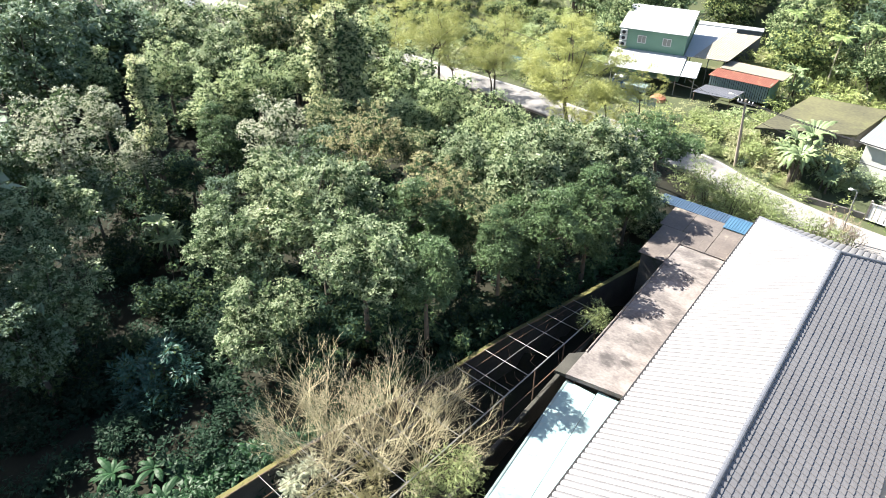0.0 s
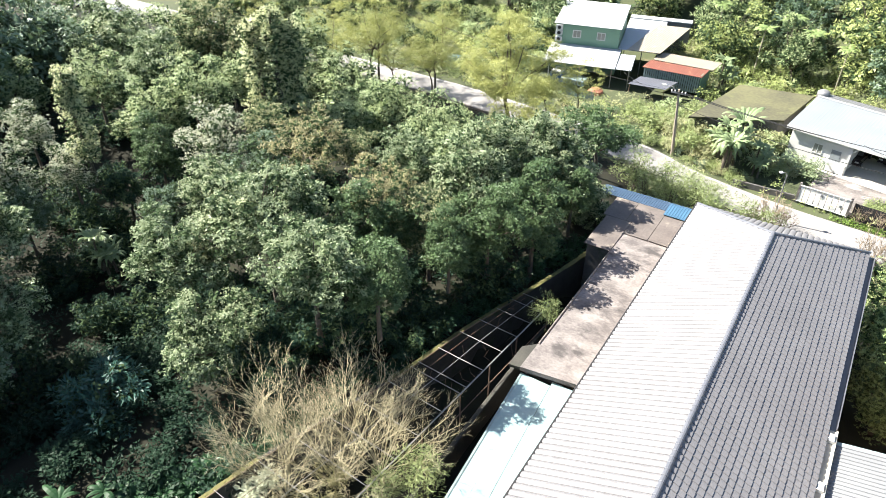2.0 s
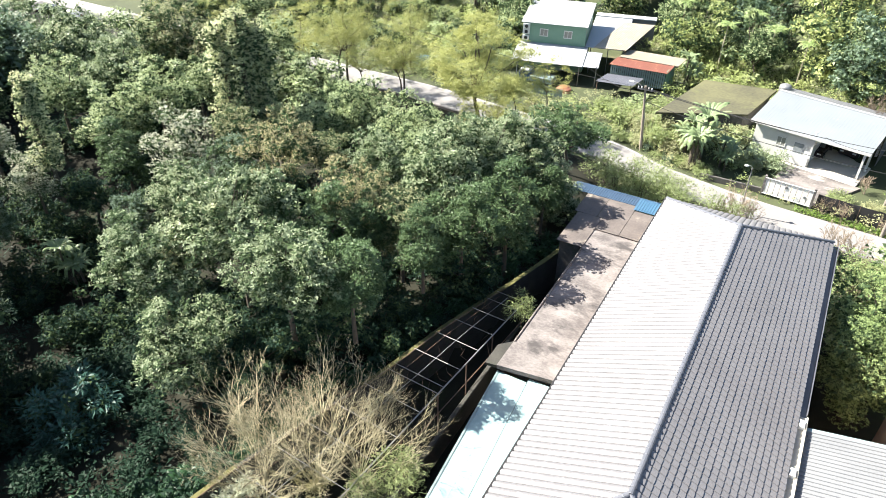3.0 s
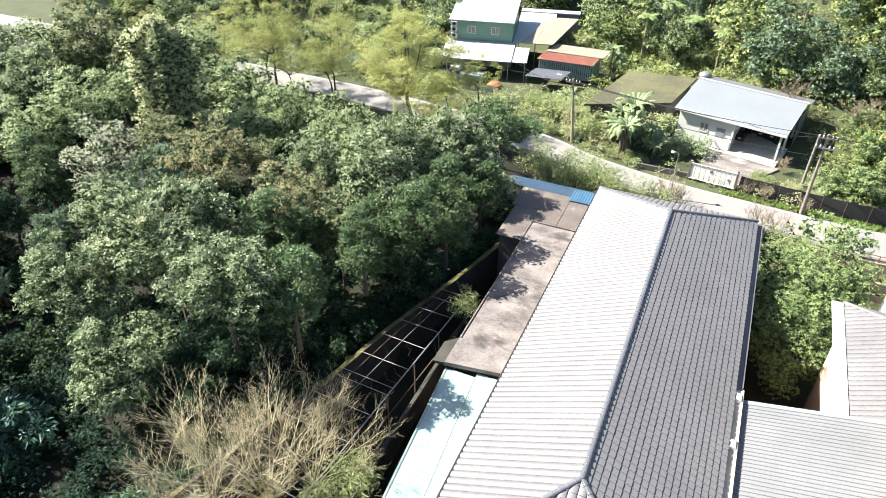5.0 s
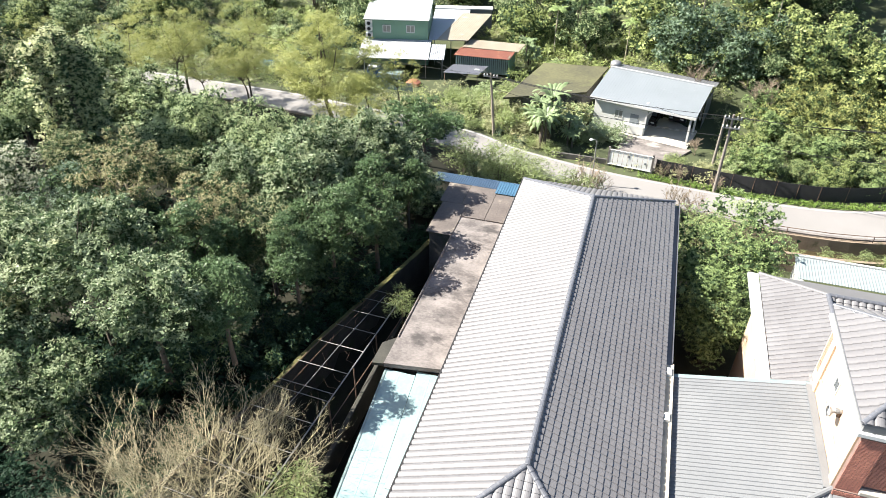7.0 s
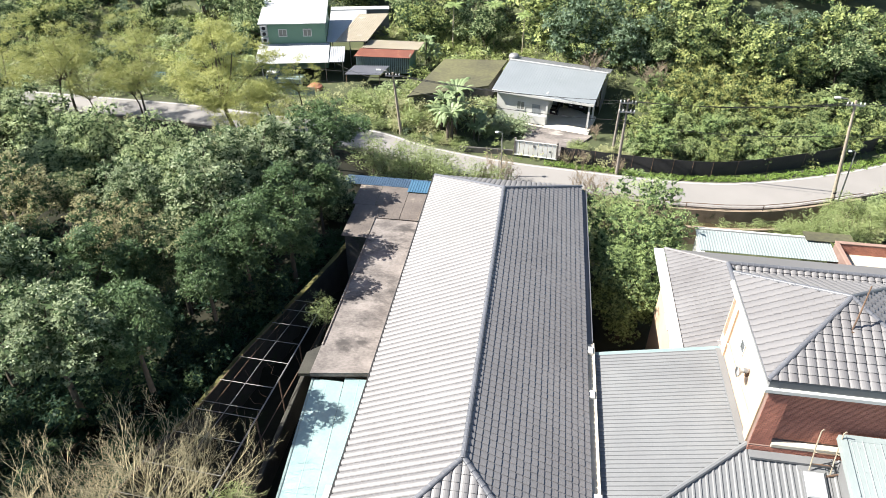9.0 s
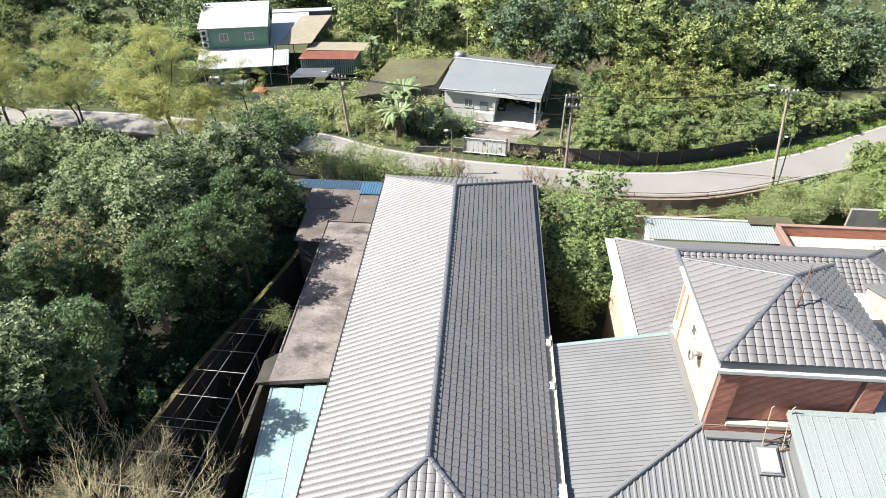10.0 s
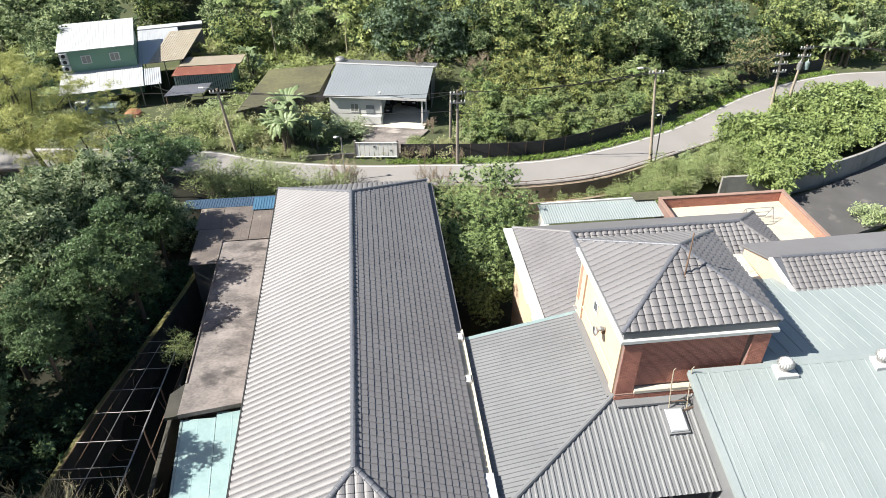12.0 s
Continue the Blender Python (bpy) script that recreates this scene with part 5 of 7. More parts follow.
KIND = {"D": BROAD[0], "E": BROAD[2], "M": BROAD[1], "N": BROAD[3], "V": VINE, "O": OLIVE_TREE, "R": DRYISH, "P": PALE, "C": COLUMN, "F": FEATHER, "G": BIG_FEATHER, "B": BLUEISH, "A": AIRY, "K": FLANK_SHADE, "d": FAR_BROAD[0], "s": SHADE_TREE, "u": UNDER_TREE, "m": FAR_BROAD[1]}


def wood(rows, group=WOOD, seed=1):
    """Rows of kind, x, y, height of the crown's centre, crown radius."""
    rng = random.Random(seed)
    for kind, x, y, zc, r in rows:
        ref = REF.get(kind, (4.2, 5.2))
        plant(KIND[kind], x, y, zc - ref[1] * r / ref[0], r / ref[0], rng.uniform(0, 360), group=group)


# unseen tall trees added beyond the view to shade the gully
wood([("s", -50.5, 6.0, 15, 7.0), ("s", -48, -3, 15, 7.0), ("s", -50, -12, 14, 7.0), ("s", -44, -6, 9, 5), ("s", -40, -9, 9, 5), ("s", -62, 3, 13, 7), ("s", -47, 1.5, 12, 5.5),
      ("s", -54, 0, 17, 7), ("s", -57, 4, 17, 6), ("s", -38, -14, 12, 6), ("s", -31, -7, 12, 5.5), ("s", -25, -11, 10, 5), ("s", -34, -2, 15, 4.0)], seed=12)
# lower dark trees between them, their dark leaf colour standing in for shade
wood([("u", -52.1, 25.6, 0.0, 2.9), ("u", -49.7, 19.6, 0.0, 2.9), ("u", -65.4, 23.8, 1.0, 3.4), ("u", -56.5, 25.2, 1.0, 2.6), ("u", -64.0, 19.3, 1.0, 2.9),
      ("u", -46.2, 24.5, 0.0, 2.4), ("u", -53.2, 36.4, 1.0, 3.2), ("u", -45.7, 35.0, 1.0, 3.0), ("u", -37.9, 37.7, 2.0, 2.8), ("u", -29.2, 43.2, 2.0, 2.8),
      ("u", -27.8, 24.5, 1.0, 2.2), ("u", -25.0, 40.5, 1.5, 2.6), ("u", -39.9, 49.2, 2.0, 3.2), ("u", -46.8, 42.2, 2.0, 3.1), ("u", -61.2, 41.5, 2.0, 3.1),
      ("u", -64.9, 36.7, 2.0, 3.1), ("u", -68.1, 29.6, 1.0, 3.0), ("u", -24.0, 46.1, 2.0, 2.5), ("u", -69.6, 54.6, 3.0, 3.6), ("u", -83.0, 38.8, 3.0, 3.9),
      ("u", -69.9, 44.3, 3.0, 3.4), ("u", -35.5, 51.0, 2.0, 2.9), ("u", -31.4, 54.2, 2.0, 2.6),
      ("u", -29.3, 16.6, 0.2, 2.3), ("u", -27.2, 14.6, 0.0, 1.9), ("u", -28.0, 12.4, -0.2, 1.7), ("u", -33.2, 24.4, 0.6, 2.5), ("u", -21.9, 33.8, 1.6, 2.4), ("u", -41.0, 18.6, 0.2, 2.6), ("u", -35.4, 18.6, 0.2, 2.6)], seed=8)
# crowns of the wood: by the mossy wall, over the gully, and draped with vines further off
wood([("D", -75.1, 27.4, 9.0, 6.1), ("C", -51.1, 25.5, 10.5, 1.9), ("P", -54.8, 19.3, 9.0, 3.5), ("P", -57.8, 24.6, 8.5, 1.9), ("P", -51.7, 24.0, 7.0, 1.8),
      ("V", -64.3, 35.1, 8.0, 3.4), ("d", -79.3, 41.2, 7.0, 4.1), ("m", -66.0, 42.8, 7.0, 3.3), ("V", -54.5, 38.9, 8.0, 3.6), ("O", -67.5, 51.9, 8.0, 4.1),
      ("C", -45.1, 41.6, 10.5, 2.6), ("C", -46.8, 41.0, 9.4, 2.6), ("C", -44.0, 42.9, 9.6, 2.5), ("V", -53.6, 54.7, 9.0, 2.7), ("O", -62.4, 53.1, 7.0, 3.4), ("P", -43.8, 32.6, 8.0, 2.7), ("O", -41.0, 36.2, 8.0, 2.3),
      ("R", -33.6, 33.2, 9.5, 2.9), ("M", -32.3, 19.8, 8.0, 3.0), ("M", -29.2, 23.9, 10.0, 3.3), ("M", -22.5, 21.1, 10.6, 2.9), ("N", -27.6, 17.4, 6.0, 2.8),
      ("R", -25.3, 30.8, 9.5, 2.5), ("O", -21.5, 31.2, 8.5, 2.5), ("V", -38.0, 48.6, 7.0, 3.3), ("V", -31.3, 46.6, 7.0, 3.1), ("M", -22.2, 37.9, 9.0, 3.4),
      ("M", -20.2, 42.8, 8.5, 3.3), ("A", -18.5, 54.2, 6.4, 3.1), ("K", -16.1, 36.5, 8.2, 2.8), ("K", -17.7, 32.8, 8.8, 2.4), ("K", -19.2, 22.7, 10.2, 2.3),
      ("K", -18.4, 29.0, 9.0, 1.9), ("M", -43.3, 12.2, 9.0, 3.1), ("N", -38.7, 10.3, 8.0, 2.9), ("D", -37.5, 7.7, 6.0, 3.0), ("B", -31.7, 11.9, 2.7, 2.6),
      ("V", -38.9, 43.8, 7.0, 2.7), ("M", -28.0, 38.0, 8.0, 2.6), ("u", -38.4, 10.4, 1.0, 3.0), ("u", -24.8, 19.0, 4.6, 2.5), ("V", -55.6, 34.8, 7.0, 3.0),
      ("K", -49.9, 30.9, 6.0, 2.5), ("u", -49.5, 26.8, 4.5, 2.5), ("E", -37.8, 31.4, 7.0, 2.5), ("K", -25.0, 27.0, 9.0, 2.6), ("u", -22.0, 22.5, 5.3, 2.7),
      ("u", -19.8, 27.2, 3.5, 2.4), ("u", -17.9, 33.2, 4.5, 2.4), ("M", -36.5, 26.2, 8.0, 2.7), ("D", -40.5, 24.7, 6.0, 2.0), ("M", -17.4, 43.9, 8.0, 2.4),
      ("K", -16.0, 43.0, 6.5, 2.0), ("O", -32.0, 37.0, 8.0, 1.9), ("V", -49.2, 53.8, 6.0, 3.3), ("V", -44.3, 41.8, 6.5, 2.6), ("O", -26.4, 50.0, 5.2, 2.4),
      ("M", -23.5, 52.0, 4.8, 2.2), ("D", -50.7, 18.8, 5.0, 2.2),
      ("D", -56.1, 15.8, 7.0, 3.6), ("d", -84.5, 35.8, 7.0, 4.7), ("m", -82.7, 50.0, 6.0, 3.7), ("V", -57.4, 46.3, 6.0, 2.7), ("K", -23.4, 29.4, 8.0, 2.3),
      ("V", -52.5, 53.6, 5.0, 3.2), ("V", -27.3, 43.4, 7.0, 2.4), ("V", -73.0, 30.3, 6.5, 3.6)], seed=5)
wood([("V", -79, 41.7, 4.6, 5.0), ("m", -77.4, 47.4, 4.4, 4.6), ("P", -88.2, 45.0, 4.2, 4.8), ("V", -86, 52, 3.4, 4.4), ("P", -79, 54, 3.2, 4.0), ("m", -94, 50, 4, 4.6), ("d", -84.8, 31.6, 9.0, 8.6),
      ("d", -84.3, 38.0, 7.0, 6.6), ("V", -70.0, 50.6, 6.4, 5.0), ("V", -56, 51, 5.3, 4.4), ("V", -47, 53, 4.6, 4.2), ("O", -40, 54.2, 2.6, 2.9), ("V", -33, 53.4, 2.8, 2.8), ("O", -27.4, 51.6, 3.4, 2.8),
      ("M", -24.0, 52.0, 3.4, 2.6), ("M", -16.6, 47.0, 3.2, 2.6)], seed=6)
wood([("G", -31.2, 61.2, 7.0, 6.2), ("F", -27.4, 62.4, 5.6, 3.0), ("F", -29.4, 59.4, 3.4, 3.3), ("F", -24.6, 64.2, 6.0, 2.4), ("F", -52.0, 65.0, 7.0, 5.4), ("F", -42.2, 63.2, 6.4, 3.4),
      ("F", -26.8, 58.6, 3.4, 2.3), ("F", -47.5, 72.8, 6.4, 3.4), ("F", -57.8, 61.6, 5.5, 4.0), ("F", -61, 64, 4.0, 3.0), ("F", -66, 58.5, 5.0, 4.2), ("F", -75, 57, 5.0, 4.4),
      ("F", -54.1, 59.0, 6.0, 3.9), ("F", -51.4, 62.8, 7.0, 4.2), ("F", -47.0, 61.6, 5.0, 2.9), ("F", -42.5, 63.0, 5.6, 3.5), ("F", -53.2, 55.4, 4.5, 2.8), ("F", -24.9, 57.8, 3.6, 2.7), ("F", -32.9, 63.5, 8.0, 3.3)],
     "feathery trees by the lane", 7)
# the tree between hall and wing
YARD_TREE = tree(21, 3.0, 4.2, 70, 42000, 0.1, LEAF_YARD, "dense small-leaved green tree between the hall and the wing", low=0.9, spread=0.3, squash=0.9, dense=0.8, up=0.4, shell=0.92)
plant(YARD_TREE, 8.4, 43.4, -0.4, 1.2)
plant(YARD_TREE, 7.6, 38.9, -0.6, 0.85, 120)
# hillside
HILL = [tree(31, 4.0, 4.4, 50, 5200, 0.29, LEAF_SLOPE, "green tree on the hillside above the lane", low=0.9),
        tree(32, 4.0, 4.6, 50, 5200, 0.3, LEAF_DARK, "dark tree on the hillside above the lane", low=0.9, shape=1.2),
        tree(33, 4.0, 4.4, 50, 5200, 0.29, LEAF_FRESH, "light green tree on the hillside above the lane", low=0.9, slim=0.35)]
hill_rng = random.Random(77)


def kept_clear(x, y):
    """True where houses and yards stand."""
    return (-37 < x < -22 and 74.5 < y < 94) or (-25 < x < -15.5 and 76.5 < y < 87) or (-14 < x < -3.5 and 69.5 < y < 83) or (-5.8 < x < 8.5 and 63.5 < y < 79.5)


for i in range(22):
    for j in range(6):
        gx, gy = -118 + i * 10.0 + hill_rng.uniform(-3, 3), 84 + j * 8.5 + hill_rng.uniform(-2.5, 2.5)
        gy += max(0, -gx - 10) * 0.16
        if not kept_clear(gx, gy - 3) and gy < 114 and gy > along(ROAD_FAR, gx) + (27 if 6 < gx < 60 else 15 if gx < 42 else 9) and not (-60 < gx < -44 and gy < 96):
            plant(HILL[hill_rng.choice((0, 0, 2, 0, 1, 2))], gx, gy, None, hill_rng.uniform(0.9, 1.45), hill_rng.uniform(0, 360), group="trees on the hillside")
for i in range(22):
    plant(HILL[i % 3], hill_rng.uniform(-108, -66), hill_rng.uniform(75, 90), None, hill_rng.uniform(0.6, 0.95), hill_rng.uniform(0, 360), group="trees on the hillside")
for i in range(14):
    gx = hill_rng.uniform(60, 92)
    plant(HILL[(0, 2)[i % 2]], gx, along(ROAD_FAR, gx) + 9 + 9 * hill_rng.random(), None, hill_rng.uniform(0.7, 1.2), hill_rng.uniform(0, 360), group="trees on the hillside")
for i in range(20):
    gx, gy = hill_rng.uniform(-68, -38), hill_rng.uniform(77, 97)
    if not kept_clear(gx, gy):
        plant(HILL[i % 3], gx, gy, None, hill_rng.uniform(0.35, 0.6), hill_rng.uniform(0, 360), group="trees on the hillside")
BUSH = [bush(41, 1.6, 2100, 0.16, LEAF_OLIVE, "olive-green leafy garden shrub"), bush(42, 1.6, 2100, 0.16, LEAF_FRESH, "round green leafy garden shrub"),
        bush(43, 1.6, 2100, 0.16, LEAF_MID, "grey-green leafy garden shrub"), bush(44, 1.6, 1800, 0.28, LEAF_WEED, "coarse weedy yellow-green shrub", slim=0.28, squash=0.6),
        bush(53, 1.6, 2100, 0.16, LEAF_DARK, "dark green leafy garden shrub")]
BIG_BUSH = [tree(61, 2.0, 1.9, 36, 4200, 0.17, LEAF_YARD, "large rounded light green shrub behind the fence", low=0.6, trunk=0.06, root=0.6, name="shrub"),
            tree(62, 2.0, 1.9, 36, 4200, 0.17, LEAF_WEED, "large rounded dark green shrub behind the fence", low=0.6, trunk=0.06, root=0.6, name="shrub"),
            tree(63, 2.0, 1.9, 36, 4200, 0.17, LEAF_SLOPE, "large rounded green shrub behind the fence", low=0.6, trunk=0.06, root=0.6, name="shrub"),
            tree(64, 2.0, 2.0, 36, 4200, 0.2, LEAF_LIGHT, "tall yellow-green ferny growth on the slope", low=0.6, trunk=0.06, root=0.6, slim=0.25, shape=1.2, name="shrub"),
            tree(65, 2.0, 2.0, 36, 4200, 0.17, LEAF_DRY, "dry browning shrub at the bend of the lane", low=0.6, trunk=0.06, root=0.6, slim=0.3, name="shrub")]
BIG_ROWS = [(0, 12.9, 64.8, 1.6), (1, 15.7, 69.3, 1.5), (0, 18.0, 67.8, 1.7), (2, 19.9, 65.5, 1.3), (1, 21.8, 65.9, 1.7), (2, 24.0, 65.4, 1.2), (1, 26.9, 69.6, 1.6),
         (0, 29.4, 68.0, 1.5), (1, 35.6, 73.4, 2.0), (1, 38.7, 72.0, 1.7), (2, 16.6, 71.4, 1.6), (1, 21.1, 71.6, 1.7), (2, 31.9, 68.6, 1.4), (2, 12.0, 69.7, 1.5),
         (0, 11.0, 65.4, 1.2), (1, 16.0, 64.4, 1.2), (2, 18.3, 63.7, 1.1), (0, 22.7, 64.1, 1.1), (1, 27.2, 66.2, 1.2), (2, 36.2, 70.8, 1.2), (0, 41.8, 74.0, 1.2),
         (2, 32.9, 72.3, 1.5), (1, 30.3, 72.6, 1.5), (0, 14.1, 72.8, 1.6), (2, 25.6, 73.1, 1.5), (3, 17.6, 76.9, 2.0), (3, 15.1, 74.9, 1.9), (3, 19.9, 75.0, 1.9),
         (3, 23.6, 76.2, 2.0), (3, 26.7, 77.3, 1.9), (3, 21.1, 77.7, 2.0), (3, 27.6, 75.3, 1.8), (0, 13.2, 76.0, 1.7), (3, 24.7, 74.8, 1.6), (3, 17.2, 79.1, 1.9),
         (1, 44.3, 75.4, 1.3), (4, 48.1, 77.9, 2.6), (1, 30.9, 76.6, 1.8), (1, 34.3, 78.1, 1.8), (3, 18.3, 73.9, 1.5), (3, 23.6, 79.2, 1.8)]
for k, gx, gy, r in BIG_ROWS:
    plant(BIG_BUSH[k], gx, gy, ground_z(gx, gy) - 0.1, r / 1.7, hill_rng.uniform(0, 360), group="large shrubs behind the fence")
TALL_ROWS = [(1, 10.2, 81.7, 3.1), (0, 18.7, 81.7, 3.3), (0, 24.2, 80.8, 3.3), (2, 34.8, 83.1, 3.9), (0, 30.5, 82.1, 2.4), (2, 41.3, 83.8, 3.2), (1, 46.6, 86.0, 3.8),
         (0, 53.2, 85.7, 3.8), (0, 59.4, 86.4, 2.9), (0, 63.9, 87.5, 3.4), (2, 69.0, 85.1, 3.4), (1, 28.4, 84.9, 3.0), (2, 14.6, 80.7, 2.5), (0, 13.6, 83.6, 3.2),
         (0, 40.0, 87.4, 3.5), (1, 49.2, 83.6, 2.7), (0, 22.4, 84.8, 3.1), (1, 46.0, 90.1, 3.6), (0, 32.5, 86.3, 3.2), (2, 4.0, 86.1, 3.1), (0, 6.5, 82.2, 2.5)]
for k, gx, gy, r in TALL_ROWS:
    plant(HILL[k], gx, gy, ground_z(gx, gy) - 0.5, r / 3.3, hill_rng.uniform(0, 360), group="trees on the hillside")
for i in range(20):
    gx = -80 + 74 * hill_rng.random()
    gy = along(ROAD_FAR, gx) + 2.0 + 26 * hill_rng.random()
    if not kept_clear(gx, gy):
        plant(BUSH[hill_rng.choice((0, 0, 1, 3, 1))], gx, gy, None, hill_rng.uniform(0.8, 1.5), hill_rng.uniform(0, 360), group="shrubs in the garden beyond the lane")


def growth(name, spots, count, size, mat, label, slim=0.4, per=9):
    """One mass of low growth: spots of x, y, z, radius."""
    rng = np.random.default_rng(len(spots))
    c = np.array([(x, y, z + r * 0.25) for x, y, z, r in spots])
    r = np.array([q[3] for q in spots])
    tagged(part(name, leaf_mesh(name, leaves(rng, c, r, count, size, 0.5, slim, 0.7, per), mat), None), label, name.replace("_", " "), kind="stuff")


def low_spots(n, where, lo, hi, seed):
    rng, out = random.Random(seed), []
    while len(out) < n:
        x, y = where(rng)
        if not kept_clear(x, y):
            out.append((x, y, ground_z(x, y), rng.uniform(lo, hi)))
    return out


def in_garden(rng):
    x = rng.uniform(-85, 12)
    return x, along(ROAD_FAR, x) + 1.2 + 30 * rng.random()


def in_wood(rng):
    x, y = rng.uniform(-96, -17), rng.uniform(0, 60)
    return min(x, along(WALL_LINE, min(y, 44), 1) - 0.9), y


growth("garden_growth", low_spots(420, in_garden, 0.5, 1.3, 1), 75000, 0.24, LEAF_OLIVE, "tangle of olive-green weeds and vegetables in the garden")
growth("garden_growth", low_spots(300, in_garden, 0.5, 1.4, 2), 50000, 0.24, LEAF_SLOPE, "tangle of green weeds and low shrubs in the garden")
growth("garden_growth", low_spots(90, lambda rng: (rng.uniform(-58, -43), rng.uniform(78, 90)), 0.5, 1.2, 9), 22000, 0.24, LEAF_LIGHT, "bright yellow-green beds and weeds in the garden")


def lane_edge(rng):
    x = rng.uniform(-80, -34)
    return x, along(ROAD_FAR, x) + 0.9 + 7 * rng.random()


growth("garden_growth", low_spots(210, lane_edge, 0.4, 1.1, 8), 46000, 0.2, LEAF_WEED, "tangle of green weeds and beds along the lane")


def behind_houses(rng):
    return rng.uniform(-60, 14), rng.uniform(80, 102)


def far_bank(rng):
    x = rng.uniform(8, 84)
    return x, along(ROAD_FAR, x) + 2.2 + 24 * rng.random()


growth("hillside_growth", low_spots(340, behind_houses, 0.8, 1.9, 5), 60000, 0.36, LEAF_SLOPE, "tangle of green weeds and saplings on the slope behind the houses")
growth("hillside_growth", low_spots(170, far_bank, 0.4, 0.9, 6), 22000, 0.22, LEAF_LIGHT, "tangle of yellow-green climbers on the slope above the lane")
growth("hillside_growth", low_spots(260, far_bank, 0.4, 0.9, 7), 30000, 0.2, LEAF_YARD, "tangle of green climbers on the slope above the lane")
growth("undergrowth", low_spots(560, in_wood, 0.6, 1.5, 3), 60000, 0.33, LEAF_SHADE, "leafy undergrowth coloured dark for the shade of the forest floor")


# ---- houses beyond the lane ----
def frame_at(o, deg):
    """A local frame for a house: origin and turn."""
    return pose(o[0], o[1], o[2], 0, 0, deg)


def moved(b, m):
    b.v = [tuple(m @ Vector(p)) for p in b.v]
    return b


def window(parent, m, x0, x1, z0, z1, y=0.0):
    """A framed window on the front (-y) side of a wall at y."""
    w = part("window", moved(Build().box(x0, x1, y - 0.02, y - 0.004, z0, z1), m), PANE, parent, "white-framed window")
    t = 0.09
    for a, b, c, d in ((x0 - t, x0, z0 - t, z1 + t), (x1, x1 + t, z0 - t, z1 + t), (x0, x1, z1, z1 + t), (x0, x1, z0 - t, z0), ((x0 + x1) / 2 - 0.03, (x0 + x1) / 2 + 0.03, z0, z1)):
        part("frame", moved(Build().box(a, b, y - 0.06, y - 0.003, c, d), m), WHITE, w)


def carport_house():
    m = frame_at((-5.0, 71.2, 0.3), -13)
    h = thing("bungalow", (0, 72, 0.3), "white bungalow with a carport under a pale blue ribbed roof", "house")
    part("roof", moved(sheet(Build(), (0, 0, 3.3), (11.4, 0, 0), (0, 6.6, 1.15), 0.3, 0.011, 0.04, 0.7), m), LIGHT_BLUE, h, "pale blue ribbed sheet roof")
    part("back_slope", moved(sheet(Build(), (0.3, 6.62, 4.46), (11.4, 0, 0), (0, 1.9, -0.2), 0.3, 0.03, 0.04, 0.6), m), GREY_SHEET, h)
    part("ridge_flashing", moved(Build().box(0, 11.5, 6.45, 6.75, 4.46, 4.52), m), WHITE_SHEET, h)
    part("fascia", moved(Build().box(0, 11.4, -0.06, -0.01, 3.08, 3.34), m), WHITE, h)
    part("wall", moved(Build().box(0.5, 6.2, 0.5, 0.7, 0, 3.2), m), WHITE, h, "white front wall")
    part("wall", moved(Build().box(6.0, 6.2, 0.704, 6.4, 0, 3.5), m), WHITE, h, "white side wall")
    part("wall", moved(Build().box(0.5, 0.7, 0.704, 8.2, 0, 3.4), m), WHITE, h)
    part("wall", moved(Build().box(0.704, 5.996, 8.0, 8.2, 0, 3.9), m), WHITE, h, "shaded white back wall")
    part("lower_wall", moved(Build().box(4.0, 6.3, 0.1, 0.496, 0, 1.0, soft=0.03), m), WHITE, h)
    part("door", moved(Build().box(4.6, 5.5, 0.44, 0.49, 0.05, 2.1), m), LIGHT_BLUE, h, "pale blue door")
    window(h, m, 2.9, 3.7, 1.3, 2.2, 0.5)
    for x, y in ((6.3, 0.25), (10.9, 0.2), (10.9, 6.3), (10.9, 3.3)):
        part("post", moved(Build().box(x - 0.1, x + 0.1, y, y + 0.2, 0, 3.3 + y * 0.17), m), WHITE, h)
    part("brace", moved(Build().tube([(6.35, 0.3, 2.4), (7.2, 0.3, 3.25)], 0.05, 5), m), WHITE, h)
    part("floor_slab", moved(Build().box(6.2, 11.2, 0, 8.0, -0.4, 0.02), m), PALE_FLOOR, h, "pale concrete carport floor")
    part("step", moved(Build().box(4.0, 11.2, -0.9, -0.004, -0.4, 0.0, soft=0.02), m), PALE_FLOOR, h)
    part("shutter", moved(Build().box(11.3, 11.36, 5.0, 8.2, 0, 3.4), m), GREY_SHEET, h)
    t = thing("water_tank", (-3, 78.2, 4.7), "round stainless steel water tank on the roof", "water tank")
    part("tank", Build().tube([(-3.1, 78.6, 4.4), (-3.1, 78.6, 4.95), (-3.1, 78.6, 5.1), (-3.1, 78.6, 5.16)], [0.62, 0.62, 0.45, 0.15], 14), METAL, t, smooth=True)
    part("stand", Build().box(-3.7, -2.5, 78.0, 79.2, 4.2, 4.4), RUST, t)
    y = tagged(part("yard_paving", Build().slab([(-1.6, 63.2, 0.36), (3.2, 62.8, 0.36), (6.3, 68.0, 0.36), (-0.6, 69.6, 0.36)], 0.3), CONCRETE), "stained concrete forecourt behind the gate", "paving", kind="structure")
    g = thing("gate", (0.4, 62.9, 0), "white ribbed metal sliding gate", "gate")
    a, b = Vector((-1.75, 62.85, 0.05)), Vector((2.55, 62.35, 0.05))
    d = b - a
    n = 9
    for i in range(n):
        p, q = a + d * (i / n), a + d * ((i + 0.88) / n)
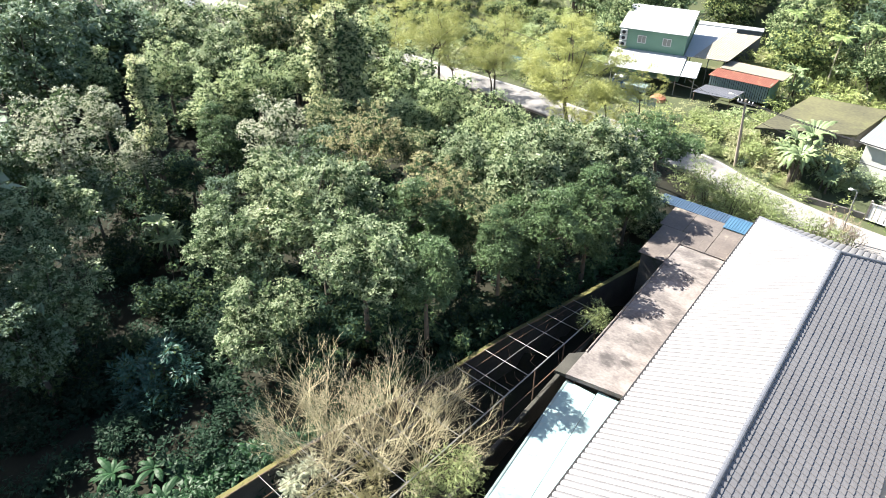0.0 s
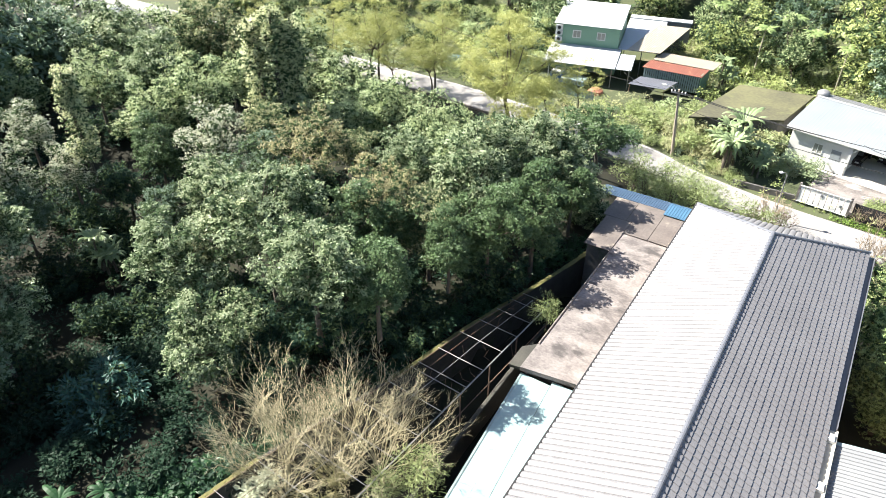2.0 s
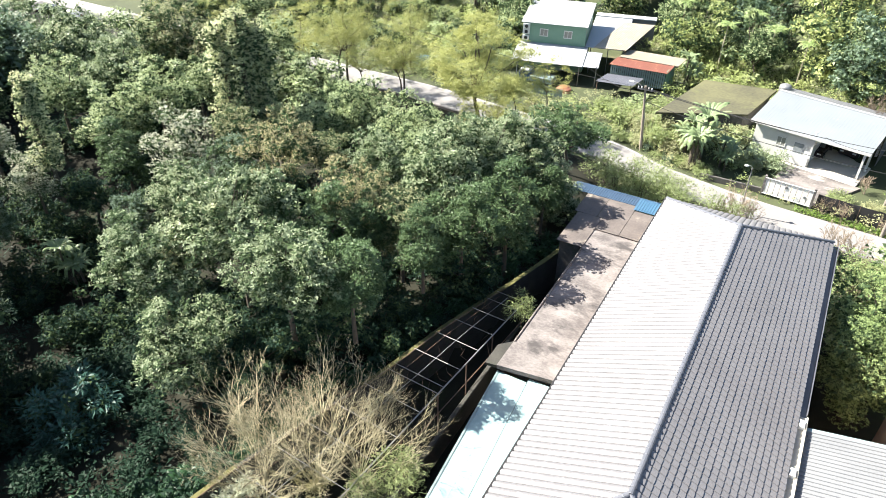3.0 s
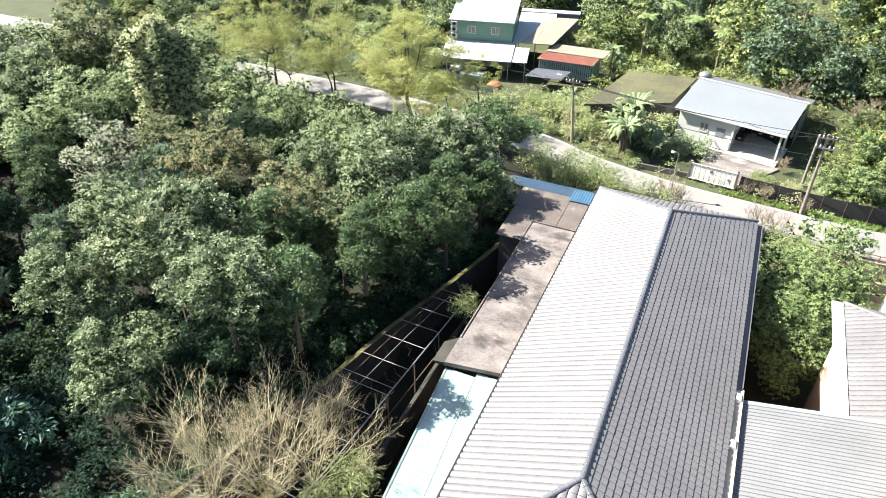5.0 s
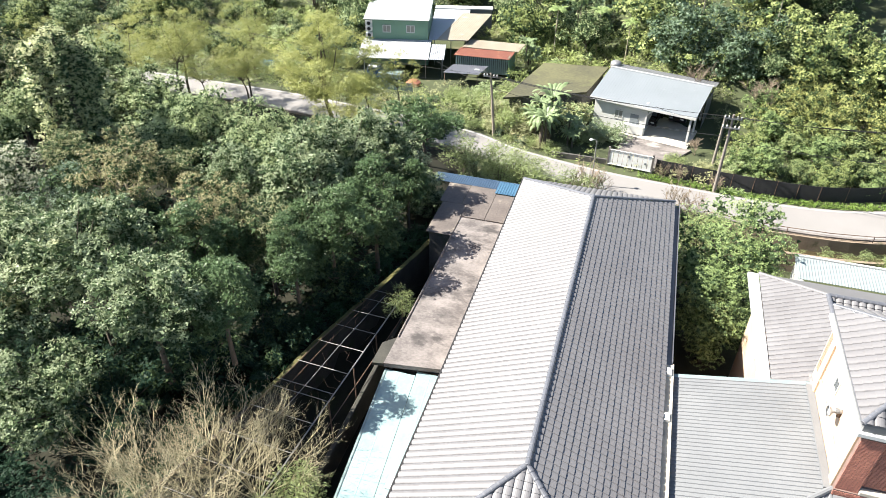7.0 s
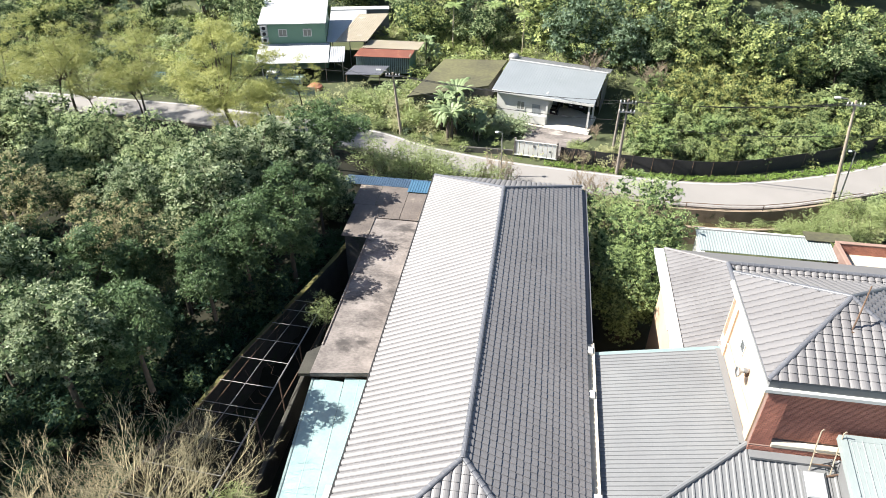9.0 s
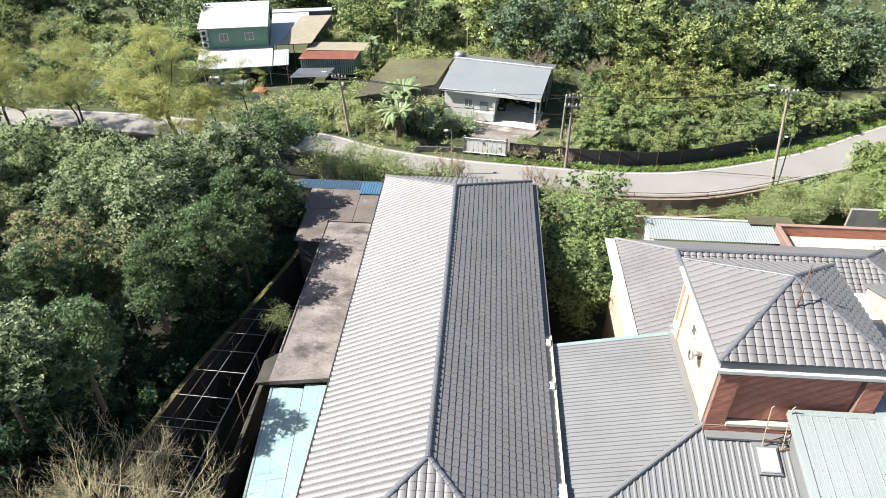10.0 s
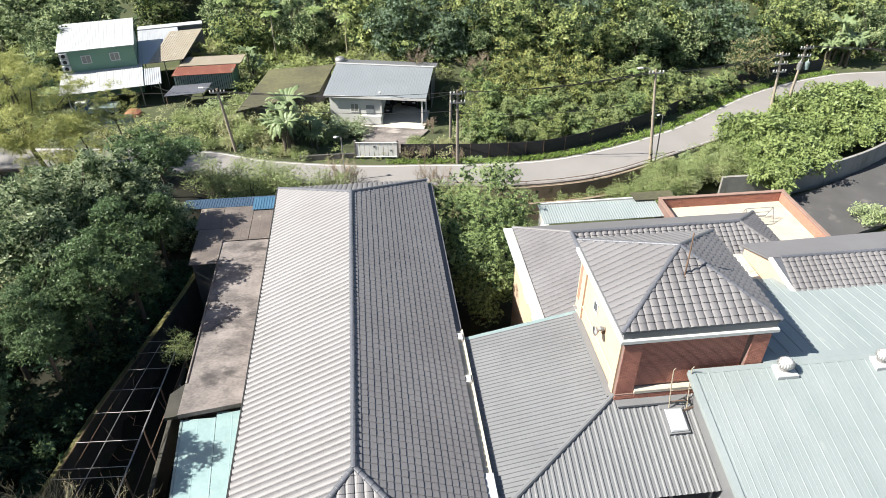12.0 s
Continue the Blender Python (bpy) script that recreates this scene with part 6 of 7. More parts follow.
        part("panel", Build().slab([(p.x, p.y, 1.75), (q.x, q.y, 1.75), (q.x, q.y + 0.05, 1.75), (p.x, p.y + 0.05, 1.75)], 1.65), GATE_WHITE, g)
    for z in (0.12, 1.72):
        part("rail", Build().tube([a + Vector((0, -0.03, z)), b + Vector((0, -0.03, z))], 0.05, 6), GATE_WHITE, g)
    for p in (a, b):
        part("post", Build().box(p.x - 0.1, p.x + 0.1, p.y - 0.05, p.y + 0.15, 0, 2.0, soft=0.02), CONCRETE, g)
    s = a + d * 0.45
    part("notice", Build().box(s.x - 0.11, s.x + 0.11, s.y - 0.05, s.y - 0.02, 1.2, 1.45), GREY_SHEET, g, "small grey notice")
    s = a + d * 0.84
    part("notice", Build().box(s.x - 0.1, s.x + 0.1, s.y - 0.05, s.y - 0.02, 0.8, 1.0), LIGHT_BLUE, g, "small blue notice")
    w = tagged(part("garden_wall", Build().box(-7.5, -1.9, 63.0, 63.2, -0.2, 0.5, soft=0.03), DARK_CONCRETE), "dark stained low garden wall beside the gate", "wall", kind="structure")


carport_house()


def car(name, label, m, paint, long=4.1, wide=1.7, high=1.45):
    """A hatchback: body, glass, wheels and lamps."""
    c = thing(name, tuple(m.translation), label, "car")
    L, W = long / 2, wide / 2
    side = [(-L, 0.35), (-L, 0.75), (-L + 0.15, 0.92), (-L + 0.9, 0.98), (-L + 1.6, high), (L - 0.75, high), (L - 0.15, 1.0), (L, 0.9), (L, 0.35)]
    b = Build()
    k = len(side)
    for y, ins in ((-W, 0.0), (W, 0.0)):
        b.v += [(x, y * (0.86 if z > 1.05 else 1.0), z) for x, z in side]
    b.f = [tuple(range(k)), tuple(range(2 * k - 1, k - 1, -1))] + [(i, i + k, (i + 1) % k + k, (i + 1) % k) for i in range(k)]
    part("body", moved(b, m), paint, c)
    for s in (-1, 1):
        y = s * (W * 0.90 + 0.03)
        part("window", moved(Build().slab([(-L + 1.15, y, 1.02), (-L + 1.7, y * 0.93, high - 0.1), (L - 0.8, y * 0.93, high - 0.1), (L - 0.35, y, 1.02)], 0.02, (0, s, 0)), m), GLASS, c)
    part("windscreen", moved(Build().slab([(-L + 0.98, -W * 0.82, 1.06), (-L + 0.98, W * 0.82, 1.06), (-L + 1.52, W * 0.76, high - 0.04), (-L + 1.52, -W * 0.76, high - 0.04)], 0.03, (-0.7, 0, 0.5)), m), GLASS, c)
    for x in (-L + 0.75, L - 0.75):
        for y in (-W, W):
            wheel = part("wheel", moved(Build().tube([(x, y - 0.1, 0.3), (x, y + 0.1, 0.3)], 0.3, 14), m), RUBBER, c)
            part("rim", moved(Build().tube([(x, y - 0.11, 0.3), (x, y + 0.11, 0.3)], 0.17, 10), m), METAL, wheel)
    for y in (-W * 0.7, W * 0.7):
        part("headlight", moved(Build().box(-L - 0.02, -L + 0.05, y - 0.18, y + 0.18, 0.62, 0.76), m), WHITE, c)
        part("tail_light", moved(Build().box(L - 0.05, L + 0.02, y - 0.14, y + 0.14, 0.65, 0.85), m), PLASTIC_RED, c)
    return c


car("car", "dark hatchback parked in the carport", pose(1.9, 74.2, 0.33, 0, 0, 77), CAR_PAINT)
car("car", "dark car parked deep in the carport", pose(5.0, 76.0, 0.33, 0, 0, 77), CAR_PAINT)


def green_house():
    m = frame_at((-35.4, 80.8, 0.2), 13)
    h = thing("green_house", (-31, 84, 0.2), "two-storey green metal house with white sheet roofs", "house")
    part("wall", moved(Build().box(0.1, 8.2, 0.35, 0.5, 0, 5.95), m), GREEN_WALL, h, "green metal front wall")
    for x in (8.05, 0.1):
        b = Build().box(x, x + 0.15, 0.504, 7.3, 0, 5.97)
        b.v[6], b.v[7] = (x + 0.15, 7.3, 6.85), (x, 7.3, 6.85)
        part("wall", moved(b, m), GREEN_WALL, h)
    part("wall", moved(Build().box(0.254, 8.046, 7.15, 7.3, 0, 6.9), m), GREEN_WALL, h)
    part("roof", moved(sheet(Build(), (-0.1, 0, 6.0), (8.5, 0, 0), (0, 7.6, 1.0), 0.3, 0.01, 0.05, 0.6), m), WHITE_SHEET, h, "white sheet roof")
    window(h, m, 2.4, 3.3, 4.35, 5.15, 0.35)
    window(h, m, 5.5, 6.4, 4.35, 5.15, 0.35)
    part("awning", moved(sheet(Build(), (-0.3, -4.6, 2.6), (9.0, 0, 0), (0, 4.9, 0.8), 0.25, 0.014, 0.04, 0.6), m), WHITE_SHEET, h, "white ribbed awning")
    part("awning", moved(sheet(Build(), (8.75, -4.4, 2.55), (1.9, 0, 0), (0, 3.9, 0.6), 0.25, 0.03, 0.04, 0.6), m), PALE_SHEET, h, "pale awning sheet")
    for x in (0.5, 4.4, 8.3, 10.4):
        part("post", moved(Build().tube([(x, -4.3, -0.2), (x, -4.3, 2.7)], 0.06, 6), m), METAL, h)
    part("side_roof", moved(sheet(Build(), (8.3, 0.2, 3.5), (5.0, 0, 0), (0, 10.5, 0.9), 0.3, 0.011, 0.04, 0.7), m), PALE_SHEET, h, "pale faded lean-to roof")
    part("side_roof", moved(Build().box(8.3, 16.5, 10.75, 12.2, 4.4, 4.52), m), WHITE_SHEET, h)
    part("wall", moved(Build().box(8.4, 16.4, 10.9, 11.1, 0, 4.38), m), GREY_SHEET, h)
    part("side_roof", moved(sheet(Build(), (9.4, 0.0, 3.62), (4.1, 0, 0), (2.9, 8.6, 0.9), 0.3, 0.03, 0.04, 0.6), m), TAN_SHEET, h, "tan lean-to roof")
    for x in (9.0, 11.2, 13.2):
        part("post", moved(Build().tube([(x, 0.7, -0.2), (x, 0.7, 3.3)], 0.06, 6), m), METAL, h)
    for i, z in enumerate((3.7, 4.5, 5.2)):
        a = thing("air_conditioner", tuple(m @ Vector((-0.2, 0.2, z))), "white outdoor air conditioner unit on the green wall", "air conditioner", "air conditioners on the green wall")
        part("casing", moved(Build().box(0.15, 1.0, -0.1, 0.346, z, z + 0.6, soft=0.03), m), WHITE, a)
        part("fan_grille", moved(Build().tube([(0.6, -0.13, z + 0.3), (0.6, -0.1, z + 0.3)], 0.23, 14), m), DARK, a)
    s = thing("red_roof_shed", (-19.5, 82.5, 0.2), "teal ribbed metal shed with a rusty red and tan roof", "shed")
    part("roof", sheet(Build(), (-23.2, 80.4, 3.0), (7.1, 0.4, 0), (0.2, 2.4, 0.18), 0.25, 0.03, 0.04, 0.6), RED_SHEET, s, "rusty red sheet roof")
    part("roof", sheet(Build(), (-22.8, 83.0, 3.22), (7.3, 0.3, 0), (0.4, 2.7, 0.15), 0.25, 0.03, 0.04, 0.6), TAN_SHEET, s, "tan sheet roof")
    n = 26
    for i in range(n):
        x = -23.0 + 6.7 * i / n
        part("wall_sheet", Build().box(x, x + 0.19, 80.6 + 0.4 * i / n, 80.66 + 0.4 * i / n + 0.05 * (i % 2), 0.9, 2.95), TEAL_DARK, s)
    part("wall", Build().box(-16.3, -16.2, 81.1, 85.3, 0.2, 3.1), GREEN_WALL, s)
    part("back_wall", Build().box(-22.8, -16.3, 85.2, 85.4, 0.2, 3.2), DARK, s)
    c = thing("canopy", (-22, 78, 0.2), "low dark grey canopy on thin posts", "canopy")
    part("roof_sheet", sheet(Build(), (-23.6, 77.0, 1.9), (4.4, 0.6, 0), (0.6, 2.6, 0.2), 0.3, 0.012, 0.03, 0.7), CAP, c)
    for p in ((-23.4, 77.2), (-19.4, 77.8)):
        part("post", Build().tube([(*p, -0.1), (*p, 1.95)], 0.05, 5), RUST, c)
    o = thing("mossy_flat_roof_house", (-9, 76, 0.2), "low house under a flat roof dark with moss", "house")
    part("roof", Build().slab([(-14.2, 69.2, 3.0), (-5.6, 73.6, 3.0), (-4.0, 82.2, 3.0), (-11.8, 81.2, 3.0)], 0.2), OLIVE, o, "mossy black flat roof")
    part("wall", Build().slab([(-13.6, 69.9, 2.79), (-6.0, 73.8, 2.79), (-4.5, 81.6, 2.79), (-11.4, 80.7, 2.79)], 2.8), DARK_CONCRETE, o)
    t = thing("truck", (-32, 77, 0), "small blue and white flatbed truck", "truck")
    part("cab", Build().box(-33.4, -31.9, 76.2, 77.8, 0.5, 1.7, soft=0.2), PLASTIC_BLUE, t, "blue cab")
    part("cab_roof", Build().box(-33.3, -32.0, 76.3, 77.7, 1.704, 1.95, soft=0.12), WHITE, t, "white wind deflector on the cab")
    part("windscreen", Build().box(-33.2, -32.1, 76.15, 76.19, 1.25, 1.75), GLASS, t)
    part("load_bed", Build().box(-31.86, -28.9, 76.1, 77.9, 0.6, 1.25, soft=0.05), TEAL_DARK, t, "dark teal load bed")
    for x in (-32.8, -29.8):
        for y in (76.15, 77.85):
            wheel = part("wheel", Build().tube([(x, y - 0.12, 0.35), (x, y + 0.12, 0.35)], 0.35, 12), RUBBER, t)
            part("rim", Build().tube([(x, y - 0.13, 0.35), (x, y + 0.13, 0.35)], 0.18, 8), METAL, wheel)
    r = thing("tarpaulin_heap", (-27.1, 75.6, 0), "heap under a faded orange-red tarpaulin", "tarpaulin")
    heap = Build()
    rng = random.Random(3)
    heap.ball((-27.1, 75.8, 0.3), 1.0, 0.7, 12, 6)
    heap.v = [(x + rng.uniform(-0.12, 0.12), y + rng.uniform(-0.12, 0.12), max(0.1, z)) for x, y, z in heap.v]
    part("cover", heap, FADED_ORANGE, r)
    f = thing("sheet_fence", (-28.5, 73.9, 0), "teal ribbed sheet fence by the lane", "fence")
    for i in range(18):
        x = -30.4 + i * 0.22
        part("panel", Build().box(x, x + 0.2, 73.75 + 0.04 * (i % 2), 73.8 + 0.04 * (i % 2), 0.0, 1.3), TEAL_DARK, f)
    b2 = thing("tarpaulin_heap", (-44.5, 74.8, 0), "crumpled bright red plastic sheet in the garden", "tarpaulin")
    h2 = Build().ball((-44.5, 74.8, 0.7), 0.6, 0.6, 9, 5)
    h2.v = [(x + rng.uniform(-0.15, 0.15), y + rng.uniform(-0.15, 0.15), z) for x, y, z in h2.v]
    part("cover", h2, PLASTIC_RED, b2)
    net = thing("garden_net", (-47, 76, 0), "dark teal garden net over low hoops", "net")
    nb = Build()
    for i in range(7):
        w = math.pi * i / 6
        for x in (-48.5, -46.3):
            nb.v.append((x + 0.2 * math.sin(3 * w), 76 - 0.9 * math.cos(w), 0.1 + 1.0 * math.sin(w)))
    nb.f = [(2 * i, 2 * i + 1, 2 * i + 3, 2 * i + 2) for i in range(6)]
    part("netting", nb, NETTING, net)
    for x in (-48.5, -47.4, -46.3):
        part("hoop", Build().tube([(x, 76 - 0.9 * math.cos(math.pi * i / 6), 0.05 + 1.0 * math.sin(math.pi * i / 6)) for i in range(7)], 0.03, 5), METAL, net)


green_house()


# ---- poles and wires ----
def utility_pole(base, top, label, arms=1, lamp=False, wood=False, bands=True):
    base, top = Vector(base), Vector(top)
    p = thing("utility_pole", tuple(base), label, "utility pole")
    d = top - base
    part("shaft", Build().tube([base - Vector((0, 0, 0.3)), base + d * 0.5, top], [0.17, 0.14, 0.10], 10), WOOD_POLE if wood else POLE, p)
    if bands:
        for i in range(4):
            q = base + d * (0.03 + 0.035 * i)
            part("warning_band", Build().tube([q, q + d * 0.016], 0.178, 10), TAN_SHEET if i % 2 else DARK, p)
    for i in range(arms):
        c = top - d.normalized() * (0.35 + 0.9 * i)
        arm = part("cross_arm", Build().box(c.x - 0.75, c.x + 0.75, c.y - 0.18, c.y - 0.08, c.z - 0.06, c.z + 0.06), METAL, p)
        for x in (-0.68, -0.35, 0.35, 0.68):
            part("insulator", Build().tube([(c.x + x, c.y - 0.13, c.z + 0.06), (c.x + x, c.y - 0.13, c.z + 0.16), (c.x + x, c.y - 0.13, c.z + 0.28)], [0.04, 0.08, 0.05], 8), WHITE, arm)
    if lamp:
        part("lamp_arm", Build().tube([top - Vector((0, 0, 0.5)), top + Vector((-0.7, 0.1, 0.1)), top + Vector((-1.3, 0.1, 0.15))], 0.035, 6), METAL, p)
        part("lamp_head", Build().box(top.x - 1.75, top.x - 1.25, top.y - 0.02, top.y + 0.22, top.z + 0.08, top.z + 0.22, soft=0.05), WHITE, p)
    return p


utility_pole((-14.3, 65.9, 0), (-14.95, 65.7, 7.0), "slender concrete utility pole leaning by the lane", 1, True, bands=False)
utility_pole((8.5, 60.6, 0), (8.4, 60.5, 7.9), "dark utility pole with cross arms beside the lane", 2, wood=True, bands=False)
utility_pole((8.4, 65.6, 0.2), (8.4, 65.6, 5.6), "thin utility pole inside the garden", 0, wood=True, bands=False)
utility_pole((28.0, 58.2, 0), (26.95, 58.7, 9.8), "tall concrete utility pole with a street light arm", 1, True)
utility_pole((44.9, 66.2, 0), (44.4, 66.5, 8.0), "concrete utility pole crowded with insulators at the bend", 3)
utility_pole((47.6, 67.8, 0), (47.9, 67.8, 8.2), "concrete utility pole with transformers at the bend", 2)


def lamp_post(base, top, label):
    base, top = Vector(base), Vector(top)
    p = thing("street_lamp", tuple(base), label, "street lamp")
    part("shaft", Build().tube([base - Vector((0, 0, 0.2)), top], [0.075, 0.06], 8), METAL, p)
    part("arm", Build().tube([top, top + Vector((-0.15, 0, 0.15)), top + Vector((-0.4, 0, 0.12))], 0.03, 6), METAL, p)
    part("lamp_head", Build().ball(tuple(top + Vector((-0.5, 0, 0.1))), 0.2, 0.5, 10, 6), WHITE, p, "white lamp head")


lamp_post((28.6, 58.4, 0), (28.45, 58.5, 5.1), "short street lamp beside the tall pole")
lamp_post((-2.8, 58.3, 0), (-2.9, 58.3, 4.6), "street lamp on the near side of the lane")
bracket = thing("transformer", (47.6, 67.5, 6.2), "pair of grey-green pole transformers", "transformer")
for x in (-0.45, 0.4):
    can = part("can", Build().tube([(47.9 + x, 67.4, 5.6), (47.9 + x, 67.4, 6.4), (47.9 + x, 67.4, 6.5)], [0.24, 0.24, 0.1], 12), TEAL_DARK if x > 0 else METAL, bracket)
    part("bushing", Build().tube([(47.9 + x, 67.4, 6.5), (47.9 + x, 67.4, 6.75)], 0.05, 6), WHITE, can)


def wire(a, b, sag=0.5, r=0.02):
    a, b = Vector(a), Vector(b)
    pts = [a + (b - a) * (i / 10) - Vector((0, 0, 4 * sag * (i / 10) * (1 - i / 10))) for i in range(11)]
    tagged(part("cable", Build().tube(pts, r, 4), RUBBER), "thin black overhead cable between the poles", "cable", "overhead cables")


for o in (-0.68, -0.35, 0.35, 0.68):
    wire((-14.9 + o, 65.6, 6.8), (8.4 + o, 60.4, 7.75), 0.5)
    wire((8.4 + o, 60.4, 7.75), (27 + o, 58.6, 9.6), 0.5)
    wire((27 + o, 58.6, 9.6), (44.4 + o, 66.4, 7.9), 0.5)
    wire((47.9 + o, 67.7, 8.1), (95 + o, 60, 9.0), 0.7)
    wire((-14.9 + o, 65.6, 6.8), (-55 + o, 71.5, 7.4), 0.8, 0.009)
wire((8.4, 60.4, 6.6), (8.4, 65.6, 5.5), 0.15)
wire((8.4, 65.6, 5.4), (2.0, 70.2, 3.7), 0.5, 0.02)
wire((8.4, 60.4, 5.6), (27.2, 58.6, 6.6), 0.6, 0.025)
wire((-14.7, 65.7, 5.4), (8.4, 60.4, 5.8), 0.6, 0.025)
wire((-14.8, 65.7, 6.0), (-24.5, 77.5, 3.0), 0.4, 0.02)
wire((27.2, 58.6, 6.6), (44.6, 66.4, 5.6), 0.6, 0.025)
wire((-55, 71.5, 6.0), (-14.8, 65.6, 5.6), 0.8, 0.01)


# ---- bananas, palms, bare trees ----
def blade(b, root, heading, length, width, droop, rng, rise=0.75, n=7, torn=0.12):
    """A long arching leaf blade with a folded midrib and a more or less torn edge."""
    side = Vector((-math.sin(heading), math.cos(heading), 0))
    mid = []
    for i in range(n + 1):
        t = i / n
        mid.append(Vector(root) + Vector((math.cos(heading), math.sin(heading), 0)) * length * (t * (1 - 0.25 * t * droop)) + Vector((0, 0, length * (rise * t - droop * t * t))))
    k = len(b.v)
    for i, p in enumerate(mid):
        w = width * math.sin(math.pi * min(0.97, 0.12 + 0.86 * i / n)) ** 0.6
        a, c = w * (1 + rng.uniform(-torn, torn)), w * (1 + rng.uniform(-torn, torn))
        b.v += [tuple(p + side * a - Vector((0, 0, 0.35 * a))), tuple(p), tuple(p - side * c - Vector((0, 0, 0.35 * c)))]
    for i in range(n):
        b.f += [(k + 3 * i, k + 3 * i + 1, k + 3 * i + 4, k + 3 * i + 3), (k + 3 * i + 1, k + 3 * i + 2, k + 3 * i + 5, k + 3 * i + 4)]
    return b


def banana(seed, stems, label):
    rng = random.Random(seed)
    t = thing("banana_plant", (0, 0, 0), label, "banana plant")
    for s in range(stems):
        x, y = (rng.uniform(-1.5, 1.5), rng.uniform(-1.0, 1.0)) if s else (0, 0)
        h = rng.uniform(1.3, 3.2) if s else 3.3
        part("stem", Build().tube([(x, y, -0.3), (x + 0.05, y, h * 0.6), (x, y, h)], [0.13, 0.1, 0.06], 8), BARK, t)
        for i in range(17):
            part("leaf", blade(Build(), (x, y, h - 0.15), i * 2.4 + rng.uniform(-0.3, 0.3), rng.uniform(1.2, 2.0), rng.uniform(0.13, 0.19), rng.uniform(0.5, 1.4), rng, 1.2, 12, 0.4), LEAF_BANANA, t)
    return t


BANANA = banana(5, 6, "clump of banana plants with ragged arching leaves")
plant(BANANA, -8.4, 66.4, 0.0, 1.5, 20)
plant(BANANA, -9.8, 67.8, 0.0, 1.05, 200)
plant(BANANA, -46.5, 21.4, 0.0, 0.9, 250)
for bx, by, bs, bt in ((-46, 99, 1.4, 50), (-40, 100, 1.5, 130), (-15, 86.5, 1.0, 200), (-52, 100, 1.3, 250), (63, 83, 1.5, 80), (-34, 98.5, 1.4, 300), (-58, 98, 1.2, 10), (-6.3, 66.0, 0.8, 170)):
    plant(BANANA, bx, by, None, bs, bt, group="banana plants")


def palm(seed, h, label):
    rng = random.Random(seed)
    t = thing("palm", (0, 0, 0), label, "palm")
    part("trunk", Build().tube([(0, 0, -0.3), (0.1, 0, h * 0.5), (0, 0, h)], [0.11, 0.085, 0.07], 8), PALE_BARK, t)
    for i in range(11):
        w = i * 2.4
        b = Build()
        droop = rng.uniform(0.6, 1.2)
        mid = [Vector((math.cos(w) * 1.45 * t, math.sin(w) * 1.45 * t, h + 1.45 * (0.9 * t - droop * t * t))) for t in (0, 0.2, 0.4, 0.6, 0.8, 1.0)]
        b.tube(mid, [0.03, 0.025, 0.02, 0.015, 0.01, 0.006], 4)
        side = Vector((-math.sin(w), math.cos(w), 0))
        for j in range(22):
            q = j / 21 * 4.99
            p = mid[int(q)].lerp(mid[int(q) + 1], q - int(q))
            ln = 0.42 * math.sin(math.pi * (0.12 + 0.8 * j / 21))
            fwd = (mid[int(q) + 1] - mid[int(q)]).normalized()
            for s in (-1, 1):
                tip = p + side * s * ln + fwd * ln * 0.5 - Vector((0, 0, 0.25 * ln))
                b.add([p, p.lerp(tip, 0.5) + fwd * 0.045, tip, p.lerp(tip, 0.5) - fwd * 0.045], [(0, 1, 2, 3)])
        part("frond", b, LEAF_YARD, t)
    return t


PALM = palm(6, 6.5, "slender areca palm with a small feathery crown")
for bx, by, bs, bt in ((-6.6, 92, 1.0, 0), (-9.5, 95, 1.1, 60), (3.0, 85.5, 0.8, 130), (-12.0, 91, 1.0, 200), (-2.5, 90, 0.9, 250), (31, 73.5, 0.55, 20), (6.0, 93, 1.05, 90), (-18.5, 96, 1.1, 140), (14, 88, 0.95, 300)):
    plant(PALM, bx, by, None, bs, bt, group="palms on the hillside")


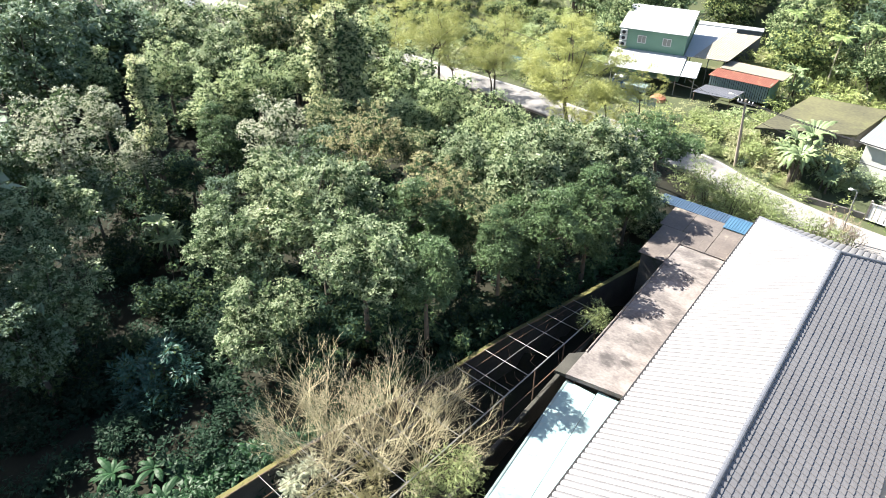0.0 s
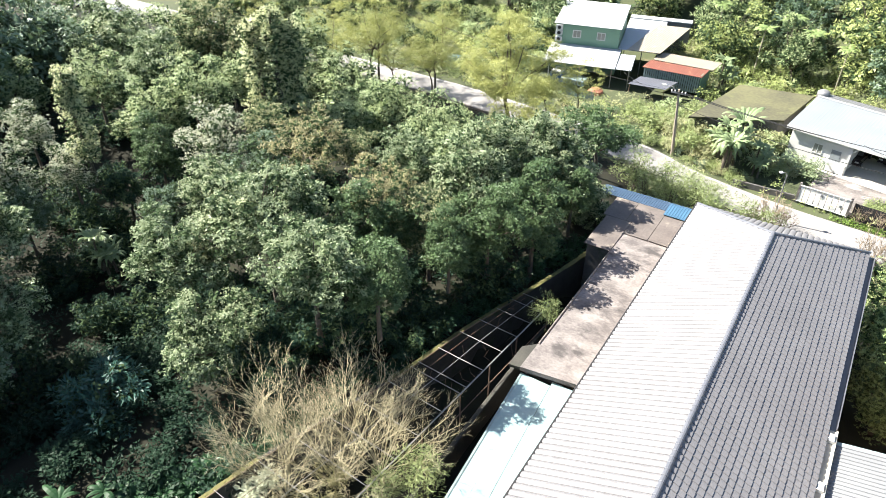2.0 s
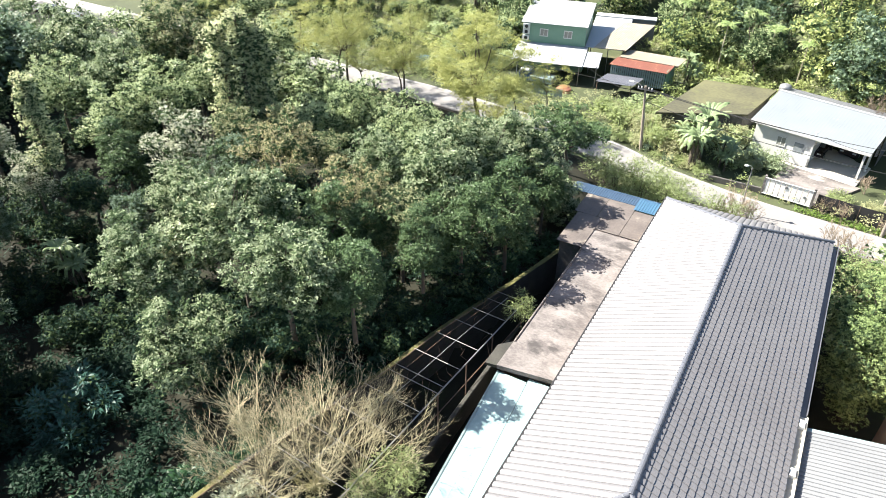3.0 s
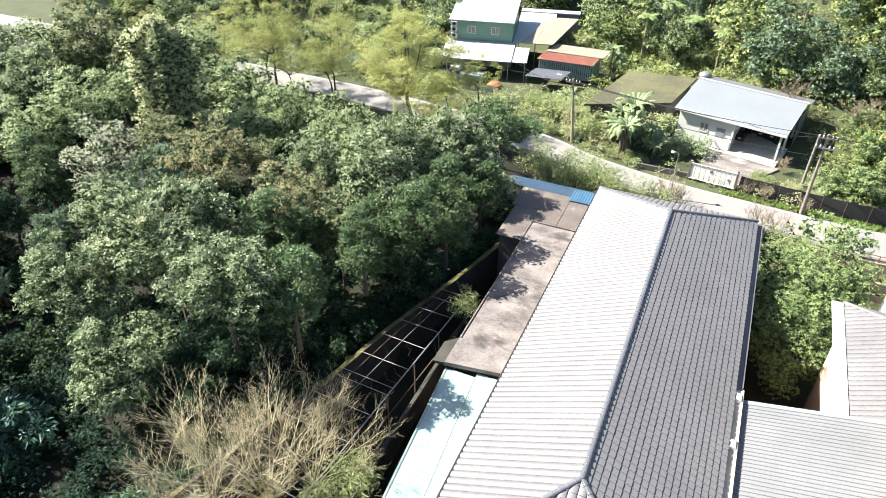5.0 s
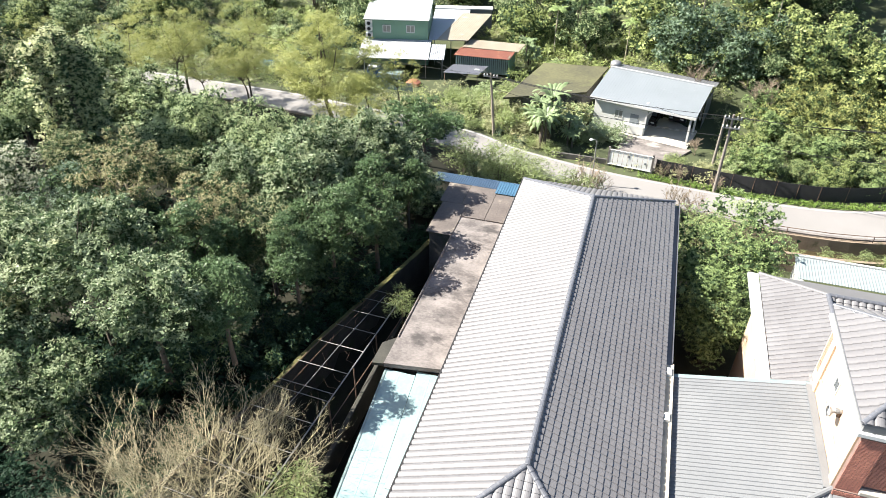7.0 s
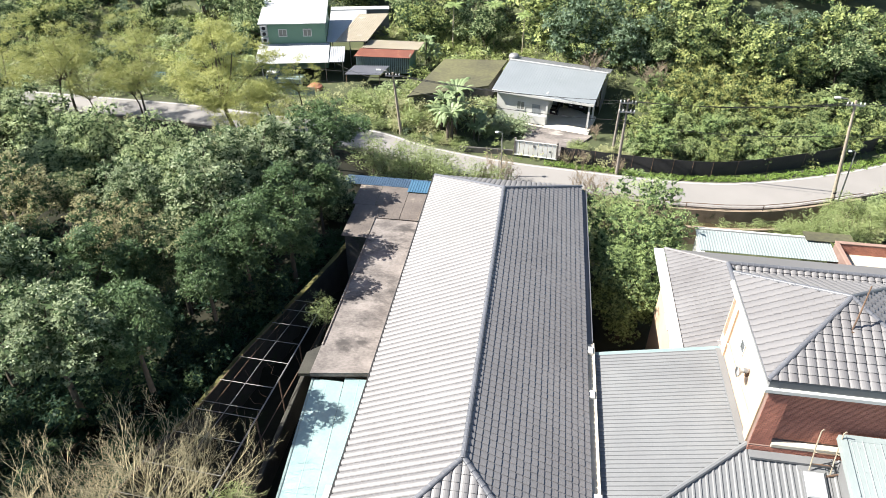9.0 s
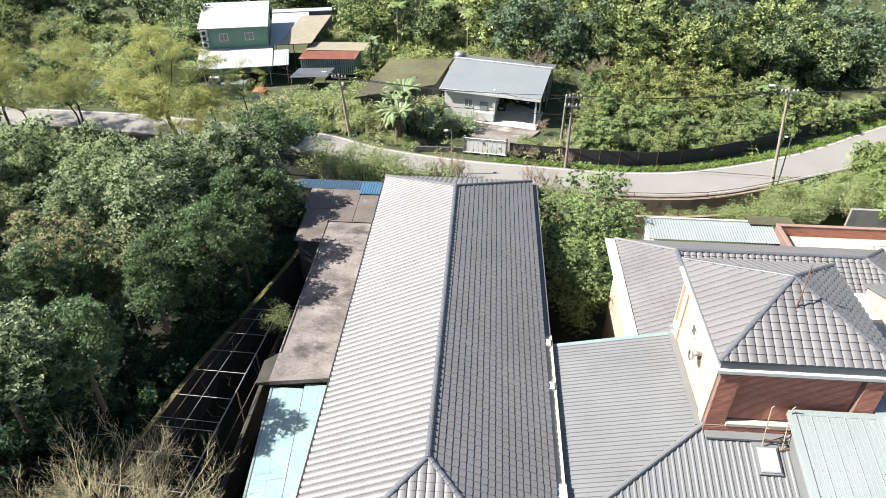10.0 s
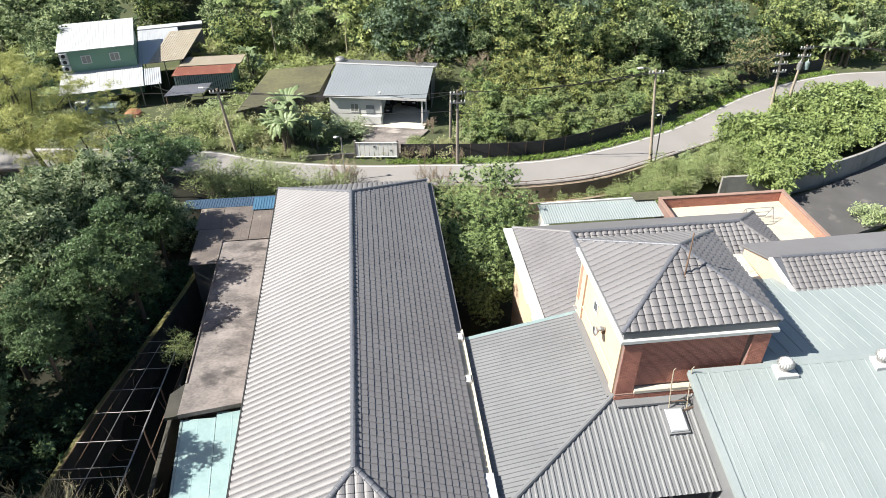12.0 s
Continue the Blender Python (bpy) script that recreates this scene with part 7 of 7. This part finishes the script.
def bare_tree(seed, h, label, stems=7, spread=0.75, radius=0.06, forks=(6, 5, 4, 4), fine=0.0042, bark=None):
    """A leafless tree: stems that fan out from one foot, forking again and again into fine upright twigs."""
    rng = random.Random(seed)
    t = thing("bare_tree", (0, 0, 0), label, "tree")
    twigs = Build()

    def grow(b, p, d, ln, r, level):
        last = level == len(forks)
        pts, dd = [p], d
        n = 2 if last else 4
        for i in range(n):
            dd = (dd + Vector((rng.gauss(0, 0.09), rng.gauss(0, 0.09), rng.gauss(0.04, 0.05)))).normalized()
            pts.append(pts[-1] + dd * ln / n)
        b.tube(pts, [r * (1 - 0.6 * i / n) for i in range(n + 1)], 5 if level == 0 else 3)
        if last:
            return
        for i in range(forks[level]):
            q = n * (0.3 + 0.69 * (i + rng.random()) / forks[level])
            k = min(n - 1, int(q))
            side = Vector((rng.gauss(0, 1), rng.gauss(0, 1), rng.gauss(0, 0.5))).normalized()
            e = ((pts[k + 1] - pts[k]).normalized() + side * rng.uniform(0.5, 0.85) + Vector((0, 0, 0.06))).normalized()
            grow(twigs if level >= 1 else b, pts[k].lerp(pts[k + 1], q - k), e, ln * rng.uniform(0.40, 0.60), max(fine, r * 0.55), level + 1)
    for i in range(stems):
        w = 2 * math.pi * i / stems + rng.uniform(-0.3, 0.3)
        lean = spread * (0.12 + 0.88 * (i * 0.618 % 1.0))
        d = Vector((math.cos(w) * lean, math.sin(w) * lean, 1)).normalized()
        b = Build()
        grow(b, Vector((math.cos(w) * 0.12, math.sin(w) * 0.12, -0.1)), d, h * rng.uniform(0.45, 0.6), radius * rng.uniform(0.8, 1.2), 0)
        part("stem", b, bark or PALE_BARK, t)
    part("branchwork", twigs, bark or PALE_BARK, t, kind="stuff")
    return t


BARE = bare_tree(9, 8.8, "leafless pale-barked tree with a mass of fine twigs", 12, 1.0, 0.034, (5, 5, 4, 3), 0.0045, TAN_BARK)
for bx, by, bs, bt in ((-19.6, 14.2, 0.98, 40), (-17.9, 16.4, 1.08, 150), (-16.0, 18.2, 0.95, 260)):
    plant(BARE, bx, by, 0.1, bs, bt, group="leafless trees over the trellis")
LANE_BARE = bare_tree(13, 3.4, "leafless brown shrub beside the lane", 8, 0.75, 0.03, (4, 3, 3), 0.016, TWIG)
for bx, by, bs, bt in ((-3.0, 57.0, 1.1, 0), (-1.9, 56.9, 0.8, 80), (5.0, 55.6, 1.05, 140), (6.4, 55.4, 0.9, 220), (8.6, 60.9, 0.55, 20), (5.2, 61.6, 0.6, 100), (3.6, 61.9, 0.6, 190), (6.9, 51.0, 1.1, 60)):
    plant(LANE_BARE, bx, by, 0, bs, bt, group="bare shrubs by the lane")
SMALL_BARE = bare_tree(10, 3.4, "small leafless tree beside the lane", 6, 0.45, 0.035, (5, 4, 3), 0.016, TWIG)
for bx, by, bs, bt in ((-4.4, 57.0, 0.9, 200), (6.6, 67.4, 0.7, 20), (6.4, 50.5, 1.2, 250), (7.2, 51.5, 1.1, 100), (24, 53.5, 0.5, 40), (6.5, 78, 1.6, 80), (13.5, 76, 1.7, 30)):
    plant(SMALL_BARE, bx, by, None, bs, bt, group="bare shrubs by the lane")

# shrubs round the yard
WEED = bush(45, 1.6, 2000, 0.24, LEAF_WEED, "sparse weedy bamboo-like shrub", slim=0.16, squash=1.9, up=0.2, clumps=24)
for bx, by, bs in ((-13.5, 53.5, 1.2), (-11.4, 53.0, 1.2), (-9.4, 53.6, 1.1), (-7.4, 52.8, 1.0), (-5.0, 53.8, 0.9), (-12.4, 56.2, 1.1), (-10.2, 55.8, 1.0), (-8.2, 55.6, 0.9), (-15.6, 55.5, 1.2), (-3, 54, 0.8), (6.9, 50.2, 1.2), (8.5, 51.4, 1.1)):
    plant(WEED, bx, by + (2.2 if bx < 0 else 0), -0.3, bs * 1.15, bx * 70, group="weedy shrubs below the lane")
plant(WEED, -12.5, 31.9, 2.9, 0.75, 0, "straggly yellow-green plant growing through the trellis")
plant(WEED, -12.7, 17.6, 1.9, 1.0, 70, "straggly yellow-green bush beside the teal roof")
plant(WEED, -13.8, 16.0, 1.6, 0.9, 170, "straggly yellow-green bush beside the trellis")
DRY_BUSH = bush(50, 1.6, 2200, 0.24, LEAF_DRY, "dry brown tangle of climbers", slim=0.14, up=0.1, squash=1.0)
for bx, by, bz, bs in ((-17.0, 12.6, 1.6, 1.0), (-15.4, 13.4, 1.5, 0.9), (-17.4, 15.6, 1.2, 0.7)):
    plant(DRY_BUSH, bx, by, bz, bs, bx * 50, group="dry climbers under the bare tree")
FLOWER = bush(46, 1.1, 1200, 0.24, LEAF_PALE, "pale silvery-leaved bush inside the wall", slim=0.3)
plant(FLOWER, -19.9, 12.6, 2.2, 1.1)
BROADLEAF = bush(47, 1.7, 3400, 0.22, LEAF_BROAD, "shrub with broad pale green leaves on the bank", slim=0.8, up=0.35, squash=1.0, clumps=22)
bank_rng = random.Random(12)
for i in range(13):
    for j in range(4):
        bx = 38.5 + i * 1.75 + bank_rng.uniform(-0.6, 0.6)
        by = along(ROAD_NEAR, bx) - 1.8 - j * 2.5 + bank_rng.uniform(-0.6, 0.6)
        plant(BROADLEAF, bx, by, -0.3 + 0.3 * (2 - j), bank_rng.choice((0.7, 0.85, 1.0, 1.25, 1.5)), bank_rng.uniform(0, 360), group="broad-leaved shrubs on the bank")
for i in range(64):
    bx = 21.5 + 18 * bank_rng.random()
    by = along(ROAD_NEAR, bx) - (1.1 if bx > 26 else 3.4) - bank_rng.random() * (5.2 if bx > 26 else 2.0)
    plant((BUSH[0], BUSH[3], WEED, BUSH[1])[bank_rng.choice((0, 1, 2, 2, 3))], bx, by, -0.75 if bx > 26 else -1.5, bank_rng.uniform(0.55, 1.05), bank_rng.uniform(0, 360), group="weeds on the bank below the lane")
for bx, by, bs in ((15.2, 53.2, 0.45), (17.6, 53.4, 0.55), (19.0, 52.9, 0.6), (20.6, 53.4, 0.7), (22.4, 53.2, 0.75), (23.8, 53.6, 0.8)):
    plant(WEED, bx, by, -1.5, bs, bx * 40, group="weeds in the channel")
plant(BUSH[1], 45.2, 47.6, -1.6, 1.2, 40)
plant(BUSH[1], 47.6, 47.0, -1.6, 1.2, 90)
bw = spline([(33.5, 53.6, 0), (37, 53.6, 0), (41, 53.9, 0), (46, 55.2, 0), (52, 57.6, 0), (60, 62, 0)], 4)
tagged(part("bank_wall", ribbon([p + Vector((0, 0.3, 0)) for p in bw], bw, 0.6, 2.6), GREY_BLOCK), "grey stained retaining wall under the shrubs", "wall", kind="structure")
dr = spline([(36, 45, 0), (39, 50, 0), (44, 52, 0), (50, 54.5, 0), (60, 60, 0)], 4)
tagged(part("driveway", ribbon([p + Vector((-1.5, 1.2, 0)) for p in dr], [p + Vector((2.5, -5, 0)) for p in dr], -1.45, 0.3), SHADE_ASPHALT), "asphalt drive below the bank, coloured dark for shade", "driveway", kind="structure")

# undergrowth outside the wall
u_rng = random.Random(31)


def big_leaves(name, seed, count, length, width, label):
    """A clump of large arching leaves from one root."""
    rng = random.Random(seed)
    t = thing(name, (0, 0, 0), label, "plant")
    for i in range(count):
        part("leaf", blade(Build(), (0, 0, rng.uniform(0.1, 0.5)), i * 2.4 + rng.uniform(-0.3, 0.3), length * rng.uniform(0.7, 1.15), width * rng.uniform(0.8, 1.2), rng.uniform(0.55, 1.0), rng), LEAF_FERN, t)
    return t


TARO = big_leaves("taro_plant", 3, 8, 1.25, 0.36, "clump of broad-leaved taro in the shade of the wall")
FERN = big_leaves("fern", 4, 15, 1.3, 0.13, "arching green fern beside the wall")
for k, bx, by, bs in ((0, -24.6, 10.6, 1.0), (0, -23.6, 12.2, 0.9), (0, -25.2, 9.0, 1.0), (0, -24.0, 14.0, 0.8), (1, -22.4, 13.0, 1.0), (1, -23.4, 9.4, 1.1), (1, -22.9, 11.0, 1.0), (1, -24.4, 7.4, 1.1), (1, -26.4, 8.2, 1.1), (1, -27.6, 6.6, 1.2), (1, -21.4, 15.6, 0.9), (1, -25.8, 6.0, 1.1)):
    plant((TARO, FERN)[k], bx, by, None, bs, bx * 90, group=("taro by the wall", "ferns by the wall")[k])
thickets, low = [], []
for i in range(190):
    x, y = (u_rng.uniform(-41, -22.5), u_rng.uniform(3, 27)) if i < 120 else (u_rng.uniform(-51, -34), u_rng.uniform(12, 26)) if i < 160 else (u_rng.uniform(-30, -19.5), u_rng.uniform(24, 40))
    for k in range(5):
        tx, ty = x + u_rng.uniform(-1, 1), y + u_rng.uniform(-1, 1)
        thickets.append((tx, ty, ground_z(tx, ty) + u_rng.uniform(0, 0.9), u_rng.uniform(0.4, 0.8)))
for i in range(44):
    y = 4 + i * 0.9
    x = along(WALL_LINE, y, 1) - 0.8 - u_rng.random() * 2.4
    for k in range(4):
        low.append((x + u_rng.uniform(-0.6, 0.6), y + u_rng.uniform(-0.5, 0.5), ground_z(x, y) + 0.2, u_rng.uniform(0.25, 0.5)))
# gully shade is coloured into these leaves
growth("thicket", thickets, 80000, 0.26, LEAF_SHADE, "leafy thickets coloured dark for the shade of the forest floor", 0.5)
growth("wall_undergrowth", low, 26000, 0.30, LEAF_FERN, "low leafy green undergrowth along the wall", 0.35)
plant(BUSH[2], -4.0, 68.9, None, 1.2, 70, "grey-green leafy shrub in front of the bungalow")
plant(BUSH[2], -2.4, 68.3, None, 1.5, 20, "grey-green leafy shrub in front of the bungalow")
for bx, by, bs in ((-14.6, 67.6, 1.0), (-12.6, 68.4, 1.1), (-11.0, 69.6, 1.1), (-9.2, 70.6, 1.2), (-7.4, 71.8, 1.0), (-15.4, 70.6, 1.2), (-14.8, 73.5, 1.2), (-13.8, 76.5, 1.2), (-4.4, 66.8, 0.9), (-3.4, 67.6, 0.9), (-11.0, 66.9, 0.9), (-6.0, 68.4, 1.0), (-18, 71, 1.3), (-12.8, 69.0, 1.5), (-11.0, 69.8, 1.6), (-9.2, 70.7, 1.7), (-7.4, 71.6, 1.6), (-6.0, 71.9, 1.4), (-14.4, 70.6, 1.4), (-20.5, 73.0, 1.1), (-17.5, 75.0, 1.2), (4.6, 64.6, 0.7), (7.2, 64.0, 0.8), (8.9, 63.2, 0.7), (10.2, 64.8, 0.9)):
    plant(BUSH[u_rng.choice((0, 1, 3))], bx, by, None, bs, u_rng.uniform(0, 360), group="shrubs round the houses")


for i in range(16):
    bx = -25 + i * 1.25
    plant(BUSH[u_rng.choice((0, 3, 3, 4))], bx, along(ROAD_FAR, bx) + 1.3 + u_rng.random(), None, u_rng.uniform(0.4, 0.75), u_rng.uniform(0, 360), group="weeds along the lane")


def verge():
    """Grass along the foot of the fence and tufts on the garden bank."""
    rng = np.random.default_rng(9)
    pts = []
    for k in grass_k:
        p, q = RF[k], RN[k]
        d = (p - q).normalized()
        for i in range(60):
            s = rng.uniform(-1.0, 1.0)
            pts.append((p.x + d.x * rng.uniform(0.15, 1.1) + d.y * s, p.y + d.y * rng.uniform(0.15, 1.1) - d.x * s, 0.0))
    for i in range(5200):
        x = rng.uniform(-80, 66)
        y = along(ROAD_FAR, x) + 1.0 + 26 * rng.random()
        if not kept_clear(x, y):
            pts.append((x, y, ground_z(x, y)))
    pts = np.array(pts)
    n = len(pts)
    rep = 3
    pts = np.repeat(pts, rep, 0) + rng.normal(size=(n * rep, 3)) * [0.12, 0.12, 0]
    n *= rep
    w = rng.uniform(0, 2 * np.pi, n)
    side = np.stack([np.cos(w), np.sin(w), 0 * w], 1) * rng.uniform(0.03, 0.07, n)[:, None]
    h = rng.uniform(0.08, 0.26, n)[:, None]
    tip = pts + np.stack([rng.normal(size=n) * 0.15, rng.normal(size=n) * 0.15, h[:, 0]], 1)
    quads = np.stack([pts - side, pts + side, (pts + tip) / 2 + side * 0.8, tip], 1)
    tagged(part("grass", leaf_mesh("grass", quads, GRASS), None), "rough green grass along the lane and in the garden", "grass", kind="stuff")


verge()
# ---- lot at the far end of the lane ----
tagged(part("parking_lot", Build().slab([(-118, 60.5, 0.3), (-97, 61.5, 0.3), (-97, 67, 0.3), (-118, 67, 0.3)], 0.6), SHADE_ASPHALT), "pale grey parking area beyond the wood", "pavement", kind="structure")
car("car", "white car parked beyond the wood", pose(-104.5, 62.6, 0.3, 0, 0, 20), WHITE)
car("car", "dark car parked beyond the wood", pose(-109.5, 63.0, 0.3, 0, 0, 25), CAR_PAINT)
